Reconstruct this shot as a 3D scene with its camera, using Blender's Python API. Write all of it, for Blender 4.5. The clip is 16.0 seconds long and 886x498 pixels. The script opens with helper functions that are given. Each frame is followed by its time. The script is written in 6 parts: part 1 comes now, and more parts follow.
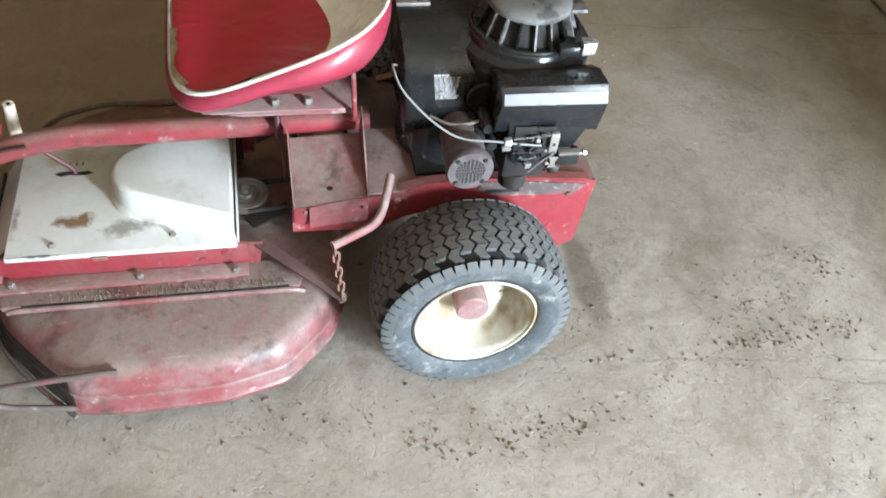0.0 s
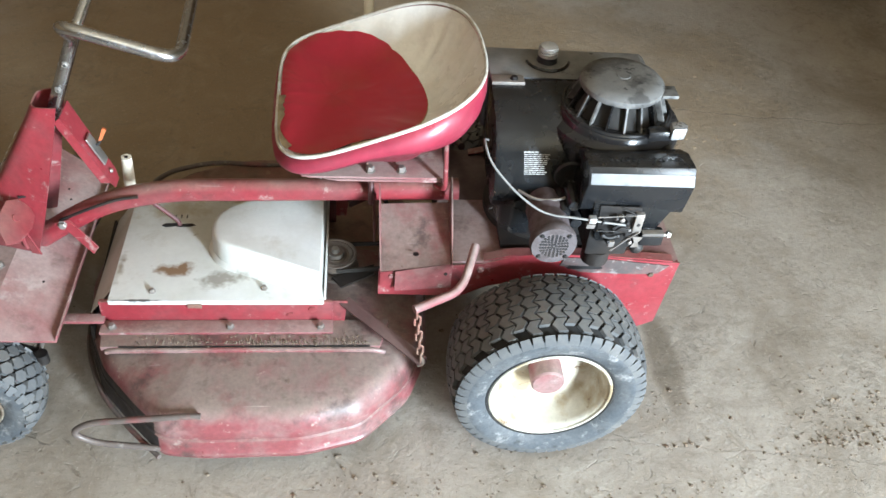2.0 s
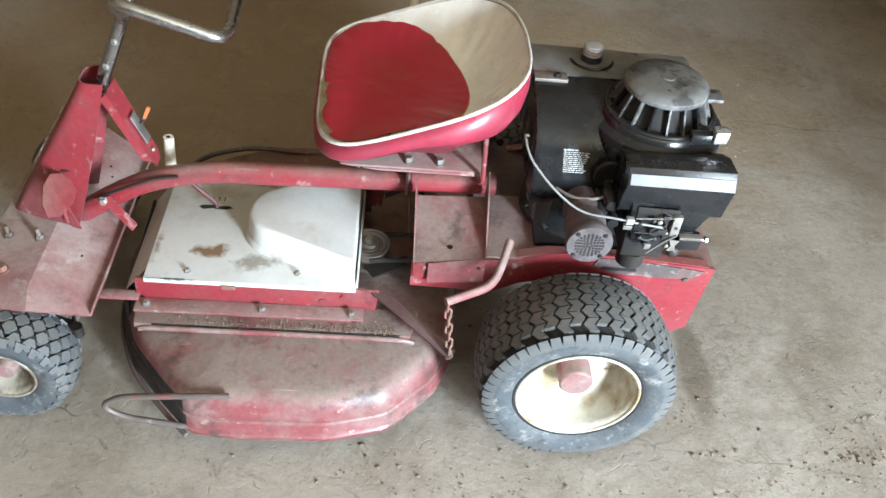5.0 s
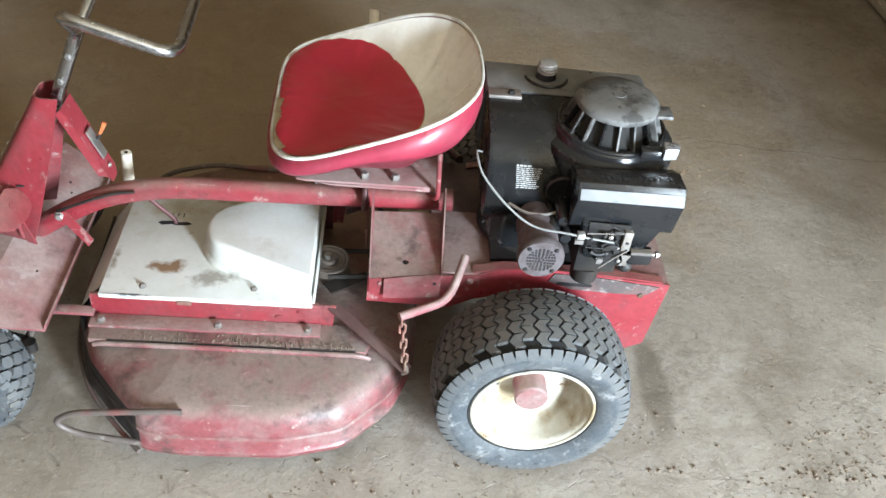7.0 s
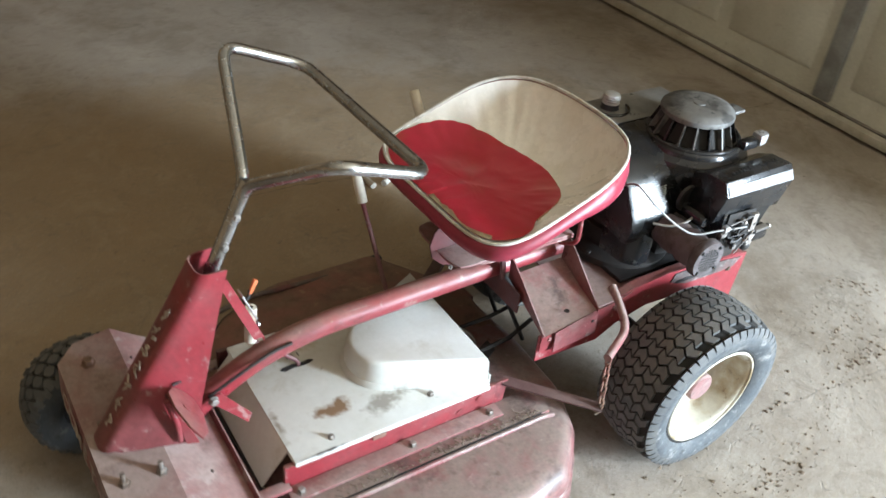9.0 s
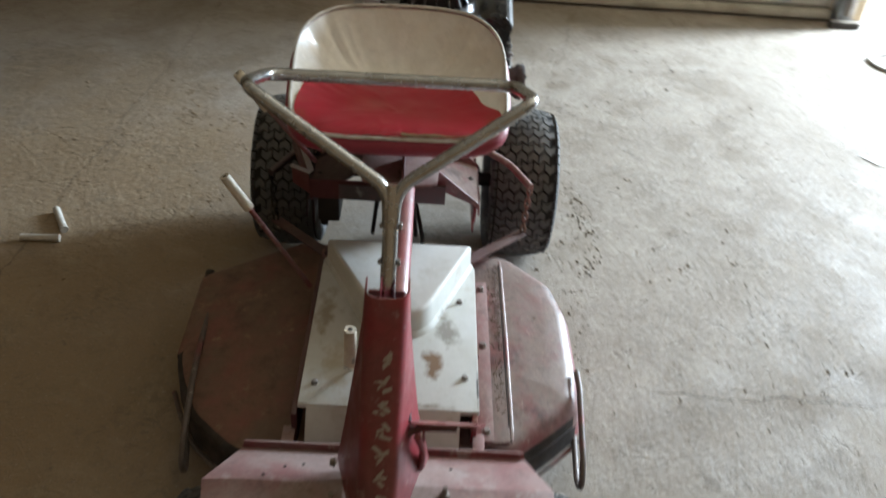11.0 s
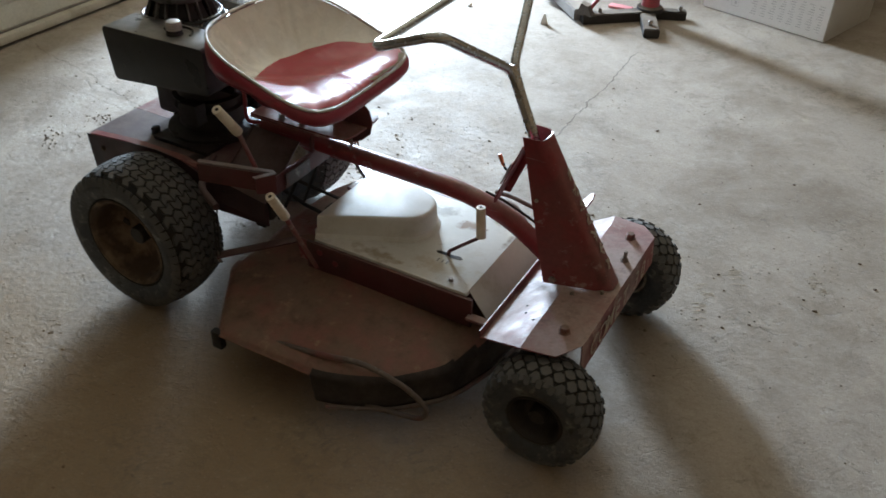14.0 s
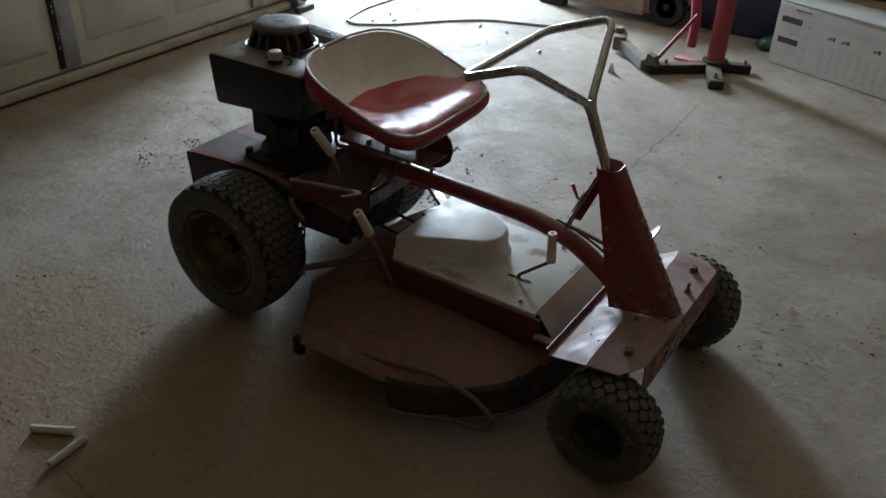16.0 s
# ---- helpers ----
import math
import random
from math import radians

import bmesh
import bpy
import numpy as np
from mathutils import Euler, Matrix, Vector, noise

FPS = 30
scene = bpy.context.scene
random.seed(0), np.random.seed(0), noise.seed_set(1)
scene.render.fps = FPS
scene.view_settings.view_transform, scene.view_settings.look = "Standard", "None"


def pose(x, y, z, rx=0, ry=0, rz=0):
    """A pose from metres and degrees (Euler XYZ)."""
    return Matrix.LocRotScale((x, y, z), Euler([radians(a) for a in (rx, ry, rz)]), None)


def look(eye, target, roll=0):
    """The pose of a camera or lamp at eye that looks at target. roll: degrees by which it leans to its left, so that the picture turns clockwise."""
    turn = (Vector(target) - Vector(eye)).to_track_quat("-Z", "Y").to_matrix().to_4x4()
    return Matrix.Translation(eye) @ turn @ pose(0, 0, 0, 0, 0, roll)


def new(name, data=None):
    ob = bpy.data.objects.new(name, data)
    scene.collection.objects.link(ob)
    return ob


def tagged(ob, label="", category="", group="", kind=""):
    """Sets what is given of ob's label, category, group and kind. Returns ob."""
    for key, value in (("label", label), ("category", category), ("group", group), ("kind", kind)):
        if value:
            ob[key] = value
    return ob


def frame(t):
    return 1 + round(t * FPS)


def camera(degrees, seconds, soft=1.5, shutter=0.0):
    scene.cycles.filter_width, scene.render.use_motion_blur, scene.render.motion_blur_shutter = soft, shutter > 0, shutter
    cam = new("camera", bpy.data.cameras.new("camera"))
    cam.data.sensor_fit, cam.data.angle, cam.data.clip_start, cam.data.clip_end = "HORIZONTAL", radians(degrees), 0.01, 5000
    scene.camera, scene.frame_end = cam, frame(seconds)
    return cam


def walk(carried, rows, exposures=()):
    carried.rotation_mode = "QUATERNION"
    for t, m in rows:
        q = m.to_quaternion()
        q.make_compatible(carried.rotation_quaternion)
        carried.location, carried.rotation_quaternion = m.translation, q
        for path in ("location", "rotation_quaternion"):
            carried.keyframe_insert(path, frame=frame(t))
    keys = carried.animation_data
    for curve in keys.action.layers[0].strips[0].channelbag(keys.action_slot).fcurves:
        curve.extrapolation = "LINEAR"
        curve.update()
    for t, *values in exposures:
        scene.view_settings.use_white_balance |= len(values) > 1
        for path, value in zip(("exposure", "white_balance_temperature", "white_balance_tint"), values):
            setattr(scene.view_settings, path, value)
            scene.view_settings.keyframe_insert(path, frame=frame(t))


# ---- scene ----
cam = camera(54.2, 16.0, shutter=0.4)
PATH = [
    (0, (-0.363, -1.343, 1.503), (0.018, -0.038, 0.037), 7.8),
    (0.5, (-0.37, -1.361, 1.515), (-0.032, 0.04, 0.129), 6.2),
    (1, (-0.368, -1.379, 1.526), (-0.1, 0.07, 0.174), 5.5),
    (1.5, (-0.367, -1.38, 1.523), (-0.146, 0.076, 0.17), 5.4),
    (2, (-0.369, -1.375, 1.523), (-0.169, 0.076, 0.161), 5.7),
    (2.5, (-0.367, -1.376, 1.523), (-0.19, 0.075, 0.158), 6.0),
    (3, (-0.379, -1.376, 1.516), (-0.244, 0.067, 0.137), 6.9),
    (3.2, (-0.38, -1.375, 1.519), (-0.262, 0.065, 0.135), 6.8),
    (5.3, (-0.377, -1.384, 1.511), (-0.235, 0.079, 0.155), 6.8),
    (5.5, (-0.37, -1.383, 1.516), (-0.214, 0.088, 0.171), 6.9),
    (6, (-0.365, -1.39, 1.523), (-0.184, 0.103, 0.204), 7.3),
    (6.5, (-0.364, -1.393, 1.521), (-0.176, 0.103, 0.207), 7.3),
    (7, (-0.318, -1.399, 1.51), (-0.157, 0.091, 0.186), 7.5),
    (7.5, (-0.388, -1.421, 1.479), (-0.163, 0.086, 0.183), 8.5),
    (8, (-0.765, -1.438, 1.451), (-0.274, 0.058, 0.218), 9.8),
    (8.2, (-0.871, -1.4, 1.46), (-0.303, 0.084, 0.247), 9.4),
    (10.3, (-1.706, -0.451, 1.487), (-0.182, 0.086, 0.309), 3.6),
    (10.5, (-1.733, -0.345, 1.495), (-0.164, 0.037, 0.315), 3.9),
    (11, (-1.922, -0.036, 1.452), (-0.342, -0.104, 0.227), 4.6),
    (11.2, (-1.968, 0.078, 1.45), (-0.428, -0.127, 0.19), 4.3),
    (11.5, (-1.942, 0.207, 1.396), (-0.455, -0.109, 0.097), 3.7),
    (12, (-1.956, 0.442, 1.371), (-0.608, -0.225, 0.053), 4.9),
    (12.5, (-1.994, 0.798, 1.409), (-0.831, -0.139, 0.078), 4.6),
    (13, (-1.772, 1.006, 1.373), (-0.708, -0.08, 0.074), 3.2),
    (13.5, (-1.634, 1.229, 1.411), (-0.699, -0.059, 0.2), 2.3),
    (14, (-1.542, 1.519, 1.455), (-0.754, 0.093, 0.296), 1.3),
    (14.5, (-1.525, 1.609, 1.477), (-0.731, 0.13, 0.39), 1.7),
    (15, (-1.533, 1.651, 1.479), (-0.675, 0.178, 0.432), 2.1),
    (15.5, (-1.548, 1.662, 1.482), (-0.656, 0.205, 0.443), 1.9),
    (16, (-1.564, 1.668, 1.47), (-0.646, 0.249, 0.4), 2.0),
]
# the camera opens up on the lit side and stops down against the bay
EXPOSURES = [(0, 1.61, 6120, 10), (1.0, 1.69, 6120, 10), (8.2, 1.72, 6120, 10), (10.5, 1.76, 6000, 10), (11, 1.24, 6000, 10), (11.5, 0.85, 6070, 10), (12, 0.81, 6090, 10), (12.5, 0.84, 6070, 10), (13.0, 1.24, 5950, 10), (13.5, 1.30, 5900, 10), (14, 1.30, 5770, 10), (14.5, 1.02, 5730, 10), (15, 0.73, 5770, 10), (16, 0.20, 5870, 10)]
walk(cam, [(t, look(eye, target, roll)) for t, eye, target, roll in PATH], exposures=EXPOSURES)

# ---- light ----
world = bpy.data.worlds.new("world")
scene.world = world
world.use_nodes = True
sky = world.node_tree.nodes.new("ShaderNodeTexSky")
sky.sky_type, sky.sun_disc = "NISHITA", False
sky.sun_elevation, sky.sun_rotation = radians(42), radians(120)
backdrop_node = world.node_tree.nodes["Background"]
backdrop_node.inputs["Strength"].default_value = 0.078
world.node_tree.links.new(sky.outputs["Color"], backdrop_node.inputs["Color"])

sun_data = bpy.data.lights.new("sun", "SUN")
sun_data.energy, sun_data.angle, sun_data.color = 2.0, radians(0.5), (1, 0.95, 0.88)
sun = new("sun", sun_data)
sun.matrix_world = look((0, 0, 6), (-0.5, 4.5, 1.6))

# daylight standing in the open door bay
bay_data = bpy.data.lights.new("door_bay_daylight", "AREA")
bay_data.shape, bay_data.size, bay_data.size_y = "RECTANGLE", 0.5, 1.9
bay_data.energy, bay_data.color = 208, (0.81, 0.93, 1.0)
bay = new("door_bay_daylight", bay_data)
bay.matrix_world = look((2.02, -3.45, 1.06), (0.02, -0.95, 0.86))


# ---- materials ----
def surface(name, base, second=None, at=(0.45, 0.62), scale=5.0, chip=None, chip_at=(0.62, 0.66), chip_scale=25.0,
            rough=0.5, rough_var=0.15, metal=0.0, bump=0.15, bump_scale=180.0, grain=0.12, grain_scale=90.0,
            dust=None, dust_amount=0.6, dust_scale=7.0, dust_least=0.15, dust_edge=(0.3, 0.62), coat=0.0, grime=None, grime_at=(0.55, 0.68), grime_scale=6.0, scratch=None, scratch_at=(0.66, 0.70)):
    """Two tones in patches, fine grain, chips, and settled dust on what faces up."""
    m = bpy.data.materials.new(name)
    m.use_nodes = True
    nt = m.node_tree
    bsdf = nt.nodes["Principled BSDF"]
    coord = nt.nodes.new("ShaderNodeTexCoord")

    def noise_at(sc, detail=4.0, rough_=0.6):
        n = nt.nodes.new("ShaderNodeTexNoise")
        n.inputs["Scale"].default_value, n.inputs["Detail"].default_value, n.inputs["Roughness"].default_value = sc, detail, rough_
        nt.links.new(coord.outputs["Object"], n.inputs["Vector"])
        return n.outputs["Fac"]

    def ramp(fac, lo, hi, a=0.0, b=1.0):
        n = nt.nodes.new("ShaderNodeMapRange")
        n.inputs["From Min"].default_value, n.inputs["From Max"].default_value = lo, hi
        n.inputs["To Min"].default_value, n.inputs["To Max"].default_value = a, b
        nt.links.new(fac, n.inputs["Value"])
        return n.outputs["Result"]

    def mix(fac, a, b, mode="MIX"):
        n = nt.nodes.new("ShaderNodeMix")
        n.data_type, n.blend_type = "RGBA", mode
        if isinstance(fac, float):
            n.inputs["Factor"].default_value = fac
        else:
            nt.links.new(fac, n.inputs["Factor"])
        for socket, value in ((n.inputs["A"], a), (n.inputs["B"], b)):
            if isinstance(value, tuple):
                socket.default_value = (*value, 1.0)
            else:
                nt.links.new(value, socket)
        return n.outputs["Result"]

    colour = base
    if second:
        colour = mix(ramp(noise_at(scale), *at), base, second)
    if chip:
        colour = mix(ramp(noise_at(chip_scale, 6.0, 0.7), *chip_at), colour, chip)
    if dust:
        geo = nt.nodes.new("ShaderNodeNewGeometry")
        split = nt.nodes.new("ShaderNodeSeparateXYZ")
        nt.links.new(geo.outputs["Normal"], split.inputs["Vector"])
        up = ramp(split.outputs["Z"], 0.45, 0.95)
        patchy = ramp(noise_at(dust_scale, 5.0, 0.65), *dust_edge, dust_least, 1.0)
        mul = nt.nodes.new("ShaderNodeMath")
        mul.operation = "MULTIPLY"
        nt.links.new(up, mul.inputs[0])
        nt.links.new(patchy, mul.inputs[1])
        mul2 = nt.nodes.new("ShaderNodeMath")
        mul2.operation = "MULTIPLY"
        nt.links.new(mul.outputs[0], mul2.inputs[0])
        mul2.inputs[1].default_value = dust_amount
        colour = mix(mul2.outputs[0], colour, dust)
    if grime:
        colour = mix(ramp(noise_at(grime_scale, 7.0, 0.72), *grime_at, 0.0, 0.8), colour, grime)
    if scratch:
        stretch = nt.nodes.new("ShaderNodeMapping")
        stretch.inputs["Scale"].default_value = (6.0, 75.0, 150.0)
        stretch.inputs["Rotation"].default_value = (0.1, 0.16, 0.05)
        nt.links.new(coord.outputs["Object"], stretch.inputs["Vector"])
        scuff = nt.nodes.new("ShaderNodeTexNoise")
        scuff.inputs["Scale"].default_value, scuff.inputs["Detail"].default_value = 1.0, 3.0
        nt.links.new(stretch.outputs["Vector"], scuff.inputs["Vector"])
        colour = mix(ramp(scuff.outputs["Fac"], *scratch_at, 0.0, 0.75), colour, scratch)
    fine = noise_at(grain_scale, 5.0, 0.7)
    shade = nt.nodes.new("ShaderNodeCombineColor")
    level = ramp(fine, 0.25, 0.75, 1.0 - grain, 1.0 + grain)
    for k in range(3):
        nt.links.new(level, shade.inputs[k])
    colour = mix(1.0, colour, shade.outputs["Color"], "MULTIPLY")
    nt.links.new(colour, bsdf.inputs["Base Color"])
    nt.links.new(ramp(noise_at(scale * 3.1), 0.3, 0.7, max(rough - rough_var, 0.03), min(rough + rough_var, 1.0)), bsdf.inputs["Roughness"])
    bsdf.inputs["Metallic"].default_value = metal
    bsdf.inputs["Coat Weight"].default_value = coat
    if bump:
        b = nt.nodes.new("ShaderNodeBump")
        b.inputs["Strength"].default_value, b.inputs["Distance"].default_value = bump, 0.002
        nt.links.new(noise_at(bump_scale, 4.0, 0.7), b.inputs["Height"])
        nt.links.new(b.outputs["Normal"], bsdf.inputs["Normal"])
    return m


DUST = (0.30, 0.235, 0.19)
RED = surface("red_paint", (0.225, 0.026, 0.034), (0.185, 0.050, 0.052), chip=(0.30, 0.19, 0.175), chip_at=(0.60, 0.68), chip_scale=26, grime=(0.075, 0.03, 0.03), grime_at=(0.58, 0.72), grime_scale=11, scratch=(0.34, 0.22, 0.21), scratch_at=(0.70, 0.78), grain=0.18,
              rough=0.42, dust=DUST, dust_amount=0.55, bump=0.12)
RED_DUSTY = surface("dusty_red_paint", (0.215, 0.062, 0.066), (0.235, 0.140, 0.133), chip=(0.36, 0.28, 0.26), chip_at=(0.56, 0.66), chip_scale=17, grime=(0.11, 0.07, 0.06), grime_at=(0.56, 0.72), grime_scale=9, grain=0.2,
                    rough=0.6, dust=(0.33, 0.255, 0.23), dust_amount=0.95, dust_scale=5.0, bump=0.2)
DECK = surface("deck_faded_red", (0.205, 0.058, 0.062), (0.235, 0.150, 0.140), at=(0.42, 0.62), scale=9, chip=(0.34, 0.25, 0.22), chip_at=(0.605, 0.67), grime=(0.075, 0.050, 0.045), grime_at=(0.53, 0.66), grime_scale=12, scratch=(0.42, 0.34, 0.32), scratch_at=(0.69, 0.77), grain=0.22,
               chip_scale=42, rough=0.42, dust=(0.225, 0.175, 0.150), dust_amount=0.95, dust_scale=11.0, dust_least=0.22, dust_edge=(0.38, 0.55), bump=0.25, bump_scale=120)
# dark red for grimy parts and for the right cover rail's shade
DARK_RED = surface("grimy_shaded_red", (0.10, 0.026, 0.028), (0.055, 0.026, 0.026), rough=0.55, dust=(0.17, 0.12, 0.105), dust_amount=0.7, bump=0.25)
# red paint of the mower's right side with its shade painted in
SHADED_SIDE = surface("shaded_side_red", (0.030, 0.014, 0.017), (0.05, 0.018, 0.022), rough=0.5, dust=(0.20, 0.15, 0.14), dust_amount=0.8, bump=0.2)
RUSTY_PLATE = surface("rusty_brown_plate", (0.180, 0.110, 0.080), (0.235, 0.085, 0.072), at=(0.42, 0.60), scale=9, chip=(0.33, 0.22, 0.15), chip_at=(0.57, 0.68), chip_scale=24, grime=(0.075, 0.048, 0.038), grime_at=(0.52, 0.74), grime_scale=14, rough=0.6, dust=(0.185, 0.122, 0.082), dust_amount=0.8, bump=0.3)
CREAM = surface("cream_paint", (0.64, 0.652, 0.632), (0.56, 0.562, 0.525), scale=4, chip=(0.26, 0.20, 0.14), chip_at=(0.67, 0.71), chip_scale=18, grime=(0.42, 0.39, 0.32), grime_at=(0.54, 0.74), grime_scale=9,
                rough=0.58, bump=0.06, grain=0.05)
RIM = surface("cream_rim_paint", (0.49, 0.465, 0.39), (0.30, 0.235, 0.145), at=(0.48, 0.62), scale=11, chip=(0.16, 0.10, 0.06), chip_at=(0.60, 0.68), rough=0.42, bump=0.1)
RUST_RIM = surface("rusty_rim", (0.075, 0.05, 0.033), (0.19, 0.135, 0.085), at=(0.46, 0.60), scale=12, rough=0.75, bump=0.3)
DIRTY_RIM = surface("dirty_wheel_paint", (0.27, 0.25, 0.20), (0.13, 0.10, 0.07), at=(0.44, 0.60), scale=26, rough=0.55, bump=0.2)
RUBBER = surface("tyre_rubber", (0.084, 0.088, 0.091), (0.125, 0.122, 0.115), at=(0.42, 0.7), scale=15, rough=0.75, bump=0.4, bump_scale=150, dust=(0.13, 0.115, 0.095), dust_amount=0.45, dust_scale=20)
GROOVE = surface("tread_groove", (0.012, 0.012, 0.012), (0.02, 0.018, 0.016), rough=0.9, bump=0.2)
SIDEWALL = surface("tyre_sidewall", (0.058, 0.066, 0.074), (0.092, 0.097, 0.10), at=(0.42, 0.68), scale=14, rough=0.7, bump=0.3, bump_scale=90, chip=(0.24, 0.24, 0.235), chip_at=(0.56, 0.70), chip_scale=30, grime=(0.030, 0.031, 0.031), grime_at=(0.55, 0.66), grime_scale=26, grain=0.3)
BLACK = surface("black_engine_paint", (0.007, 0.008, 0.009), (0.013, 0.013, 0.014), rough=0.27, rough_var=0.12, bump=0.08, chip=(0.05, 0.048, 0.045), chip_at=(0.66, 0.72), dust=(0.08, 0.073, 0.065), dust_amount=0.06)
BLACK_GLOSS = surface("black_plastic", (0.010, 0.011, 0.013), (0.016, 0.016, 0.017), rough=0.24, rough_var=0.08, bump=0.05, dust=(0.10, 0.09, 0.08), dust_amount=0.15)
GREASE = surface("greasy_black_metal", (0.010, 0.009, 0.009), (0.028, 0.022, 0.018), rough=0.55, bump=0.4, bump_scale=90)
WORN_GREY = surface("worn_grey_plastic", (0.155, 0.153, 0.148), (0.07, 0.068, 0.066), at=(0.47, 0.55), scale=18, chip=(0.02, 0.02, 0.02), chip_at=(0.60, 0.64), chip_scale=30, rough=0.5, bump=0.2)
# grey for the reflection painted on the air cleaner's bevel
SHOULDER_SHEEN = surface("shoulder_sheen", (0.19, 0.195, 0.205), (0.15, 0.155, 0.16), scale=14, rough=0.4, bump=0.05, grain=0.04)
TANK = surface("dusty_tank_metal", (0.026, 0.030, 0.034), (0.02, 0.022, 0.026), rough=0.36, dust=(0.21, 0.205, 0.195), dust_amount=0.9, dust_least=0.3, bump=0.1)
STEEL = surface("bare_steel", (0.55, 0.55, 0.54), (0.35, 0.33, 0.3), rough=0.35, metal=0.9, bump=0.15)
ALLOY = surface("cast_alloy", (0.50, 0.50, 0.49), (0.36, 0.35, 0.34), scale=30, rough=0.42, metal=0.45, bump=0.2)
DULL_STEEL = surface("dull_steel", (0.30, 0.28, 0.26), (0.2, 0.16, 0.13), rough=0.55, metal=0.6, bump=0.3)
CHROME = surface("pitted_chrome", (0.50, 0.515, 0.53), (0.34, 0.335, 0.33), at=(0.52, 0.74), scale=30, rough=0.24, rough_var=0.06, metal=1.0, bump=0.02, grain=0.05)
MUFFLER_CAP = surface("scorched_grey_cap", (0.092, 0.079, 0.082), (0.066, 0.052, 0.052), scale=40, rough=0.8, bump=0.4, bump_scale=220)
SKIRT_DARK = surface("near_black_skirt", (0.028, 0.023, 0.022), (0.058, 0.047, 0.044), at=(0.46, 0.66), scale=9, rough=0.75, bump=0.4, bump_scale=90, grain=0.25)
BARE_ROD = surface("bare_weathered_rod", (0.135, 0.110, 0.098), (0.20, 0.085, 0.080), at=(0.52, 0.66), scale=16, chip=(0.27, 0.24, 0.22), chip_at=(0.60, 0.70), rough=0.55, metal=0.2, bump=0.2)
MUFFLER = surface("rusty_muffler", (0.100, 0.080, 0.085), (0.066, 0.047, 0.045), scale=30, rough=0.8, bump=0.5, bump_scale=220)
GRIP = surface("ivory_grip", (0.74, 0.69, 0.58), (0.6, 0.53, 0.42), scale=20, rough=0.45, bump=0.1, chip=(0.4, 0.3, 0.22), chip_at=(0.66, 0.72))
VINYL_RED = surface("red_vinyl", (0.42, 0.02, 0.042), (0.40, 0.034, 0.040), at=(0.5, 0.68), scale=8, grime=(0.30, 0.085, 0.030), grime_at=(0.56, 0.80), grime_scale=9, rough=0.34, rough_var=0.05, bump=0.04, bump_scale=45, grain=0.05)
VINYL_PINK = surface("crimson_vinyl", (0.27, 0.026, 0.05), (0.22, 0.024, 0.042), scale=9, rough=0.42, bump=0.15, bump_scale=60)
VINYL_CREAM = surface("cream_vinyl", (0.88, 0.87, 0.83), (0.82, 0.79, 0.72), scale=6, rough=0.26, bump=0.2, bump_scale=40, grain=0.06)
PIPING = surface("white_piping", (0.62, 0.60, 0.55), (0.45, 0.40, 0.33), scale=30, rough=0.45, bump=0.05)
FOAM = surface("yellowed_foam", (0.46, 0.36, 0.2), (0.32, 0.22, 0.12), scale=30, rough=0.9, bump=0.6)
ORANGE = surface("orange_plastic", (0.50, 0.13, 0.045), rough=0.5, bump=0.1)
WHITE_INK = surface("white_ink", (0.46, 0.46, 0.45), (0.25, 0.25, 0.24), scale=90, rough=0.6, bump=0)
CREAM_INK = surface("worn_cream_lettering", (0.39, 0.34, 0.29), (0.19, 0.09, 0.08), at=(0.52, 0.66), scale=90, rough=0.6, bump=0)
TAPE = surface("silver_tape", (0.50, 0.50, 0.51), (0.36, 0.36, 0.38), scale=40, rough=0.3, metal=0.6, bump=0.3)
CORD = surface("pale_grey_cord", (0.42, 0.41, 0.39), rough=0.45, bump=0.05)
WIRE = surface("grey_cable", (0.20, 0.198, 0.19), rough=0.5, bump=0.05)
BELT = surface("black_belt", (0.02, 0.02, 0.02), (0.04, 0.035, 0.03), rough=0.8, bump=0.3)
PALE_SHEEN = surface("worn_edge_sheen", (0.33, 0.31, 0.30), (0.22, 0.1, 0.09), at=(0.5, 0.68), scale=10, rough=0.45, bump=0.15)
DARK_WORN = surface("dark_worn_metal", (0.075, 0.06, 0.058), (0.13, 0.075, 0.07), scale=22, chip=(0.22, 0.2, 0.19), chip_at=(0.56, 0.64), chip_scale=30, rough=0.5, bump=0.15)
DOOR_PAINT = surface("off_white_door_paint", (0.60, 0.60, 0.53), (0.5, 0.49, 0.42), scale=2, rough=0.5, bump=0.1, chip=(0.36, 0.33, 0.27), chip_at=(0.64, 0.72), chip_scale=9)
DOOR_STEEL = surface("galvanised_strip", (0.34, 0.36, 0.37), (0.26, 0.27, 0.27), scale=8, rough=0.5, metal=0.4, bump=0.1)
SEAL = surface("door_seal", (0.46, 0.44, 0.37), (0.34, 0.31, 0.25), scale=6, rough=0.8, bump=0.2)
SHADOW_GAP = surface("dark_joint_and_seal", (0.025, 0.022, 0.02), rough=0.9, bump=0.2)
# unseen walls and ceiling: browns picked for the light they bounce
WALL = surface("brown_bounce_wall", (0.50, 0.395, 0.265), (0.43, 0.33, 0.215), scale=2, rough=0.85, bump=0.3)
WALL_DARK = surface("dark_bounce_wall", (0.27, 0.17, 0.085), (0.215, 0.13, 0.062), scale=2, rough=0.85, bump=0.3)
CARD_WHITE = surface("printed_card", (0.86, 0.87, 0.89), (0.80, 0.81, 0.83), scale=3, rough=0.55, bump=0.05, grain=0.04)
CARD_GREY = surface("grey_card", (0.52, 0.52, 0.51), (0.44, 0.42, 0.39), scale=3, rough=0.75, bump=0.1, grain=0.05)
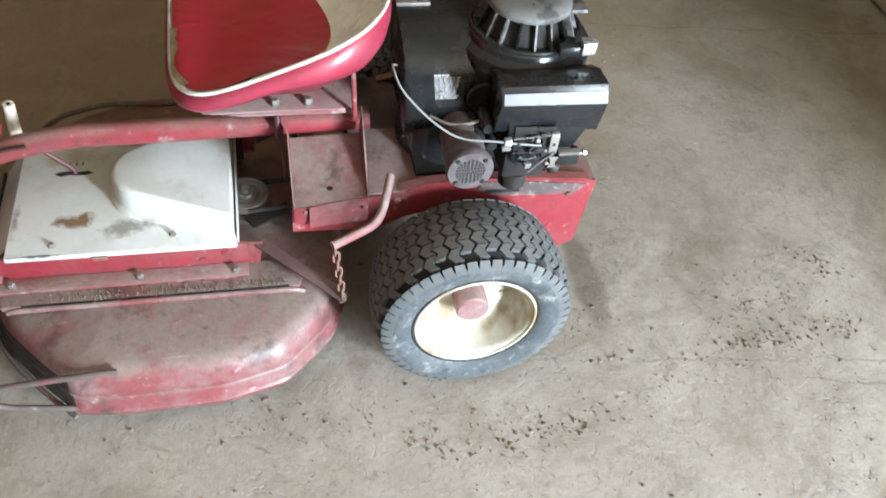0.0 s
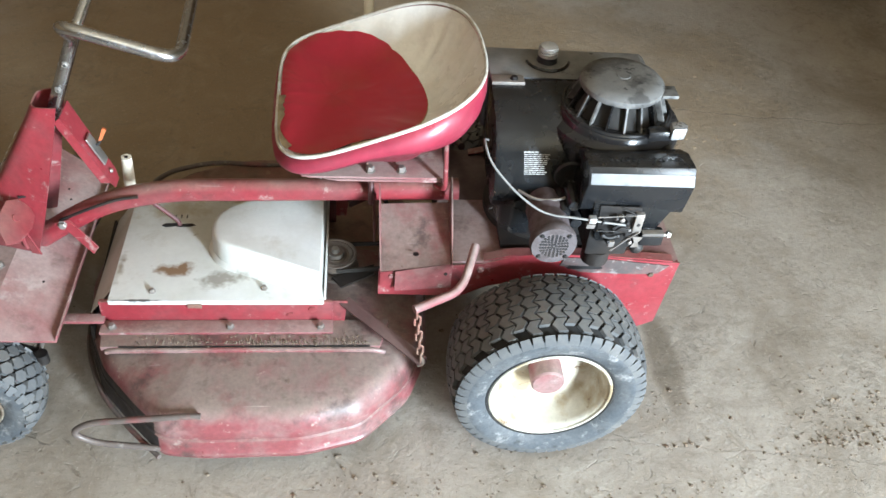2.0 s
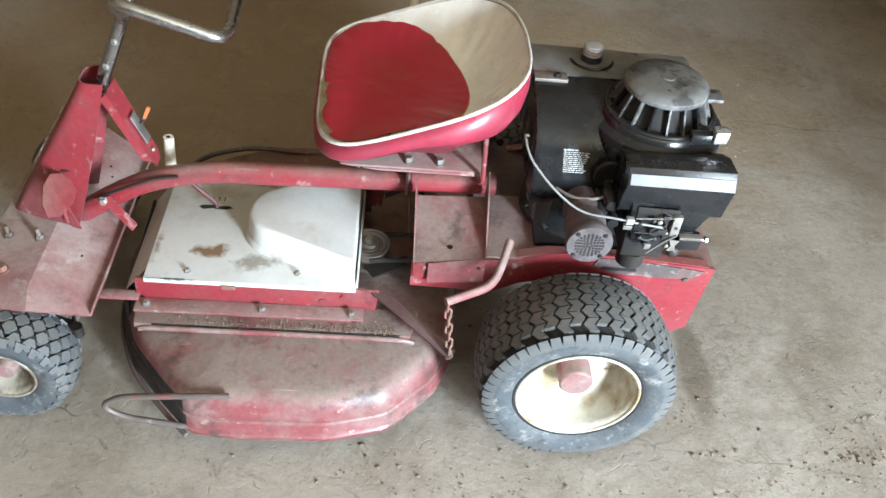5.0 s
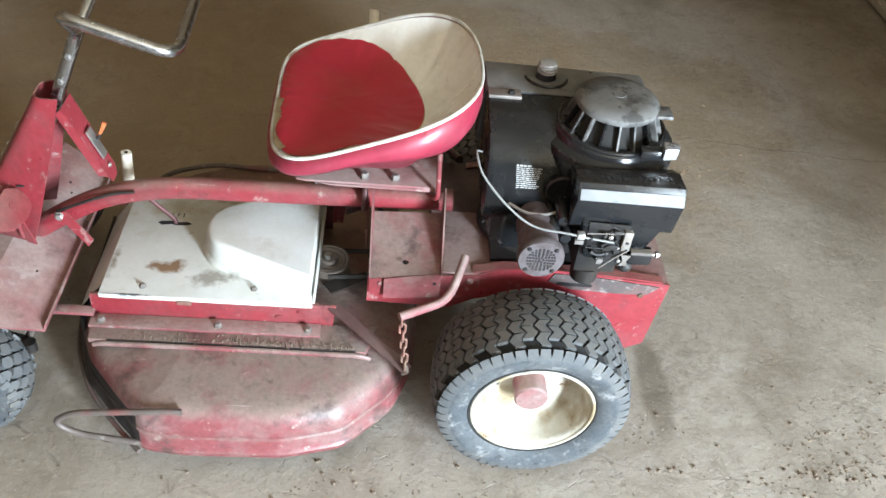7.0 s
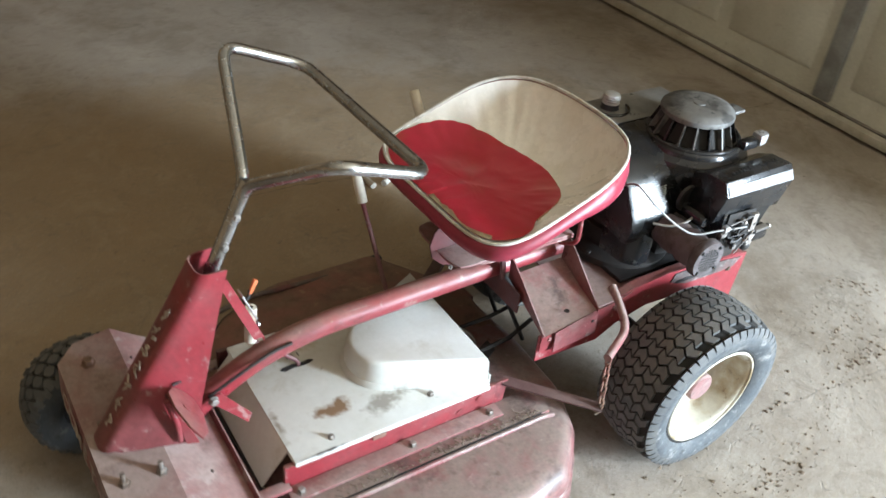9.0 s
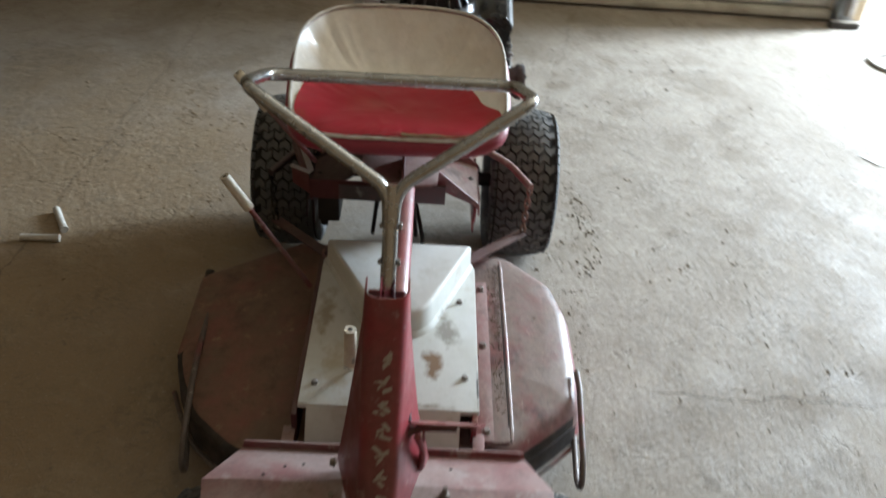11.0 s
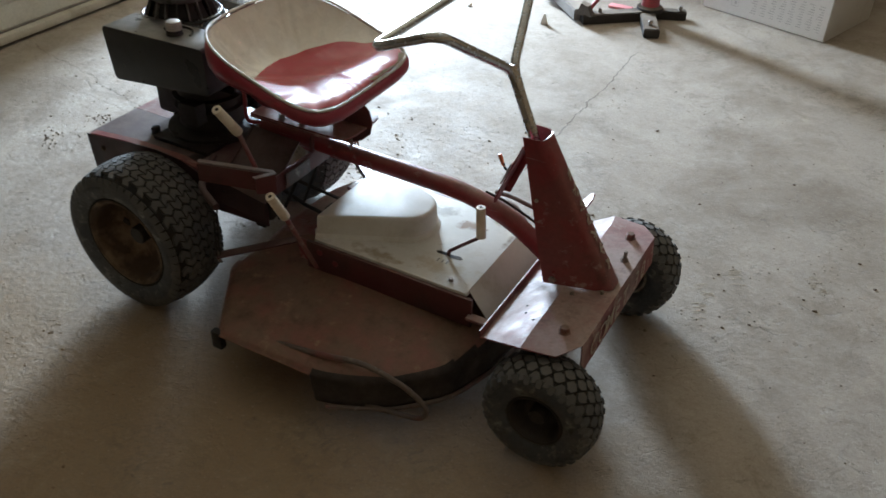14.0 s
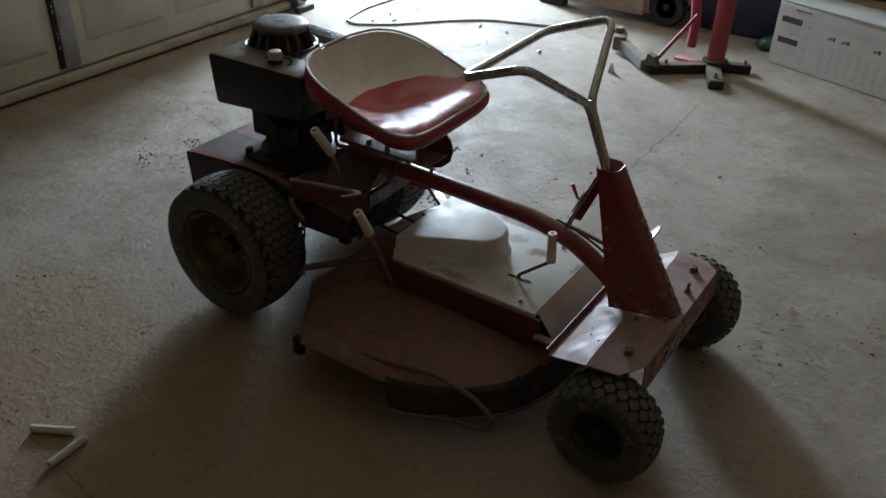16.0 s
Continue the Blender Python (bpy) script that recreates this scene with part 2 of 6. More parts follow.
CARD_BROWN = surface("brown_card", (0.36, 0.26, 0.17), (0.3, 0.21, 0.13), scale=3, rough=0.85, bump=0.15)
INK = surface("dark_ink", (0.10, 0.10, 0.11), rough=0.7, bump=0)
INK_PALE = surface("pale_ink", (0.60, 0.61, 0.64), rough=0.7, bump=0)
HOIST_RED = surface("hoist_red_paint", (0.34, 0.05, 0.065), (0.26, 0.045, 0.055), rough=0.5, bump=0.1, chip=(0.14, 0.09, 0.08))
HOIST_BLACK = surface("grimy_black_steel", (0.022, 0.019, 0.017), (0.04, 0.032, 0.026), rough=0.7, dust=(0.22, 0.18, 0.135), dust_amount=0.85, bump=0.3)
HOIST_GREY = surface("grey_steel", (0.17, 0.155, 0.145), (0.09, 0.08, 0.072), rough=0.6, metal=0.2, dust=(0.34, 0.30, 0.25), dust_amount=0.8, bump=0.3)
TAN_BODY = surface("tan_body_panel", (0.40, 0.34, 0.27), (0.28, 0.22, 0.17), scale=5, rough=0.5, bump=0.15)
BLUE_BODY = surface("dark_blue_sheet", (0.035, 0.05, 0.10), (0.02, 0.025, 0.05), rough=0.5, bump=0.3)
GREEN_BAG = surface("dark_green_plastic", (0.03, 0.10, 0.045), (0.015, 0.04, 0.02), rough=0.4, bump=0.4)
PAPER = surface("white_plastic_tube", (0.84, 0.83, 0.80), (0.74, 0.72, 0.67), scale=20, rough=0.5, bump=0.05)
PINK_CARD = surface("pink_card", (0.62, 0.24, 0.25), rough=0.7, bump=0.05)
DUSTY_PLASTIC = surface("dusty_white_plastic", (0.56, 0.54, 0.50), (0.46, 0.43, 0.38), scale=40, rough=0.5, bump=0.1)
EARTH = surface("dry_tan_earth", (0.30, 0.22, 0.14), (0.20, 0.14, 0.085), scale=40, rough=0.95, bump=0.4)
DIRT = surface("dry_mud", (0.135, 0.098, 0.070), (0.21, 0.168, 0.125), scale=60, rough=0.95, bump=0.5)
DUST_RIDGE = surface("packed_dust", (0.37, 0.315, 0.24), (0.43, 0.37, 0.29), scale=40, rough=0.9, bump=0.3)


def stained_cream():
    """The deck cover's paint with its rust-brown stain and grimy smears."""
    m = CREAM.copy()
    m.name = "stained_cream_paint"
    nt = m.node_tree
    bsdf = nt.nodes["Principled BSDF"]
    colour = bsdf.inputs["Base Color"].links[0].from_socket
    coord = nt.nodes.new("ShaderNodeTexCoord")
    wobble = nt.nodes.new("ShaderNodeTexNoise")
    wobble.inputs["Scale"].default_value, wobble.inputs["Detail"].default_value = 42, 7
    nt.links.new(coord.outputs["Object"], wobble.inputs["Vector"])
    for place, size, tone, strength in (((-0.735, -0.085, 0.25), (0.050, 0.020, 0.03), (0.20, 0.11, 0.05), 0.95),
                                        ((-0.640, -0.115, 0.25), (0.060, 0.024, 0.03), (0.21, 0.185, 0.15), 0.8),
                                        ((-0.765, 0.10, 0.25), (0.07, 0.035, 0.03), (0.42, 0.36, 0.25), 0.7),
                                        ((-0.52, -0.150, 0.262), (0.06, 0.006, 0.012), (0.10, 0.085, 0.07), 0.9),
                                        ((-0.80, -0.171, 0.248), (0.07, 0.003, 0.01), (0.05, 0.045, 0.04), 0.95),
                                        ((-0.845, -0.08, 0.25), (0.01, 0.05, 0.03), (0.22, 0.18, 0.13), 0.8),
                                        ((-0.60, 0.135, 0.25), (0.09, 0.02, 0.03), (0.30, 0.24, 0.15), 0.8)):
        away = nt.nodes.new("ShaderNodeVectorMath")
        away.operation = "SUBTRACT"
        nt.links.new(coord.outputs["Object"], away.inputs[0])
        away.inputs[1].default_value = place
        scaled = nt.nodes.new("ShaderNodeVectorMath")
        scaled.operation = "DIVIDE"
        nt.links.new(away.outputs[0], scaled.inputs[0])
        scaled.inputs[1].default_value = size
        far = nt.nodes.new("ShaderNodeVectorMath")
        far.operation = "LENGTH"
        nt.links.new(scaled.outputs[0], far.inputs[0])
        add = nt.nodes.new("ShaderNodeMath")
        add.operation = "MULTIPLY_ADD"
        nt.links.new(wobble.outputs["Fac"], add.inputs[0])
        add.inputs[1].default_value = 2.6
        nt.links.new(far.outputs["Value"], add.inputs[2])
        edge = nt.nodes.new("ShaderNodeMapRange")
        edge.inputs["From Min"].default_value, edge.inputs["From Max"].default_value = 2.35, 1.65
        edge.inputs["To Min"].default_value, edge.inputs["To Max"].default_value = 0.0, strength
        nt.links.new(add.outputs[0], edge.inputs["Value"])
        blend = nt.nodes.new("ShaderNodeMix")
        blend.data_type = "RGBA"
        nt.links.new(edge.outputs["Result"], blend.inputs["Factor"])
        nt.links.new(colour, blend.inputs["A"])
        blend.inputs["B"].default_value = (*tone, 1)
        colour = blend.outputs["Result"]
    nt.links.new(colour, bsdf.inputs["Base Color"])
    return m


COVER = stained_cream()


def concrete():
    """Tan, dusty slab: cloudy stains, fine grit, pits, hairline cracks and a joint."""
    m = bpy.data.materials.new("dusty_concrete")
    m.use_nodes = True
    nt = m.node_tree
    bsdf = nt.nodes["Principled BSDF"]
    coord = nt.nodes.new("ShaderNodeTexCoord")

    def noise_at(sc, detail=5.0, rough_=0.6, distort=0.0):
        n = nt.nodes.new("ShaderNodeTexNoise")
        n.inputs["Scale"].default_value, n.inputs["Detail"].default_value = sc, detail
        n.inputs["Roughness"].default_value, n.inputs["Distortion"].default_value = rough_, distort
        nt.links.new(coord.outputs["Object"], n.inputs["Vector"])
        return n.outputs["Fac"]

    def math_(op, a, b=0.0):
        n = nt.nodes.new("ShaderNodeMath")
        n.operation = op
        for socket, value in ((n.inputs[0], a), (n.inputs[1], b)):
            if isinstance(value, (int, float)):
                socket.default_value = value
            else:
                nt.links.new(value, socket)
        return n.outputs[0]

    def ramp(fac, lo, hi, a=0.0, b=1.0):
        n = nt.nodes.new("ShaderNodeMapRange")
        n.inputs["From Min"].default_value, n.inputs["From Max"].default_value = lo, hi
        n.inputs["To Min"].default_value, n.inputs["To Max"].default_value = a, b
        nt.links.new(fac, n.inputs["Value"])
        return n.outputs["Result"]

    def mix(fac, a, b):
        n = nt.nodes.new("ShaderNodeMix")
        n.data_type = "RGBA"
        nt.links.new(fac, n.inputs["Factor"])
        for socket, value in ((n.inputs["A"], a), (n.inputs["B"], b)):
            if isinstance(value, tuple):
                socket.default_value = (*value, 1.0)
            else:
                nt.links.new(value, socket)
        return n.outputs["Result"]

    split = nt.nodes.new("ShaderNodeSeparateXYZ")
    nt.links.new(coord.outputs["Object"], split.inputs[0])
    x, y = split.outputs["X"], split.outputs["Y"]
    colour = mix(ramp(noise_at(1.3, 4), 0.35, 0.65), (0.318, 0.275, 0.226), (0.398, 0.356, 0.306))
    colour = mix(ramp(noise_at(5.5, 6, 0.65, 0.6), 0.52, 0.74, 0, 0.45), colour, (0.462, 0.414, 0.352))
    colour = mix(ramp(noise_at(2.3, 6, 0.74, 0.4), 0.47, 0.66, 0, 0.8), colour, (0.206, 0.167, 0.124))
    # brown ellipse beside the mower: dry earth plus warm shade painted in
    reach = math_("ADD", math_("POWER", math_("ABSOLUTE", math_("DIVIDE", math_("ADD", x, 0.6), 1.5)), 2.0), math_("POWER", math_("ABSOLUTE", math_("DIVIDE", math_("SUBTRACT", y, 1.0), 0.85)), 2.0))
    ragged = math_("ADD", reach, math_("MULTIPLY", math_("SUBTRACT", noise_at(2.6, 6, 0.7), 0.5), 1.6))
    earth_shade = ramp(ragged, 0.45, 1.3, 0.9, 0.0)
    colour = mix(earth_shade, colour, (0.30, 0.218, 0.13))
    colour = mix(math_("MULTIPLY", earth_shade, ramp(noise_at(7, 6, 0.7, 1.0), 0.5, 0.7)), colour, (0.36, 0.285, 0.19))
    beside = math_("ADD", math_("POWER", math_("ABSOLUTE", math_("DIVIDE", math_("SUBTRACT", x, 0.345), 0.035)), 2.0), math_("POWER", math_("ABSOLUTE", math_("DIVIDE", math_("ADD", y, 0.13), 0.15)), 2.0))
    colour = mix(ramp(math_("ADD", beside, math_("MULTIPLY", math_("SUBTRACT", noise_at(14, 5, 0.7), 0.5), 1.8)), 0.5, 1.4, 0.7, 0.0), colour, (0.135, 0.104, 0.072))
    colour = mix(ramp(noise_at(9.5, 6, 0.78, 1.5), 0.54, 0.68, 0, 0.5), colour, (0.180, 0.149, 0.108))
    colour = mix(ramp(noise_at(70, 4, 0.75), 0.45, 0.75, 0, 0.45), colour, (0.248, 0.211, 0.172))
    colour = mix(ramp(noise_at(26, 3, 0.7), 0.64, 0.72, 0, 0.6), colour, (0.180, 0.144, 0.108))
    colour = mix(ramp(noise_at(150, 3, 0.8), 0.56, 0.72, 0, 0.55), colour, (0.171, 0.140, 0.104))
    colour = mix(ramp(noise_at(110, 3, 0.8), 0.60, 0.72, 0, 0.5), colour, (0.540, 0.495, 0.414))
    colour = mix(ramp(noise_at(13, 8, 0.8, 0.8), 0.64, 0.70, 0, 0.6), colour, (0.153, 0.122, 0.090))
    scuffs = ramp(noise_at(3.4, 3, 0.5), 0.52, 0.66)
    smudge = math_("MULTIPLY", scuffs, ramp(noise_at(24, 6, 0.75, 1.2), 0.48, 0.64, 0.0, 0.55))
    colour = mix(smudge, colour, (0.153, 0.131, 0.104))
    wander = math_("MULTIPLY", math_("SUBTRACT", noise_at(4.0, 7, 0.7), 0.5), 0.10)
    width = ramp(noise_at(9), 0.3, 0.7, 0.0006, 0.0042)

    def line(across, along, lo, hi):
        near = math_("LESS_THAN", math_("ABSOLUTE", math_("ADD", across, wander)), width)
        return math_("MULTIPLY", near, math_("MULTIPLY", math_("GREATER_THAN", along, lo), math_("LESS_THAN", along, hi)))

    crack = line(math_("ADD", x, 0.55), y, -1.98, -0.6)
    joint = line(math_("ADD", math_("ADD", y, -0.975), math_("MULTIPLY", x, 0.1)), x, -0.5, 1.7)
    side = line(math_("ADD", math_("ADD", y, 0.325), math_("MULTIPLY", x, 0.11)), x, 0.1, 1.3)
    apron = line(math_("ADD", math_("ADD", y, 0.27), math_("MULTIPLY", x, 0.245)), x, 0.75, 1.75)
    cracks = math_("MAXIMUM", math_("MAXIMUM", crack, math_("MULTIPLY", joint, 0.6)), math_("MAXIMUM", math_("MULTIPLY", side, 0.3), math_("MULTIPLY", apron, 0.5)))
    colour = mix(math_("MULTIPLY", cracks, 0.75), colour, (0.09, 0.07, 0.05))
    nt.links.new(colour, bsdf.inputs["Base Color"])
    nt.links.new(ramp(noise_at(6), 0.3, 0.7, 0.62, 0.88), bsdf.inputs["Roughness"])
    height = math_("ADD", math_("MULTIPLY", noise_at(9, 6, 0.55), 0.26), math_("MULTIPLY", noise_at(55, 5, 0.72), 0.17))
    height = math_("ADD", height, math_("MULTIPLY", noise_at(180, 3, 0.7), 0.06))
    pits = ramp(noise_at(17, 6, 0.72, 2.0), 0.60, 0.70)
    height = math_("SUBTRACT", height, math_("MULTIPLY", pits, 0.24))
    height = math_("SUBTRACT", height, math_("MULTIPLY", cracks, 0.35))
    crust = math_("MULTIPLY", scuffs, noise_at(34, 5, 0.7, 1.0))
    height = math_("ADD", height, math_("MULTIPLY", crust, 0.22))
    caked = math_("MULTIPLY", earth_shade, ramp(noise_at(16, 6, 0.68, 1.6), 0.48, 0.62))
    height = math_("ADD", height, math_("MULTIPLY", caked, 0.07))
    b = nt.nodes.new("ShaderNodeBump")
    b.inputs["Strength"].default_value, b.inputs["Distance"].default_value = 0.6, 0.02
    nt.links.new(height, b.inputs["Height"])
    nt.links.new(b.outputs["Normal"], bsdf.inputs["Normal"])
    return m


CONCRETE = concrete()


# ---- builders ----
def mesh_of(name, bm, sharp=35):
    bmesh.ops.recalc_face_normals(bm, faces=bm.faces)
    me = bpy.data.meshes.new(name)
    bm.to_mesh(me)
    bm.free()
    for p in me.polygons:
        p.use_smooth = True
    me.set_sharp_from_angle(angle=radians(sharp))
    return me


def part(name, bm, material, parent=None, label="", at=None, sharp=35):
    """One mesh object, under a thing or a part."""
    me = bm if isinstance(bm, bpy.types.Mesh) else mesh_of(name, bm, sharp)
    if not me.materials:
        me.materials.append(material)
    ob = new(name, me)
    if parent:
        ob.parent = parent
    if at:
        ob.location = at
    return tagged(ob, label)


def box(lo, hi, bevel=0.0, bm=None, turn=None):
    bm = bm or bmesh.new()
    size = [h - l for l, h in zip(lo, hi)]
    mid = [(h + l) / 2 for l, h in zip(lo, hi)]
    made = bmesh.ops.create_cube(bm, size=1, matrix=Matrix.Translation(mid) @ (turn or Matrix()) @ Matrix.Diagonal((*size, 1)))
    if bevel:
        edges = list({e for v in made["verts"] for e in v.link_edges})
        bmesh.ops.bevel(bm, geom=edges, offset=bevel, segments=2, profile=0.6, affect="EDGES")
    return bm


def rounded(points, radius, closed=False, steps=6):
    """A polyline with its corners rounded."""
    pts = [Vector(p) for p in points]
    out, n = [], len(pts)
    for i, p in enumerate(pts):
        if not closed and i in (0, n - 1):
            out.append(p)
            continue
        a, b = pts[i - 1], pts[(i + 1) % n]
        cut = min(radius, (a - p).length * 0.49, (b - p).length * 0.49)
        s, e = p + (a - p).normalized() * cut, p + (b - p).normalized() * cut
        for k in range(steps + 1):
            t = k / steps
            out.append(s * (1 - t) ** 2 + p * 2 * t * (1 - t) + e * t * t)
    return out


def tube(points, r, radius=0.0, closed=False, sides=12, bm=None, ends=None):
    """A round bar along points; ends: another radius at the last point."""
    pts = rounded(points, radius, closed) if radius else [Vector(p) for p in points]
    bm = bm or bmesh.new()
    n, rings, up = len(pts), [], None
    for i, p in enumerate(pts):
        a = pts[i - 1] if closed or i else p
        b = pts[(i + 1) % n] if closed or i < n - 1 else p
        d = (b - a).normalized()
        if up is None:
            up = d.orthogonal().normalized()
        up = (up - d * up.dot(d)).normalized()
        side = d.cross(up)
        rr = r if ends is None else r + (ends - r) * i / (n - 1)
        rings.append([bm.verts.new(p + (up * math.cos(q) + side * math.sin(q)) * rr) for q in (2 * math.pi * k / sides for k in range(sides))])
    for i in range(n if closed else n - 1):
        r0, r1 = rings[i], rings[(i + 1) % n]
        for k in range(sides):
            bm.faces.new((r0[k], r0[(k + 1) % sides], r1[(k + 1) % sides], r1[k]))
    if not closed:
        bm.faces.new(rings[0][::-1])
        bm.faces.new(rings[-1])
    return bm


def lathe(profile, axis="Y", at=(0, 0, 0), sides=48, bm=None, closed=False, caps=True):
    """Turns (along, radius) points about an axis through at."""
    bm = bm or bmesh.new()
    rings = []
    for along, r in profile:
        ring = []
        for k in range(sides):
            q = 2 * math.pi * k / sides
            c, s = math.cos(q) * r, math.sin(q) * r
            v = {"X": (along, c, s), "Y": (c, along, s), "Z": (c, s, along)}[axis]
            ring.append(bm.verts.new(Vector(at) + Vector(v)))
        rings.append(ring)
    m = len(rings)
    for i in range(m if closed else m - 1):
        a, b = rings[i], rings[(i + 1) % m]
        for k in range(sides):
            bm.faces.new((a[k], a[(k + 1) % sides], b[(k + 1) % sides], b[k]))
    if caps and not closed:
        bm.faces.new(rings[0][::-1])
        bm.faces.new(rings[-1])
    return bm


def prism(outline, lo, hi, axis="Z", bevel=0.0, bm=None, top=None):
    """An outline drawn out along an axis; top: a second outline for the far end. X: (y, z) points, Y: (x, z), Z: (x, y)."""
    bm = bm or bmesh.new()

    def at(p, h):
        return {"X": (h, p[0], p[1]), "Y": (p[0], h, p[1]), "Z": (p[0], p[1], h)}[axis]

    a = [bm.verts.new(at(p, lo)) for p in outline]
    b = [bm.verts.new(at(p, hi)) for p in (top or outline)]
    n = len(a)
    faces = [bm.faces.new(a[::-1]), bm.faces.new(b)]
    for k in range(n):
        faces.append(bm.faces.new((a[k], a[(k + 1) % n], b[(k + 1) % n], b[k])))
    if bevel:
        bmesh.ops.recalc_face_normals(bm, faces=faces)
        edges = list({e for f in faces for e in f.edges})
        bmesh.ops.bevel(bm, geom=edges, offset=bevel, segments=2, profile=0.6, affect="EDGES", clamp_overlap=True)
    return bm


def sheet(loops, thick, bm=None):
    """Flat panels given by their corners, joined at shared corners and given a thickness."""
    bm = bm or bmesh.new()
    seen = {}

    def vert(p):
        key = tuple(round(c, 5) for c in p)
        if key not in seen:
            seen[key] = bm.verts.new(p)
        return seen[key]

    faces = [bm.faces.new([vert(p) for p in loop]) for loop in loops]
    bmesh.ops.recalc_face_normals(bm, faces=faces)
    bmesh.ops.solidify(bm, geom=faces, thickness=thick)
    return bm


def bolt(name, at, r, h, parent, axis="Z", material=None, label=""):
    """A hexagonal head on a washer."""
    s = -1 if h < 0 else 1
    bm = lathe([(0, r * 1.35), (s * 0.0015, r * 1.35), (s * 0.0016, r), (h * 0.85, r), (h, r * 0.8)], axis, at, 6)
    return part(name, bm, material or DULL_STEEL, parent, label, sharp=20)


def thing(name, label, category, at=(0, 0, 0), group=""):
    ob = new(name)
    ob.location = at
    ob.empty_display_size = 0.1
    return tagged(ob, label, category, group)


def smooth(t):
    t = min(max(t, 0.0), 1.0)
    return t * t * (3 - 2 * t)


# ---- the garage ----
def garage():
    # slab with a far apron outside
    floor_mesh = box((-4.4, -6.2, -0.12), (1.84, 3.8, 0.0))
    tagged(part("floor", floor_mesh, CONCRETE), "dusty tan concrete garage slab with cracks and stains", "floor", kind="structure")
    apron = box((1.84, -60, -0.14), (60, 60, -0.012))
    tagged(part("ground", apron, CONCRETE), "pale concrete apron outside the open bay", "ground", kind="structure")
    # unseen shell added round the room; right and back darker to cut fill
    walls = (("wall_front_pillar", (1.78, -1.98, 0), (1.95, -1.84, 2.6)), ("wall_front_lintel", (1.78, -5.3, 2.12), (1.95, -1.98, 2.6)),
             ("wall_front_far", (1.78, -6.2, 0), (1.95, -5.3, 2.6)), ("wall_front_head", (1.78, -1.84, 2.2), (1.95, 3.8, 2.6)),
             ("wall_front_end", (1.78, 2.95, 0), (1.95, 3.8, 2.2)), ("wall_back", (-4.55, -6.2, 0), (-4.4, 3.8, 2.6)),
             ("wall_left", (-4.4, -6.35, 0), (1.95, -6.2, 2.6)), ("wall_right", (-4.4, 3.8, 0), (1.95, 3.95, 2.6)))
    for name, lo, hi in walls:
        tagged(part(name, box(lo, hi), WALL_DARK if name in ("wall_right", "wall_back") else WALL), "added brown garage wall, mostly unseen, toned for bounced light", "wall", kind="structure")
    tagged(part("ceiling", box((-4.55, -6.35, 2.6), (1.95, 3.95, 2.75)), WALL), "unseen brown ceiling added to bounce warm fill", "ceiling", kind="structure")


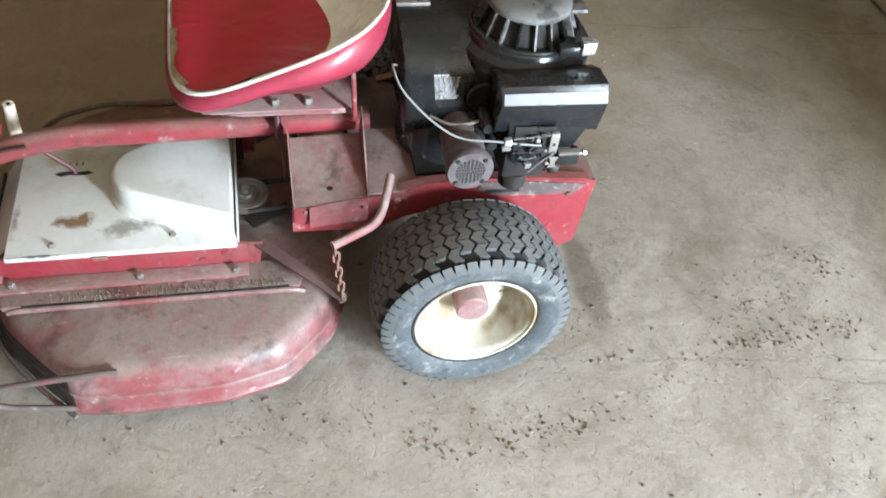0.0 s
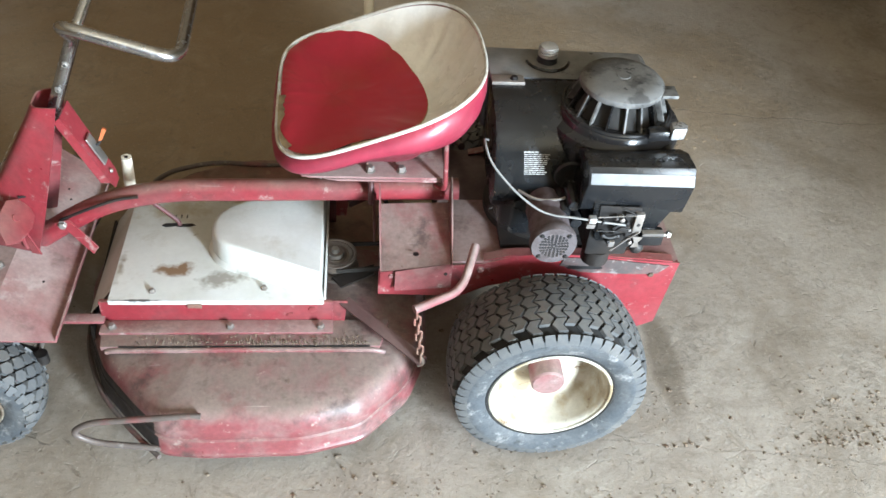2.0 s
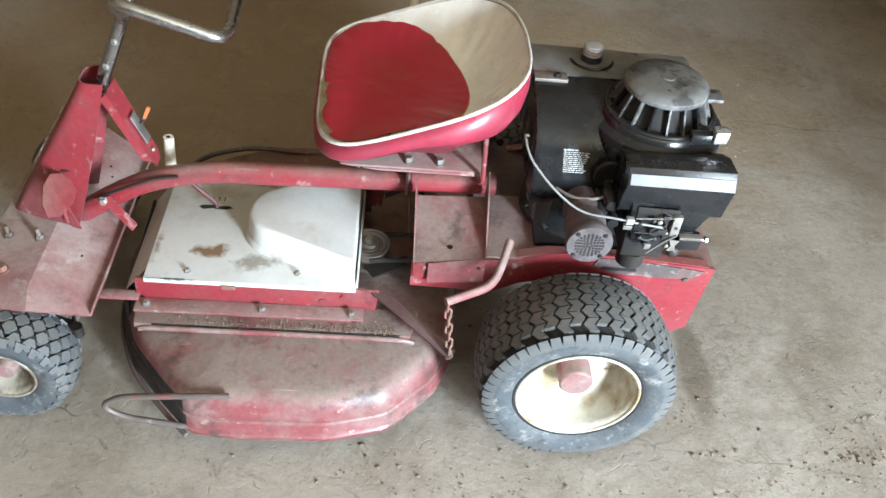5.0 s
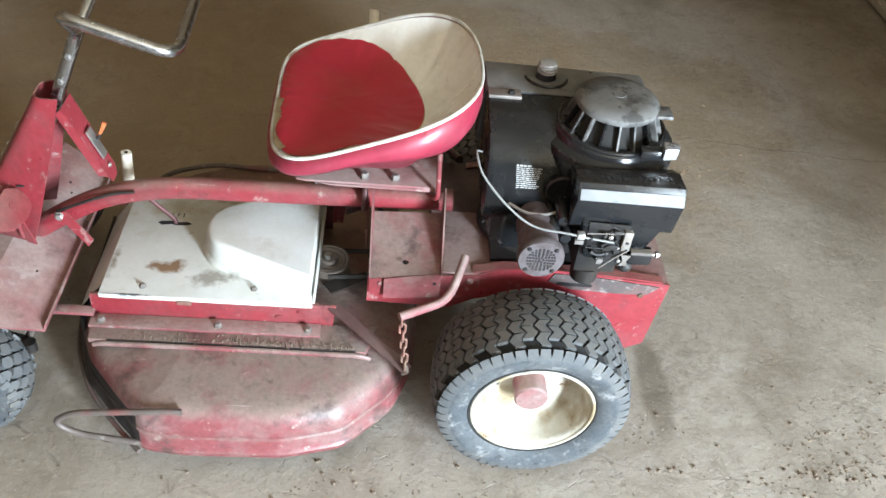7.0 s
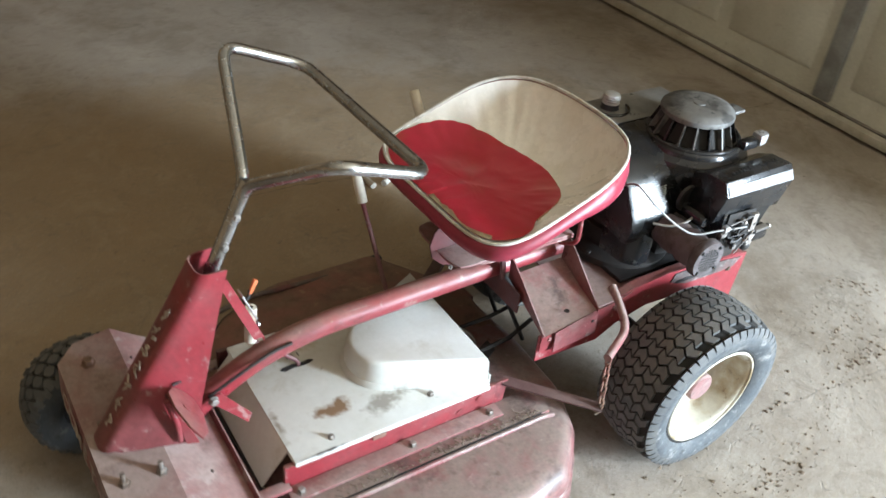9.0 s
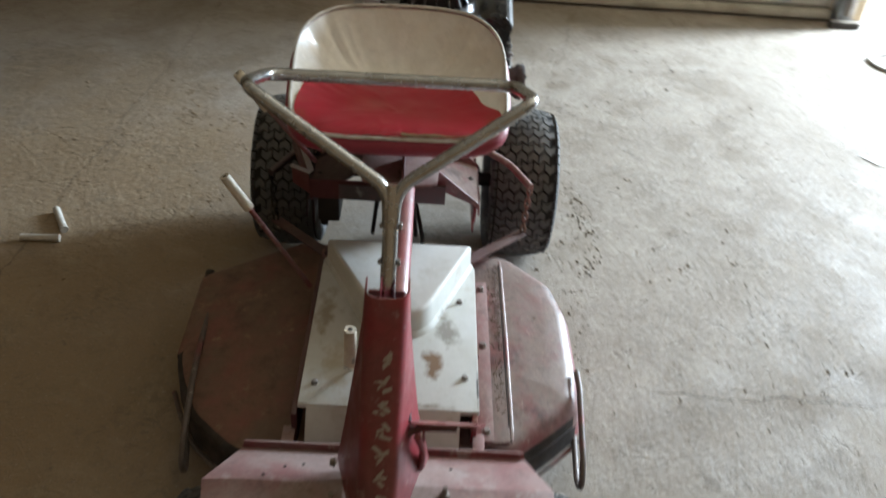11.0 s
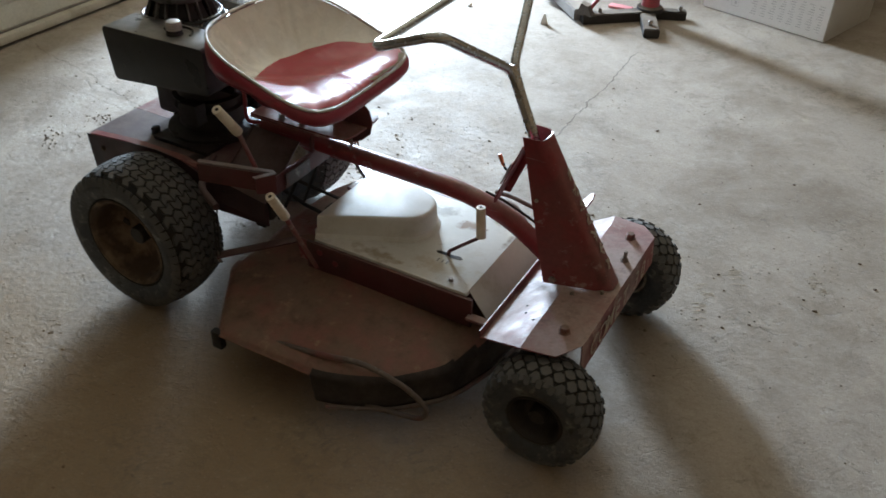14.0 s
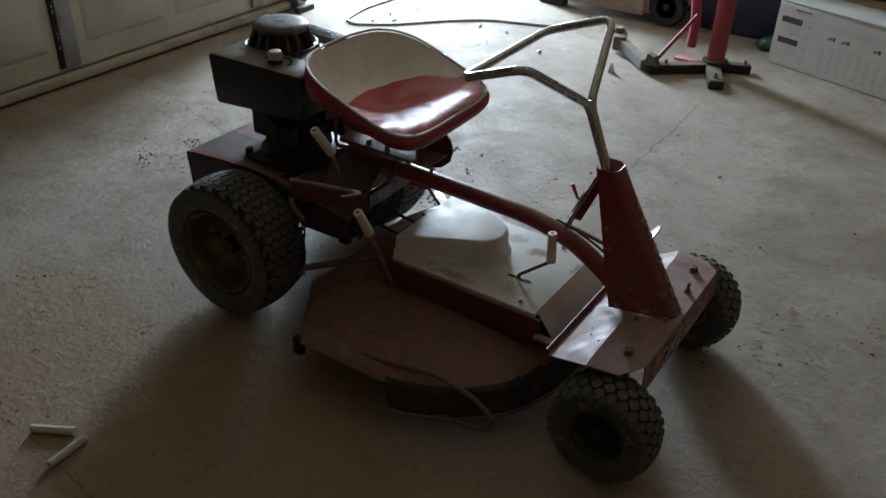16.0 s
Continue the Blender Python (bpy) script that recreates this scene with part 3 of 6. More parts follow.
def garage_door():
    """A closed sectional door: panel rows with raised fields, stiles, hinges, and a bottom seal."""
    lo, hi, x = -1.82, 2.93, 1.78
    door = tagged(part("door_1", box((x + 0.012, lo, 0.055), (x + 0.05, hi, 2.19)), DOOR_PAINT),
                  "closed off-white sectional garage door with raised panels", "garage door", kind="structure")
    stiles = [(-0.465 + 1.135 * k) for k in range(-1, 4)]
    row_h = 0.53
    for row in range(4):
        z0 = 0.06 + row * row_h
        for y in stiles:
            if lo < y - 0.05 and y + 0.05 < hi:
                part("stile", box((x - 0.012, y - 0.038, z0 + 0.01), (x + 0.011, y + 0.038, z0 + row_h - 0.01), 0.004), DOOR_STEEL, door, "grey galvanised stile")
        edges = [lo] + [y for y in stiles if lo < y < hi] + [hi]
        for a, b in zip(edges, edges[1:]):
            fields = 2 if b - a > 0.9 else 1
            step = (b - a - 0.12) / fields
            for k in range(fields):
                y0, y1 = a + 0.06 + k * step + 0.035, a + 0.06 + (k + 1) * step - 0.035
                if y1 - y0 < 0.1:
                    continue
                outer = [(y0, z0 + 0.09), (y1, z0 + 0.09), (y1, z0 + row_h - 0.09), (y0, z0 + row_h - 0.09)]
                inner = [(y0 + 0.022, z0 + 0.112), (y1 - 0.022, z0 + 0.112), (y1 - 0.022, z0 + row_h - 0.112), (y0 + 0.022, z0 + row_h - 0.112)]
                bm = prism(outer, x + 0.0115, x - 0.003, "X", top=inner)
                part("panel", bm, DOOR_PAINT, door)
        if row:
            part("section_joint", box((x - 0.002, lo, z0 - 0.004), (x + 0.0115, hi, z0 + 0.006), 0.001), SHADOW_GAP, door, "dark joint between door sections")
        for y in stiles:
            if lo < y - 0.05 and y + 0.05 < hi and row:
                part("hinge", box((x - 0.03, y - 0.03, z0 - 0.05), (x - 0.0125, y + 0.03, z0 + 0.05), 0.004), DOOR_STEEL, door)
    part("bottom_rail", box((x - 0.040, lo, 0.012), (x + 0.052, hi, 0.048), 0.010), SEAL, door, "grimy pale bottom rail")
    # grey strip put where the proud rail leaves only a shadow gap
    part("rail_gap", box((x - 0.004, lo, 0.0485), (x + 0.0115, hi, 0.0545)), HOIST_GREY, door, "grey strip painting the shadow gap above the bottom rail")
    part("seal", box((x - 0.012, lo, 0.0005), (x + 0.04, hi, 0.0115), 0.003), SHADOW_GAP, door, "dark rubber seal on the floor")
    # open seam beside the middle stile; white flecks paint daylight specks in it
    part("seam", box((x - 0.001, -0.4255, 0.07), (x + 0.0118, -0.410, 2.18)), SHADOW_GAP, door, "dark open seam beside a stile")
    random.seed(8)
    for k in range(8):
        z = random.uniform(0.1, 0.62)
        h = random.uniform(0.004, 0.014)
        part("daylight_fleck", box((x - 0.003, -0.423, z), (x - 0.0011, -0.423 + random.uniform(0.003, 0.007), z + h)), CARD_WHITE, door, "white fleck painting a speck of daylight")
    # track post beside the open bay
    post = tagged(part("track_post", box((x - 0.075, -1.90, 0.0), (x - 0.002, -1.835, 2.1), 0.006), DOOR_STEEL),
                  "grey steel door track post standing by the bay", "door track", kind="structure")
    part("foot", box((x - 0.11, -1.93, 0.0), (x - 0.076, -1.80, 0.03), 0.004), HOIST_BLACK, post)
    part("track", tube([(x - 0.10, -1.86, 0.06), (x - 0.10, -1.86, 2.05)], 0.018), DULL_STEEL, post)


garage()
garage_door()


# ---- the riding mower ----
mower = thing("riding_mower", "worn red vintage riding mower with cream deck cover and rear engine", "riding mower")


def tyre_shell(R, r_bead, half, crown):
    """Carcass profile round the wheel's axis, open at the bead."""
    return [(-half * 0.74, r_bead), (-half * 0.93, r_bead + (R - r_bead) * 0.22), (-half, r_bead + (R - r_bead) * 0.55), (-half * 0.96, r_bead + (R - r_bead) * 0.78),
            (-half * 0.84, R - crown * 0.95), (-half * 0.5, R - crown * 0.35), (0, R), (half * 0.5, R - crown * 0.35), (half * 0.84, R - crown * 0.95),
            (half * 0.96, r_bead + (R - r_bead) * 0.78), (half, r_bead + (R - r_bead) * 0.55), (half * 0.93, r_bead + (R - r_bead) * 0.22), (half * 0.74, r_bead),
            (half * 0.6, r_bead - 0.004), (-half * 0.6, r_bead - 0.004)]


def lug_ring(bm, R, half, crown, v, h, count, pattern, lift, phase):
    """One row of tread blocks: pattern holds (u, v) corners in metres, left side then right side."""
    for k in range(count):
        base = 2 * math.pi * (k + phase) / count
        low, high = [], []
        for u, dv in pattern:
            vv = v + dv * h
            rr = R - crown * min(abs(vv) / (half * 0.84), 1.15) ** 2.2
            q = base + u / R
            for ring, extra in ((low, -0.006), (high, lift)):
                r = rr + extra
                ring.append(bm.verts.new((r * math.sin(q), vv, r * math.cos(q))))
        n = len(low)
        bm.faces.new(high)
        for i in range(n):
            bm.faces.new((low[i], low[(i + 1) % n], high[(i + 1) % n], high[i]))


def rear_tyre_mesh():
    R, half, crown = 0.189, 0.085, 0.011
    bm = bmesh.new()
    count, step, sway = 50, 0.0140, 0.0050
    pitch = 2 * math.pi * R / count
    w = pitch / 2 - 0.0027
    low = -5
    for column in range(2):
        for j in range(low + column, 5, 2):
            knots = [j + q for q in range(3) if -5 <= j + q <= 5]
            if len(knots) < 2:
                continue
            side = []
            for q, kn in enumerate(knots):
                v = kn * step + (0.0016 if q == 0 else -0.0016 if q == len(knots) - 1 else 0.0)
                side.append((sway if kn % 2 else -sway, v))
            pattern = [(u - w, v) for u, v in side] + [(u + w, v) for u, v in reversed(side)]
            lug_ring(bm, R, half, crown, 0.0, 1.0, count // 2, pattern, 0.0068, 0.5 * column)
    # shoulder lugs whose grooves run out to a point on the sidewall
    fingers = bmesh.new()
    half_q = math.pi / count
    for side in (-1, 1):
        for k in range(count):
            q0 = 2 * math.pi * (k + 0.1) / count
            lo, hi = [], []
            for dq, v, r, lift in ((-0.76, 0.0712, 0.1784, 1.4), (0.76, 0.0712, 0.1784, 1.4), (0.84, 0.0785, 0.1715, 0.9), (1.0, 0.0842, 0.1585, 0.0), (-1.0, 0.0842, 0.1585, 0.0), (-0.84, 0.0785, 0.1715, 0.9)):
                q = q0 + dq * half_q
                for ring, extra in ((lo, -0.5), (hi, lift)):
                    vv, rr = (v + 0.0040 * extra) * side, r + 0.0045 * extra * (1 if r > 0.165 else 0)
                    ring.append(fingers.verts.new((rr * math.sin(q), vv, rr * math.cos(q))))
            fingers.faces.new((hi[0], hi[1], hi[2], hi[5]))
            fingers.faces.new((hi[5], hi[2], hi[3], hi[4]))
            for i in range(6):
                fingers.faces.new((lo[i], lo[(i + 1) % 6], hi[(i + 1) % 6], hi[i]))
    bmesh.ops.remove_doubles(fingers, verts=fingers.verts, dist=0.0004)
    return mesh_of("tread", bm, 30), mesh_of("tyre", lathe(tyre_shell(R, 0.116, half, crown), sides=64, closed=True), 50), mesh_of("tread_shoulder", fingers, 30)


def front_tyre_mesh():
    R, half, crown = 0.1225, 0.056, 0.013
    bm = bmesh.new()
    for i, v in enumerate((-0.042, -0.021, 0.0, 0.021, 0.042)):
        d = 0.0130
        pattern = [(-d, 0), (-d * 0.35, -1), (d * 0.35, -1), (d, 0), (d * 0.35, 1), (-d * 0.35, 1)]
        lug_ring(bm, R, half, crown, v, 0.0112, 26, pattern, 0.0065, 0.5 * (i % 2))
    for side in (-1, 1):
        for k in range(26):
            q0 = 2 * math.pi * (k + 0.5) / 26
            ring = []
            for dq, v, r in ((-0.07, 0.046, 0.1175), (0.07, 0.046, 0.1175), (0.05, 0.057, 0.103), (-0.05, 0.057, 0.103)):
                for extra in (0.0, 1.0):
                    vv, rr = (v - 0.006 + 0.007 * extra) * side, r - 0.003 + 0.006 * extra
                    ring.append(bm.verts.new((rr * math.sin(q0 + dq), vv, rr * math.cos(q0 + dq))))
            lo, hi = ring[0::2], ring[1::2]
            bm.faces.new(hi)
            for i in range(4):
                bm.faces.new((lo[i], lo[(i + 1) % 4], hi[(i + 1) % 4], hi[i]))
    return mesh_of("tread", bm, 30), mesh_of("tyre", lathe(tyre_shell(R, 0.059, half, crown), sides=48, closed=True), 50)


def wheel(name, at, half, meshes, rim, hub_r, hub_out, rim_material, spin, label, right):
    """Outer face towards -y; turned half round for the other side."""
    # right hubs near-black: the shade on that side put into the colour
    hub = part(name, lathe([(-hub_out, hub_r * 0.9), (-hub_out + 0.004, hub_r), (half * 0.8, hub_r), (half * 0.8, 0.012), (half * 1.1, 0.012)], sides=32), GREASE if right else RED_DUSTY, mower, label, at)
    hub.rotation_euler = (0, spin, math.pi if right else 0)
    tread, shell = meshes[:2]
    if not shell.materials:
        shell.materials.append(SIDEWALL), shell.materials.append(GROOVE)
        top = max(v.co.length for v in shell.vertices)
        for p in shell.polygons:
            p.material_index = 1 if math.hypot(p.center.x, p.center.z) > top * 0.90 else 0
    if len(meshes) > 2:
        part("tread_shoulder", meshes[2], RUBBER, hub, "grey fingered tread shoulder")
    part("tyre", shell, SIDEWALL, hub, "weathered blue-grey rubber sidewall")
    part("tread", tread, RUBBER, hub, "dusty black tread blocks")
    part("rim", lathe(rim, sides=64, closed=True), rim_material, hub, sharp=50)
    lip = max(rim, key=lambda p: -p[0])
    for name, r, y, thick, material in (("bead", lip[1] + 0.0068, lip[0] + 0.0012, 0.0030, GROOVE), ("rim_lip", lip[1] + 0.0005, lip[0] + 0.001, 0.0034, rim_material)):
        ring = [(r * math.cos(2 * math.pi * k / 64), y, r * math.sin(2 * math.pi * k / 64)) for k in range(64)]
        part(name, tube(ring, thick, closed=True, sides=8), material, hub)
    return hub


rear = rear_tyre_mesh()
REAR_RIM = [(-0.058, 0.106), (-0.066, 0.109), (-0.070, 0.113), (-0.073, 0.117), (-0.071, 0.121), (-0.064, 0.120), (0.064, 0.120), (0.064, 0.108), (0.012, 0.102), (0.008, 0.08), (0.008, 0.026), (0.002, 0.026),
            (0.0, 0.055), (0.001, 0.080), (-0.004, 0.095), (-0.02, 0.103)]
front = front_tyre_mesh()
FRONT_RIM = [(-0.034, 0.049), (-0.039, 0.052), (-0.043, 0.056), (-0.045, 0.060), (-0.043, 0.063), (-0.037, 0.062), (0.037, 0.062), (0.037, 0.05), (0.006, 0.045), (0.004, 0.016), (-0.002, 0.016), (-0.004, 0.036), (-0.012, 0.045)]
for right, y in ((False, -0.302), (True, 0.288)):
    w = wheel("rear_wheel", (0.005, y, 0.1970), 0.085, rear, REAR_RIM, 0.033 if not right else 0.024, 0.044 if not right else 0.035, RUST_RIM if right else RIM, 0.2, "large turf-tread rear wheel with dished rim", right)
    part("valve", tube([(0.03, -0.012, 0.098), (0.035, -0.05, 0.1)], 0.004), GREASE, w)
    for q in (radians(190),):
        part("wheel_slot", prism([(math.cos(q) * 0.07 - 0.012, math.sin(q) * 0.07 - 0.008), (math.cos(q) * 0.07 + 0.012, math.sin(q) * 0.07 - 0.008), (math.cos(q) * 0.07 + 0.008, math.sin(q) * 0.07 + 0.008), (math.cos(q) * 0.07 - 0.008, math.sin(q) * 0.07 + 0.008)], -0.0005, -0.0035, "Y"), GREASE, w, "dark slot in the rim disc")
for right, x, y in ((False, -1.094, -0.293), (True, -1.106, 0.279)):
    # right front rim near-black, left one dirty cream
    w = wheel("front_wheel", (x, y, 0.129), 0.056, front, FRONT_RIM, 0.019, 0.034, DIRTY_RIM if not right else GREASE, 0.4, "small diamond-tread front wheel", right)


# front axle bridge: flat top, rear apron sloping down, turned lip, front face
def axle_bridge():
    z, zr = 0.280, 0.224
    A, B, C, D = (-1.155, -0.232, z), (-1.115, -0.285, z - 0.012), (-1.035, -0.290, z - 0.012), (-0.936, -0.253, zr)
    A2, B2, C2, D2 = (-1.155, 0.222, z), (-1.117, 0.274, z - 0.006), (-1.045, 0.287, z - 0.005), (-0.936, 0.245, zr)
    E, E2 = (-1.045, -0.236, z), (-1.045, 0.234, z)
    F, F2 = (-1.160, -0.235, 0.205), (-1.160, 0.225, 0.205)
    G, G2 = (-0.932, -0.250, zr + 0.013), (-0.932, 0.242, zr + 0.013)
    bm = sheet([[A, A2, E2, E], [E, E2, D2, D], [A, E, C, B], [E, D, C], [A2, B2, C2, E2], [E2, C2, D2], [A, F, F2, A2], [D, D2, G2, G]], 0.0035)
    plate = part("axle_bridge", bm, RED_DUSTY, mower, "folded red axle bridge worn pale on top", sharp=25)
    for y in (-0.2, 0.2):
        b = bolt("kingpin_cap", (-1.105, y, z), 0.0105, 0.013, plate, material=RUSTY_PLATE)
        part("kingpin", tube([(-1.105, y, 0.27), (-1.105, y * 1.04, 0.12)], 0.011), DULL_STEEL, mower)
        part("stub_axle", tube([(-1.105, y * 1.04, 0.126), (-1.10, y * 1.45, 0.126)], 0.011), DULL_STEEL, mower)
        part("steering_arm", prism([(-1.12, y - 0.018), (-1.09, y - 0.018), (-0.985, y * 1.18 - 0.008), (-0.985, y * 1.18 + 0.012), (-1.12, y + 0.018)], 0.165, 0.173, "Z", 0.001), GREASE, mower)
    for x, y in ((-1.125, -0.104), (-1.064, -0.107), (-1.125, 0.04), (-1.07, 0.075)):
        h = 0.026 if y < 0 else 0.007
        part("stud", tube([(x, y, z - 0.004), (x - 0.001, y, z + h)], 0.0042, sides=8), DULL_STEEL, plate)
        if y < 0:
            bolt("nut", (x, y, z), 0.008, 0.009, plate)
    for x, y in ((-0.99, 0.13), (-1.0, 0.16), (-1.03, 0.19), (-0.985, -0.12)):
        zz = z - (x + 1.045) / 0.109 * 0.056 if x > -1.045 else z
        part("bolt_hole", lathe([(0, 0.003), (0.0006, 0.003)], "Z", (x, y, zz + 0.0004), 8), GREASE, plate)
    part("tie_rod", tube([(-0.99, -0.232, 0.158), (-0.99, 0.232, 0.158)], 0.007), DULL_STEEL, mower)
    part("rod_end", lathe([(-0.012, 0.012), (0.012, 0.012)], "Z", (-0.975, -0.243, 0.165), 12), GREASE, mower)
    # lettering on the front face, each character its own piece
    for k, ch in enumerate("COMET 30"):
        if ch == " ":
            continue
        curve = bpy.data.curves.new("character", "FONT")
        curve.body, curve.size, curve.extrude, curve.shear, curve.offset = ch, 0.062, 0.0004, 0.22, 0.0002
        holder = new("character", curve)
        me = bpy.data.meshes.new_from_object(holder.evaluated_get(bpy.context.evaluated_depsgraph_get()))
        bpy.data.objects.remove(holder)
        ob = part("character", me, CREAM_INK, plate)
        y = 0.188 - k * 0.0455 - (0.009 if k > 2 else 0) + (0.012 if k > 5 else 0)
        ob.matrix_basis = Matrix(((0, 0.066, -1, -1.1625), (-1, 0, 0, y), (0, 0.997, 0.066, 0.2195), (0, 0, 0, 1)))
    return plate


axle_bridge()


def steering():
    # folded column: rounded nose, flanges flaring to the rear and down, open at the back
    levels = []
    for z, nose, rear_, half_n, half_r in ((0.283, -1.143, -0.998, 0.033, 0.072), (0.36, -1.097, -0.973, 0.033, 0.060), (0.45, -1.042, -0.947, 0.0335, 0.048), (0.53, -0.994, -0.924, 0.034, 0.038), (0.602, -0.953, -0.905, 0.034, 0.034)):
        ring = [(rear_, -half_r, z), (nose + 0.034, -half_n - (half_r - half_n) * 0.22, z)]
        for k in range(5):
            q = math.pi / 2 * (k / 4)
            ring.append((nose + 0.022 - 0.022 * math.sin(q), -half_n + 0.022 * (1 - math.cos(q)), z))
        ring += [(p[0], -p[1], p[2]) for p in reversed(ring)]
        levels.append(ring)
    loops = []
    for a, b in zip(levels, levels[1:]):
        for k in range(len(a) - 1):
            loops.append([a[k], a[k + 1], b[k + 1], b[k]])
    column = part("steering_column", sheet(loops, 0.003), RED, mower, "folded red sheet-metal steering column", sharp=40)
    # brand mark down the nose: plain worn cream bars
    random.seed(17)
    for k in range(7):
        t = 0.25 + 0.100 * k
        z, x = 0.602 - t * 0.319, -0.953 - t * 0.190 - 0.0018
        size = 0.00128
        for stroke in range(4):
            u, v, q = random.uniform(-5, 5), (stroke - 1.5) * 4.2 + random.uniform(-1, 1), random.uniform(-0.9, 0.9)
            long, wide = random.uniform(4.5, 8.5), random.uniform(1.5, 2.8)
            corners = [(-long, -wide), (long * 0.8, -wide * 0.8), (long, wide), (-long * 0.7, wide * 0.9)]
            outline = [(-0.003 - (u + c * math.cos(q) - d * math.sin(q)) * size, (v + c * math.sin(q) + d * math.cos(q)) * size) for c, d in corners]
            ob = part("brand_bar", prism(outline, 0.0, -0.0006 - 0.0002 * stroke, "X"), CREAM_INK, column, "worn cream painted bar")
            ob.matrix_basis = pose(x, 0, z, 0, 31, 0)
    bolt("column_bolt", (-1.02, 0.0735, 0.30), 0.007, 0.008, column, "Y")
    for z, x in ((0.47, -0.955), (0.30, -1.02)):
        part("side_bolt", lathe([(0, 0.0045), (0.004, 0.0045)], "Y", (x, 0.047 if z > 0.4 else 0.071, z), 8), STEEL, column)
    # bent chrome handle: one stem in the column, two arms that meet over it
    stem = [(-0.940, 0.0, 0.535), (-0.858, 0.0, 0.724), (-0.852, 0.0, 0.738)]
    handle = part("steering_handle", tube(stem, 0.0122, sides=18), CHROME, mower, "bent chrome steering handle, pitted")
    arms = [(-0.878, -0.003, 0.680), (-0.855, -0.006, 0.731), (-0.802, -0.202, 0.862), (-0.640, -0.188, 0.802), (-0.655, 0.214, 0.806), (-0.804, 0.220, 0.864), (-0.855, 0.006, 0.731), (-0.878, 0.003, 0.680)]
    part("handle_bar", tube(arms, 0.0101, 0.036, sides=16), CHROME, handle, "bent chrome handle bar")
    for f in (0.22, 0.62):
        z = 0.60 + 0.13 * f
        x = -0.940 + (z - 0.535) * 0.434
        part("clamp_bolt", tube([(x, -0.0175, z), (x, 0.0175, z)], 0.0022, sides=8), DULL_STEEL, handle)
        bolt("clamp_nut", (x, -0.0125, z), 0.0050, -0.005, handle, "Y")
        bolt("clamp_nut", (x, 0.0125, z), 0.0042, 0.004, handle, "Y")
    # ignition bracket behind the column
    bracket = part("switch_bracket", sheet([[(-0.905, -0.028, 0.578), (-0.905, 0.030, 0.578), (-0.843, 0.022, 0.425), (-0.838, 0.012, 0.408), (-0.838, -0.014, 0.408), (-0.843, -0.024, 0.425)],
                                            [(-0.905, -0.028, 0.578), (-0.843, -0.024, 0.425), (-0.862, -0.024, 0.425), (-0.918, -0.028, 0.566)]], 0.003), RED, mower, "red switch bracket")
    turn = Matrix.Translation((-0.866, 0, 0.487)) @ Euler((0, radians(68), 0)).to_matrix().to_4x4()
    bm = box((-0.032, -0.012, 0.002), (0.032, 0.012, 0.006), 0.0015)
    bm.transform(turn)
    plate = part("switch_plate", bm, STEEL, bracket, "scuffed metal switch plate")
    stem = part("toggle_stem", tube([(-0.868, 0.004, 0.492), (-0.856, 0.006, 0.499), (-0.854, 0.008, 0.512)], 0.003, 0.006), GREASE, bracket)
    part("toggle", prism([(-0.858, 0.504), (-0.851, 0.506), (-0.839, 0.529), (-0.846, 0.533)], 0.004, 0.011, "Y", 0.001), ORANGE, stem, "worn orange throttle toggle")
    part("screw", lathe([(0, 0.005), (0.004, 0.004)], "X", (-0.846, 0, 0.437), 10), STEEL, bracket)
    # clutch pedal at the column's left, with its return link: a leaf-shaped pad tipped towards the seat
    leaf = [(0, -0.012), (0, 0.012), (0.020, 0.030), (0.060, 0.031), (0.100, 0.017), (0.119, -0.002), (0.096, -0.023), (0.050, -0.033), (0.015, -0.029)]
    lean = Matrix.Translation((-1.008, -0.047, 0.392)) @ Matrix(((0, -0.7071, 0.7071, 0), (-1, 0, 0, 0), (0, 0.7071, 0.7071, 0), (0, 0, 0, 1)))
    bm = prism(leaf, -0.002, 0.002, "Z", 0.0012)
    bm.transform(lean)
    pedal = part("clutch_pedal", bm, RED, mower, "leaf-shaped dusty red foot pedal")
    bm = lathe([(0.002, 0.0105), (0.0035, 0.010), (0.0035, 0.0)], "Z", (0.048, 0.002, 0), 16)
    bmesh.ops.scale(bm, vec=(0.7, 0.7, 1), space=Matrix.Translation((-0.048, -0.002, 0)), verts=bm.verts)
    bm.transform(lean)
    part("pedal_pivot", bm, RED, pedal)
    part("pedal_arm", tube([(-1.030, -0.030, 0.380), (-1.012, -0.060, 0.386), (-1.010, -0.120, 0.386)], 0.006, 0.02, sides=10), DARK_RED, pedal, "dark red pedal arm")
    part("pedal_pin", tube([(-1.015, -0.045, 0.404), (-0.968, -0.040, 0.410)], 0.0028, sides=8), GREASE, pedal)
    part("pedal_link", tube([(-1.03, -0.058, 0.385), (-1.02, -0.07, 0.34), (-1.018, -0.066, 0.292)], 0.006, 0.02), RED, pedal)
    part("gusset", sheet([[(-1.01, -0.074, 0.285), (-0.99, -0.08, 0.285), (-1.03, -0.068, 0.40)]], 0.003), RED, mower)


steering()


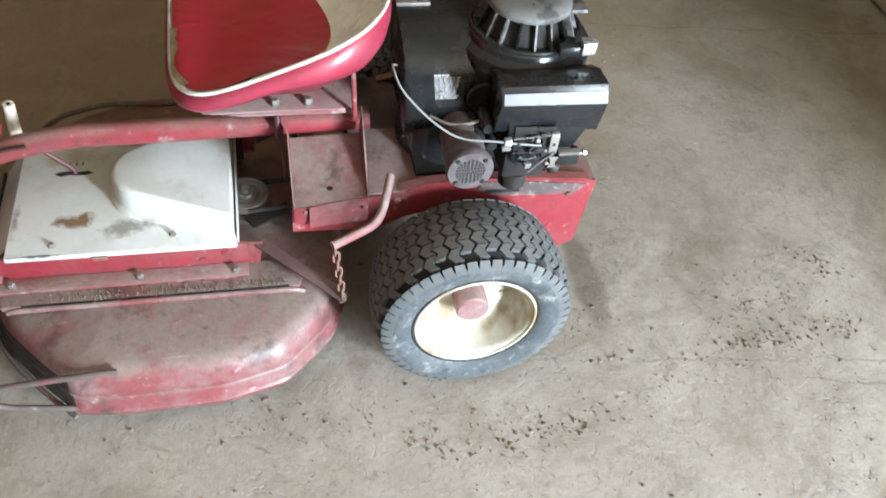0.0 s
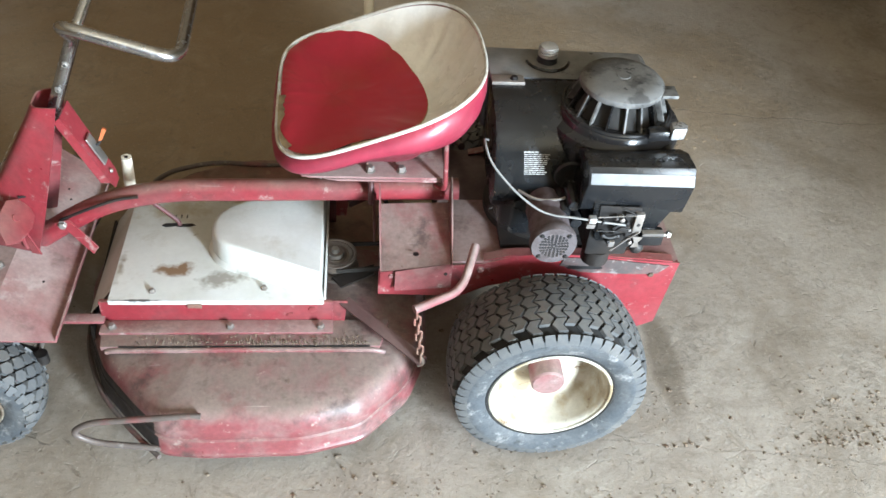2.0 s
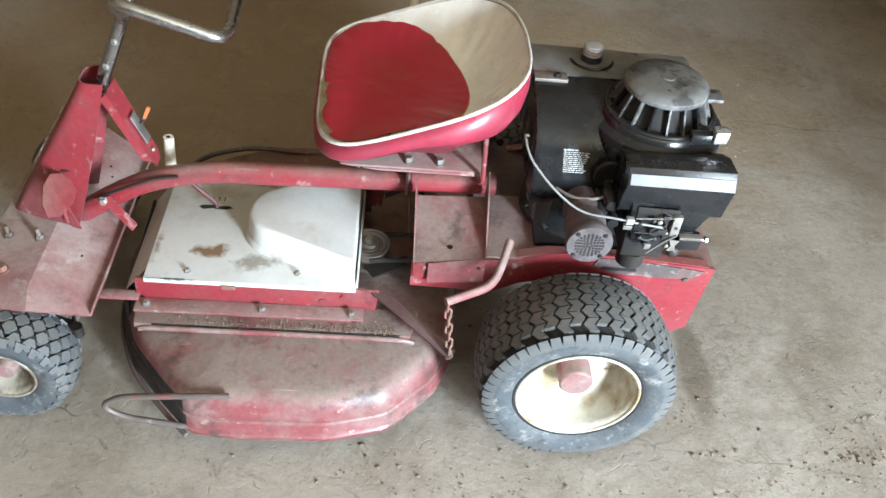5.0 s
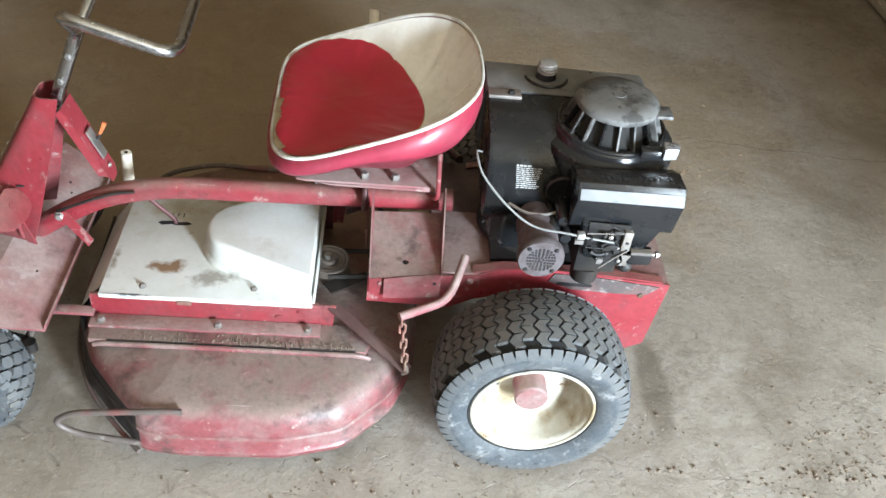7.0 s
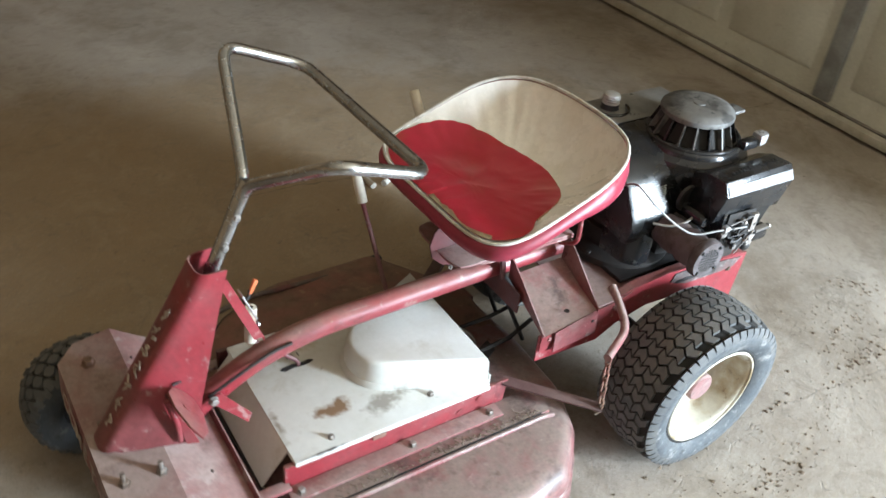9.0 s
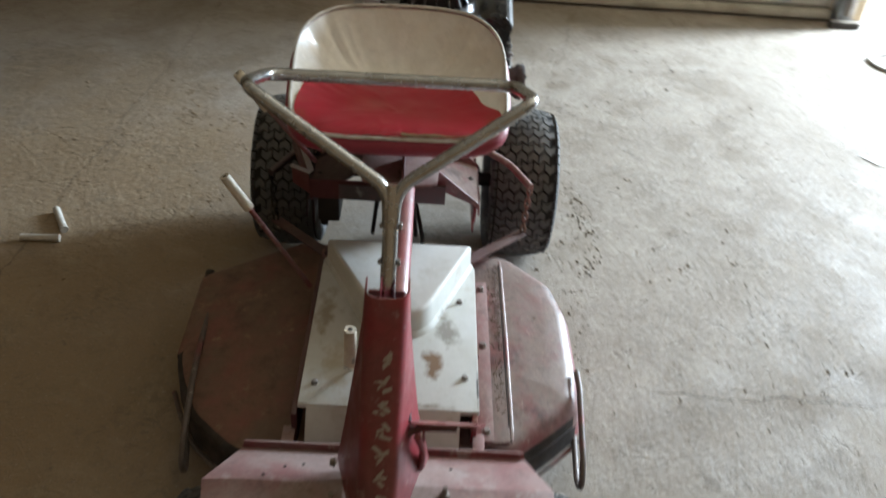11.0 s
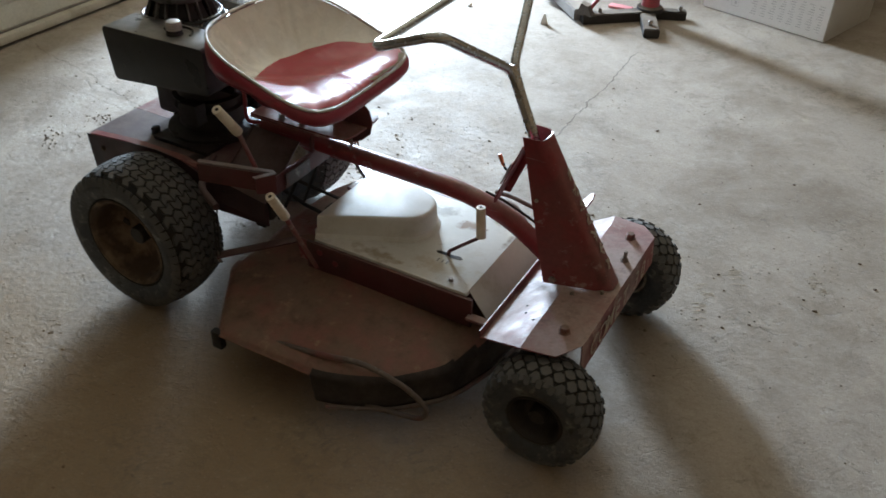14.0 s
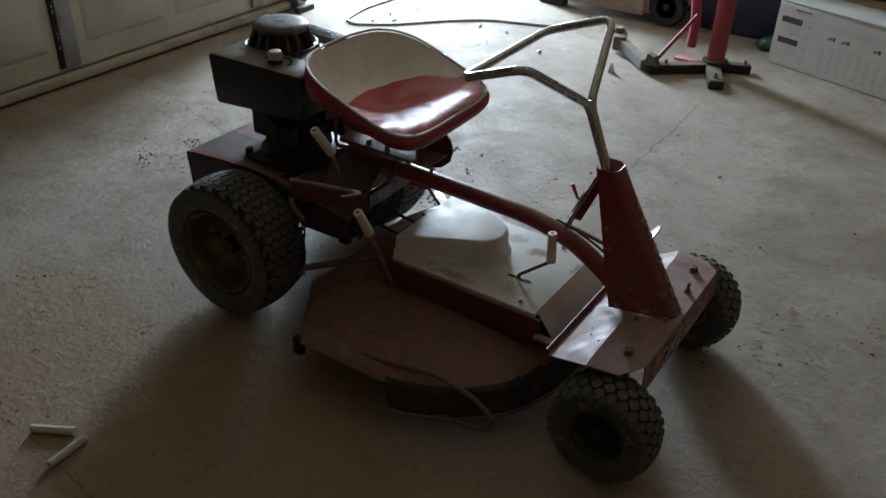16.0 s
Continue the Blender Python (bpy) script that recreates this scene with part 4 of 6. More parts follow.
def chassis():
    tube_path = [(-1.02, -0.008, 0.262), (-0.945, -0.01, 0.318), (-0.86, -0.01, 0.368), (-0.745, -0.01, 0.398), (-0.56, -0.01, 0.402), (-0.162, -0.01, 0.411)]
    part("frame_tube", tube(tube_path, 0.0225, 0.06, sides=20), RED, mower, "curved red tubular backbone")
    lug = part("tube_lug", sheet([[(-0.965, -0.04, 0.335), (-0.935, -0.04, 0.345), (-0.885, -0.055, 0.285), (-0.895, -0.06, 0.272), (-0.94, -0.042, 0.315)]], 0.004), RED, mower)
    part("cable_conduit", tube([(-0.955, -0.036, 0.338), (-0.90, -0.036, 0.366), (-0.835, -0.033, 0.392), (-0.795, -0.033, 0.398)], 0.0032, 0.03, sides=8), GREASE, lug, "thin black cable along the backbone")
    bolt("lug_bolt", (-0.948, -0.043, 0.333), 0.008, -0.008, lug, "Y")
    # rear pan: top, two side rails that arch over the wheels, back
    z, yl, yr = 0.357, -0.168, 0.194
    top = prism([(-0.20, yl), (0.262, yl), (0.275, yl + 0.01), (0.275, 0.02), (-0.20, 0.02)], z - 0.004, z)
    pan = part("chassis_pan", top, RED_DUSTY, mower, "dusty red engine pan")
    # right half of the pan: same red with shade put in the colour
    part("shaded_pan_half", prism([(-0.20, 0.0205), (0.275, 0.0205), (0.275, yr - 0.01), (0.262, yr), (-0.20, yr)], z - 0.004, z), SHADED_SIDE, pan, "right half of the engine pan, its shade painted near-black")
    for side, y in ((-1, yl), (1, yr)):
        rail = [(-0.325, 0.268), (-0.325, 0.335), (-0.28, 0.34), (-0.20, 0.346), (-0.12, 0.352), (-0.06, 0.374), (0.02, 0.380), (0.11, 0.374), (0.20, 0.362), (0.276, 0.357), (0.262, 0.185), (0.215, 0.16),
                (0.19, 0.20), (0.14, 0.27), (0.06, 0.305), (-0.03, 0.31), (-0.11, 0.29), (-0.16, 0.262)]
        # right rail takes the shaded copy of the red
        r = part("side_rail", prism(rail, y - 0.002, y + 0.002, "Y"), RED if side < 0 else SHADED_SIDE, pan, "red side rail arched over the wheel")
        if side < 0:
            worn = [(0.03, 0.352), (0.04, 0.372), (0.11, 0.370), (0.20, 0.358), (0.255, 0.351), (0.235, 0.330), (0.19, 0.328), (0.08, 0.333)]
            p = part("worn_patch", prism(worn, y - 0.0048, y - 0.0022, "Y"), DARK_WORN, pan, "side plate worn to grey metal")
            part("slot", prism([(0.045, 0.347), (0.05, 0.352), (0.115, 0.350), (0.12, 0.346), (0.115, 0.342), (0.05, 0.343)], y - 0.0056, y - 0.005, "Y"), GREASE, pan, "dark adjusting slot")
        for x, zz in ((0.222, 0.328), (-0.125, 0.338), (-0.30, 0.322), (-0.215, 0.322), (0.19, 0.19)):
            bolt("rail_bolt", (x, y + side * 0.0022, zz), 0.0058, side * 0.006, pan, "Y", RED_DUSTY if x < 0.15 else RUST_RIM)
        part("top_flange", sheet([[(-0.06, y, 0.375), (0.11, y, 0.375), (0.11, y - side * 0.02, 0.376), (-0.06, y - side * 0.02, 0.376)], [(0.11, y, 0.375), (0.262, y, 0.3605), (0.262, y - side * 0.02, 0.3605), (0.11, y - side * 0.02, 0.376)], [(-0.06, y, 0.375), (-0.06, y - side * 0.02, 0.376), (-0.12, y - side * 0.02, 0.3605), (-0.12, y, 0.3605)]], 0.003), RED, pan)
        part("axle_bearing", lathe([(0, 0.035), (side * 0.03, 0.035), (side * 0.03, 0.018), (side * 0.06, 0.018)], "Y", (0.005, y, 0.2), 20), GREASE, pan)
    part("back_panel", sheet([[(0.275, yl, 0.355), (0.275, yr, 0.355), (0.270, yr, 0.285), (0.270, yl, 0.285)]], 0.003), RED, pan)
    part("rear_axle", tube([(0.005, -0.30, 0.2), (0.005, 0.30, 0.2)], 0.012), GREASE, mower)
    part("gear_case", lathe([(0.10, 0.03), (0.115, 0.06), (0.17, 0.062), (0.185, 0.04)], "Y", (-0.06, 0, 0.30), 24), GREASE, mower, "greasy black gear case")
    # sloping step trays beside the backbone
    for side, y0, y1, xa, xb in ((-1, -0.045, -0.178, -0.322, -0.182), (1, 0.06, 0.205, -0.33, -0.19)):
        zi = 0.398 if side < 0 else 0.440
        xf = -0.293 if side < 0 else xa
        # right tray takes the near-black that stands for its shaded side
        tray = part("step_tray", sheet([[(xa, y0, zi), (xb, y0, zi + 0.006), (xb, y1, 0.352), (xa, y1, 0.338)], [(xf, y1, 0.341), (xb, y1, 0.352), (xb, y1 - side * -0.002, 0.30), (xf, y1 - side * -0.002, 0.290)]], 0.003),
                    DECK if side < 0 else SHADED_SIDE, mower, "sloping dusty red step tray" if side < 0 else "sloping red step tray, its shade painted near-black")
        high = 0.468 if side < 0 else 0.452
        part("tray_wall", sheet([[(xb, y0, zi + 0.006), (xb, y1, 0.352), (xb + 0.001, y1, 0.360), (xb + 0.002, y0 + side * 0.04, high - 0.03), (xb + 0.002, y0, high)]], 0.003), DECK if side < 0 else SHADED_SIDE, tray, "upright wall of the tray")
        if side < 0:
            part("tray_wall", sheet([[(xa, y0, zi), (xa, y1, 0.338), (xa - 0.001, y1, 0.344), (xa - 0.003, y0 + side * 0.04, 0.425), (xa - 0.003, y0, 0.452)]], 0.003), DECK, tray, "upright wall of the tray")
            part("tube_strap", tube([(xa - 0.018, -0.046, 0.40), (xa - 0.018, -0.040, 0.444), (xa - 0.018, 0.022, 0.444), (xa - 0.018, 0.028, 0.40)], 0.006, 0.012, sides=8), DARK_RED, tray, "dark red strap over the backbone")
            part("side_lip", sheet([[(xa, y1 + 0.004, 0.337), (xf + 0.004, y1 + 0.004, 0.340), (xf + 0.004, y1 + 0.005, 0.296), (xa, y1 + 0.005, 0.294)]], 0.003), RED, tray)
        part("tray_hole", lathe([(0, 0.006), (0.0006, 0.006)], "Z", (xa + 0.069, y1 - side * 0.02, 0.3665 if side < 0 else 0.3645), 12), GREASE, tray)
        for x in (xf + 0.014, xb - 0.012):
            part("bolt_hole", lathe([(0, 0.0036), (side * 0.0012, 0.0036)], "Y", (x, y1 + side * 0.0016, 0.334), 10), GREASE, tray)
    guide = part("lever_guide", sheet([[(-0.362, 0.196, 0.425), (-0.18, 0.256, 0.431), (-0.18, 0.256, 0.385), (-0.362, 0.196, 0.375)], [(-0.362, 0.196, 0.425), (-0.336, 0.236, 0.425), (-0.336, 0.236, 0.385), (-0.362, 0.196, 0.375)]], 0.003), DARK_RED, mower, "flanged lever guide bracket")
    # pale strips paint the sheen along the guide's worn flange
    part("worn_edge", sheet([[(-0.365, 0.195, 0.428), (-0.18, 0.256, 0.434), (-0.176, 0.244, 0.434), (-0.350, 0.187, 0.428)]], 0.002), PALE_SHEEN, guide, "worn edge with its sheen painted pale")
    part("worn_end", sheet([[(-0.366, 0.196, 0.4285), (-0.355, 0.192, 0.4285), (-0.330, 0.236, 0.4285), (-0.340, 0.240, 0.4285)]], 0.002), PALE_SHEEN, guide, "worn edge with its sheen painted pale")
    part("cross_plate", sheet([[(-0.335, -0.10, 0.395), (-0.335, 0.20, 0.395), (-0.335, 0.20, 0.346), (-0.335, -0.10, 0.346)]], 0.004), DARK_RED, mower)
    part("pale_plate", sheet([[(-0.341, 0.04, 0.388), (-0.341, 0.135, 0.388), (-0.341, 0.135, 0.350), (-0.341, 0.04, 0.350)]], 0.002), DARK_WORN, mower, "bare grey metal plate")
    part("hanger_block", box((-0.325, 0.135, 0.275), (-0.24, 0.185, 0.345), 0.008), GREASE, mower, "greasy black hanger")
    part("hanger_tooth", box((-0.30, 0.165, 0.245), (-0.27, 0.182, 0.28), 0.004), GREASE, mower)
    for y in (-0.03, 0.05):
        part("lift_link", tube([(-0.32, y, 0.352), (-0.245, y * 1.3, 0.19)], 0.005, sides=8), GREASE, mower)
    # lift rods and chains to the deck, one each side
    for side in (-1, 1):
        # right rod and chain take darker colours that hold their shade
        part("lift_rod", tube([(-0.139, side * 0.160, 0.392), (-0.150, side * 0.195, 0.382), (-0.172, side * 0.252, 0.362), (-0.262, side * 0.297, 0.358)], 0.0085, 0.03), RED_DUSTY if side < 0 else SHADED_SIDE, mower, "bent red lift rod")
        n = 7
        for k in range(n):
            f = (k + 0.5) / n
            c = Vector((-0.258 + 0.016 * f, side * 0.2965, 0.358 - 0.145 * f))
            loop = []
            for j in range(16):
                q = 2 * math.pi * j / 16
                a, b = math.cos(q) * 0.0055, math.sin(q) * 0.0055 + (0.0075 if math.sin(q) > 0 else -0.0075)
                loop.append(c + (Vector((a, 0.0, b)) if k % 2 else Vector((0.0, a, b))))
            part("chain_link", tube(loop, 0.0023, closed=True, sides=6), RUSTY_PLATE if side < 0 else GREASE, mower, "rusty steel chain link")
        part("chain_hook", tube([(-0.242, side * 0.294, 0.222), (-0.236, side * 0.294, 0.20), (-0.246, side * 0.29, 0.19)], 0.004, 0.01), DULL_STEEL, mower)
    for k in range(5):
        c = Vector((-0.440, 0.0, 0.485 - k * 0.0135))
        loop = [c + (Vector((math.cos(q) * 0.004, 0.0, math.sin(q) * 0.010)) if k % 2 else Vector((0.0, math.cos(q) * 0.004, math.sin(q) * 0.010))) for q in (2 * math.pi * j / 12 for j in range(12))]
        part("seat_chain_link", tube(loop, 0.0018, closed=True, sides=6), DULL_STEEL, mower)


chassis()


# ---- cutting deck ----
def deck_outline():
    pts = [(-0.945, 0.0), (-0.928, -0.13), (-0.876, -0.248), (-0.800, -0.337), (-0.740, -0.398), (-0.655, -0.407), (-0.47, -0.404), (-0.355, -0.374), (-0.260, -0.278), (-0.220, -0.175), (-0.210, 0.0), (-0.215, 0.15), (-0.210, 0.225),
           (-0.352, 0.436), (-0.364, 0.451), (-0.380, 0.452), (-0.50, 0.450), (-0.637, 0.448), (-0.70, 0.428), (-0.79, 0.385), (-0.885, 0.285), (-0.925, 0.16)]
    return pts


def resample(pts, n):
    pts = [Vector((*p, 0)) for p in pts]
    lengths = [(pts[(i + 1) % len(pts)] - p).length for i, p in enumerate(pts)]
    total, out = sum(lengths), []
    for k in range(n):
        d, i = total * k / n, 0
        while d > lengths[i]:
            d -= lengths[i]
            i += 1
        out.append(pts[i].lerp(pts[(i + 1) % len(pts)], d / lengths[i]))
    return out


def deck():
    ring = [Vector(p).to_2d() for p in rounded([(*p, 0) for p in deck_outline()], 0.022, True, 4)]
    n = 260
    ring = [p.to_2d() for p in resample([tuple(p) for p in ring], n)]
    normals = []
    for i in range(n):
        d = ring[(i + 3) % n] - ring[i - 3]
        normals.append(Vector((-d.y, d.x)).normalized())
    mid = Vector((-0.58, 0.02))
    if (ring[0] + normals[0] * 0.01 - mid).length > (ring[0] - mid).length:
        normals = [-q for q in normals]

    def level(i, inset, z_left, z_right):
        p = ring[i] + normals[i] * inset * (1 - 0.7 * smooth((ring[i].y - 0.1) / 0.25))
        z = z_left + (z_right - z_left) * smooth((p.y + 0.05) / 0.35)
        if ring[i].y > 0.19 and ring[i].x > -0.632:
            z = max(z, 0.122 + 0.004 * z / 0.12)
        return Vector((p.x, p.y, z))

    bm = bmesh.new()
    levels = ((0.002, 0.052, 0.052), (0.0, 0.060, 0.060), (-0.002, 0.066, 0.066), (0.003, 0.072, 0.070), (0.005, 0.100, 0.100), (0.0085, 0.1035, 0.116), (0.0065, 0.107, 0.118), (0.010, 0.130, 0.124), (0.017, 0.146, 0.1275), (0.028, 0.158, 0.131), (0.044, 0.164, 0.1345), (0.080, 0.169, 0.138))
    rings = [[bm.verts.new(level(i, *lv)) for i in range(n)] for lv in levels]
    inner = []
    for i in range(n):
        p = mid + (ring[i] - mid) * 0.52
        inner.append(bm.verts.new((p.x, p.y, 0.184 - 0.022 * smooth(p.y / 0.2))))
    rings.append(inner)
    for a, b in zip(rings, rings[1:]):
        for i in range(n):
            bm.faces.new((a[i], a[(i + 1) % n], b[(i + 1) % n], b[i]))
    hub_vert = bm.verts.new((mid.x, mid.y, 0.184))
    for i in range(n):
        bm.faces.new((inner[i], inner[(i + 1) % n], hub_vert))
    shell = part("deck_shell", bm, DECK, mower, "faded dusty red mowing deck with an open side chute", sharp=40)
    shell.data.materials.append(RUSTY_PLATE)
    shell.data.materials.append(SKIRT_DARK)
    # lower skirt faces near-black by height and side, right half rusty brown
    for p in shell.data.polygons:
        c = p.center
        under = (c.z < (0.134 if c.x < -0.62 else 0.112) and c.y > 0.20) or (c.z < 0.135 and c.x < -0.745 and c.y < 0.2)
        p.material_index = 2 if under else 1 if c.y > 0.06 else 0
    # pressed bead along the flat strip
    bead = tube([(-0.855, -0.238, 0.174), (-0.84, -0.240, 0.1795), (-0.59, -0.241, 0.1815), (-0.335, -0.240, 0.1795), (-0.31, -0.238, 0.170)], 0.0055, 0.02, sides=10)
    part("pressed_bead", bead, DECK, shell)
    # thin near-black strip along the bead's inner edge
    part("bead_line", box((-0.83, -0.2362, 0.180), (-0.34, -0.2345, 0.1872), 0.0004), GREASE, shell, "thin dark strip along the bead")
    ridge = tube([(-0.385, 0.405, 0.130), (-0.42, 0.404, 0.1335), (-0.56, 0.396, 0.1345), (-0.66, 0.372, 0.134), (-0.70, 0.352, 0.131)], 0.0055, 0.03, sides=10)
    part("pressed_bead", ridge, RUSTY_PLATE, shell)
    # side flats and cover rails
    for side in (-1, 1):
        flat = [(-0.875, side * 0.165), (-0.865, side * 0.236), (-0.32, side * 0.236), (-0.30, side * 0.165)]
        if side < 0:
            part("deck_flat", prism(flat, 0.174, 0.1865, "Z", 0.002), DECK, shell, "dusty flat beside the cover")
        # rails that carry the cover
        # right rail in darker red, its shade put into the colour
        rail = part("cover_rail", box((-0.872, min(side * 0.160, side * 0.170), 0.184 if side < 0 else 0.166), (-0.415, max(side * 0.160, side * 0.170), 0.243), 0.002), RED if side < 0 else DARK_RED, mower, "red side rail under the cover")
        part("rail_end", sheet([[(-0.415, side * 0.167, 0.243), (-0.385, side * 0.167, 0.243), (-0.392, side * 0.168, 0.184), (-0.415, side * 0.168, 0.184)]], 0.004), RED, rail)
        if side < 0:
            part("rail_foot", box((-0.872, min(side * 0.171, side * 0.205), 0.186), (-0.415, max(side * 0.171, side * 0.205), 0.1925), 0.001), RED_DUSTY, rail)
        for x in (-0.85, -0.62, -0.44) if side < 0 else ():
            bolt("rail_bolt", (x, side * 0.19, 0.1925), 0.0072, 0.009, rail)
        for x in (-0.455, -0.50):
            bolt("rail_rivet", (x, side * 0.1705, 0.222 if x > -0.48 else 0.205), 0.0065, side * 0.0015, rail, "Y", RED)
        # brace out to the lift chain
        a, b = Vector((-0.392, side * 0.160, 0.238)), Vector((-0.238, side * 0.297, 0.212))
        d = (b - a).normalized()
        s = Vector((-d.y, d.x, 0)).normalized() * 0.013
        part("deck_brace", sheet([[a - s, b - s, b + s, a + s], [a - s * side, b - s * side, b - s * side - Vector((0, 0, 0.018)), a - s * side - Vector((0, 0, 0.018))]], 0.003), DARK_RED, mower, "grimy red angle brace")
        # front hanger to the axle bridge
        part("front_hanger", box((-0.955, min(side * 0.163, side * 0.185), 0.196), (-0.865, max(side * 0.163, side * 0.185), 0.204), 0.002), RED_DUSTY, mower)
    # bent bumper rods
    part("bumper_rod", tube([(-0.655, -0.388, 0.166), (-0.70, -0.389, 0.166), (-0.865, -0.381, 0.140), (-0.905, -0.378, 0.105), (-0.865, -0.379, 0.073), (-0.735, -0.389, 0.064)], 0.0062, 0.05), BARE_ROD, mower, "bent bare steel bumper rod, red paint worn")
    part("bumper_rod", tube([(-0.50, 0.408, 0.134), (-0.62, 0.401, 0.146), (-0.727, 0.388, 0.163), (-0.838, 0.382, 0.134), (-0.888, 0.380, 0.092), (-0.866, 0.382, 0.056), (-0.74, 0.405, 0.056)], 0.0062, 0.05), BARE_ROD, mower, "bent bare steel bumper rod, red paint worn")
    lip = [(-0.665, 0.452), (-0.72, 0.428), (-0.797, 0.389), (-0.893, 0.288), (-0.933, 0.16), (-0.953, 0.0), (-0.936, -0.133), (-0.883, -0.252), (-0.806, -0.342), (-0.744, -0.402)]
    part("skirt_lip", tube([(x, y, 0.056) for x, y in lip], 0.0052, 0.05, sides=8), BARE_ROD, shell, "worn grey rolled lip along the skirt")
    # plain near-black sheet inside the deck front
    part("front_skirt", prism([(-0.895, -0.17), (-0.90, -0.17), (-0.915, 0.15), (-0.910, 0.15)], 0.07, 0.175), GREASE, mower, "dark front skirt")
    part("hood_lip", box((-0.367, 0.430, 0.078), (-0.338, 0.4495, 0.1275), 0.005), GREASE, mower, "black end of the chute hood")


deck()


def deck_cover():
    x0, x1, y0, y1, z = -0.853, -0.433, -0.173, 0.160, 0.250
    cover = part("deck_cover", prism([(x0, y0), (x1, y0), (x1, y1), (x0, y1)], z - 0.012, z, "Z", 0.003), COVER, mower, "cream sheet-metal deck cover, stained and chipped")
    # hump over the drive pulley: broad at the back, round at the nose
    bm = bmesh.new()
    z_levels = (0.2505, 0.259, 0.261, 0.303, 0.3085, 0.3115, 0.3125)
    grow = (0.012, 0.008, 0.004, 0.001, -0.0008, -0.004, -0.011)
    rings = []
    for zz, g in zip(z_levels, grow):
        ring = [(-0.437, -0.160 - max(g, -0.02) * 0.8), (-0.437, 0.148 + g * 0.8)]
        for k in range(17):
            q = radians(117) + radians(129) * k / 16
            ring.append((-0.590 + (0.074 + g) * math.cos(q), -0.012 + (0.074 + g) * math.sin(q)))
        rings.append([bm.verts.new((p[0] + (g * 0.3 if k < 2 else 0), p[1], zz)) for k, p in enumerate(ring)])
    for a, b in zip(rings, rings[1:]):
        for k in range(len(a)):
            bm.faces.new((a[k], a[(k + 1) % len(a)], b[(k + 1) % len(a)], b[k]))
    bm.faces.new(rings[-1])
    part("hump", bm, COVER, cover, "raised teardrop hump", sharp=50)
    part("rear_crease", box((x1 + 0.001, y0 + 0.01, z - 0.02), (x1 + 0.004, y1 - 0.01, z + 0.02), 0.001), CREAM, cover)
    part("front_flange", sheet([[(x0 + 0.002, y0 + 0.035, z - 0.004), (x0 + 0.002, y1 - 0.016, z - 0.004), (x0 - 0.05, y1 - 0.016, 0.178), (x0 - 0.05, y0 + 0.035, 0.178)]], 0.002), CREAM, cover, "cream front apron")
    slot = [(-0.785, 0.050), (-0.775, 0.0435), (-0.755, 0.0475), (-0.745, 0.0445), (-0.725, 0.0455), (-0.712, 0.0505), (-0.722, 0.0565), (-0.742, 0.0545), (-0.757, 0.0575), (-0.778, 0.0555)]
    part("slot", prism(slot, z + 0.0003, z + 0.001), GROOVE, cover, "dark notched height slot")
    for x, y in ((-0.771, -0.147), (-0.553, -0.138), (-0.80, 0.135)):
        bolt("cover_bolt", (x, y, z), 0.0055, 0.007, cover)
    part("edge_tab", box((-0.70, y0 - 0.0035, z - 0.018), (-0.672, y0 - 0.0005, z - 0.008), 0.0008), RUSTY_PLATE, cover)
    # number marks by the slot: plain strokes
    for k in range(3):
        part("mark", box((-0.76 + k * 0.012, 0.073, z + 0.0003), (-0.757 + k * 0.012, 0.085, z + 0.0008)), WORN_GREY, cover)
    crank = part("height_crank", tube([(-0.745, 0.0505, 0.222), (-0.747, 0.051, 0.262), (-0.836, 0.065, 0.343), (-0.834, 0.065, 0.36)], 0.0045, 0.008), DARK_RED, mower, "bent rod height lever")
    part("grip", tube([(-0.8365, 0.065, 0.342), (-0.833, 0.065, 0.405), (-0.832, 0.065, 0.421)], 0.0115, ends=0.0105, sides=16), GRIP, crank, "ivory plastic grip")
    part("grip_hole", lathe([(0, 0.004), (0.0006, 0.004)], "Z", (-0.832, 0.065, 0.4214), 10), GREASE, crank)
    for top, low, base in (((-0.476, 0.347, 0.484), (-0.474, 0.304, 0.408), (-0.455, 0.188, 0.19)), ((-0.345, 0.333, 0.645), (-0.343, 0.278, 0.568), (-0.30, 0.19, 0.42))):
        lever = part("lift_lever", tube([base, low], 0.0055), RED_DUSTY, mower, "slanted flat rod lever")
        part("grip", tube([low, top], 0.0115, ends=0.0105, sides=16), GRIP, lever, "ivory plastic grip")
        a = Vector(top) + (Vector(top) - Vector(low)).normalized() * 0.0004
        part("grip_tip", tube([Vector(top), a], 0.004, sides=10), GREASE, lever)


deck_cover()


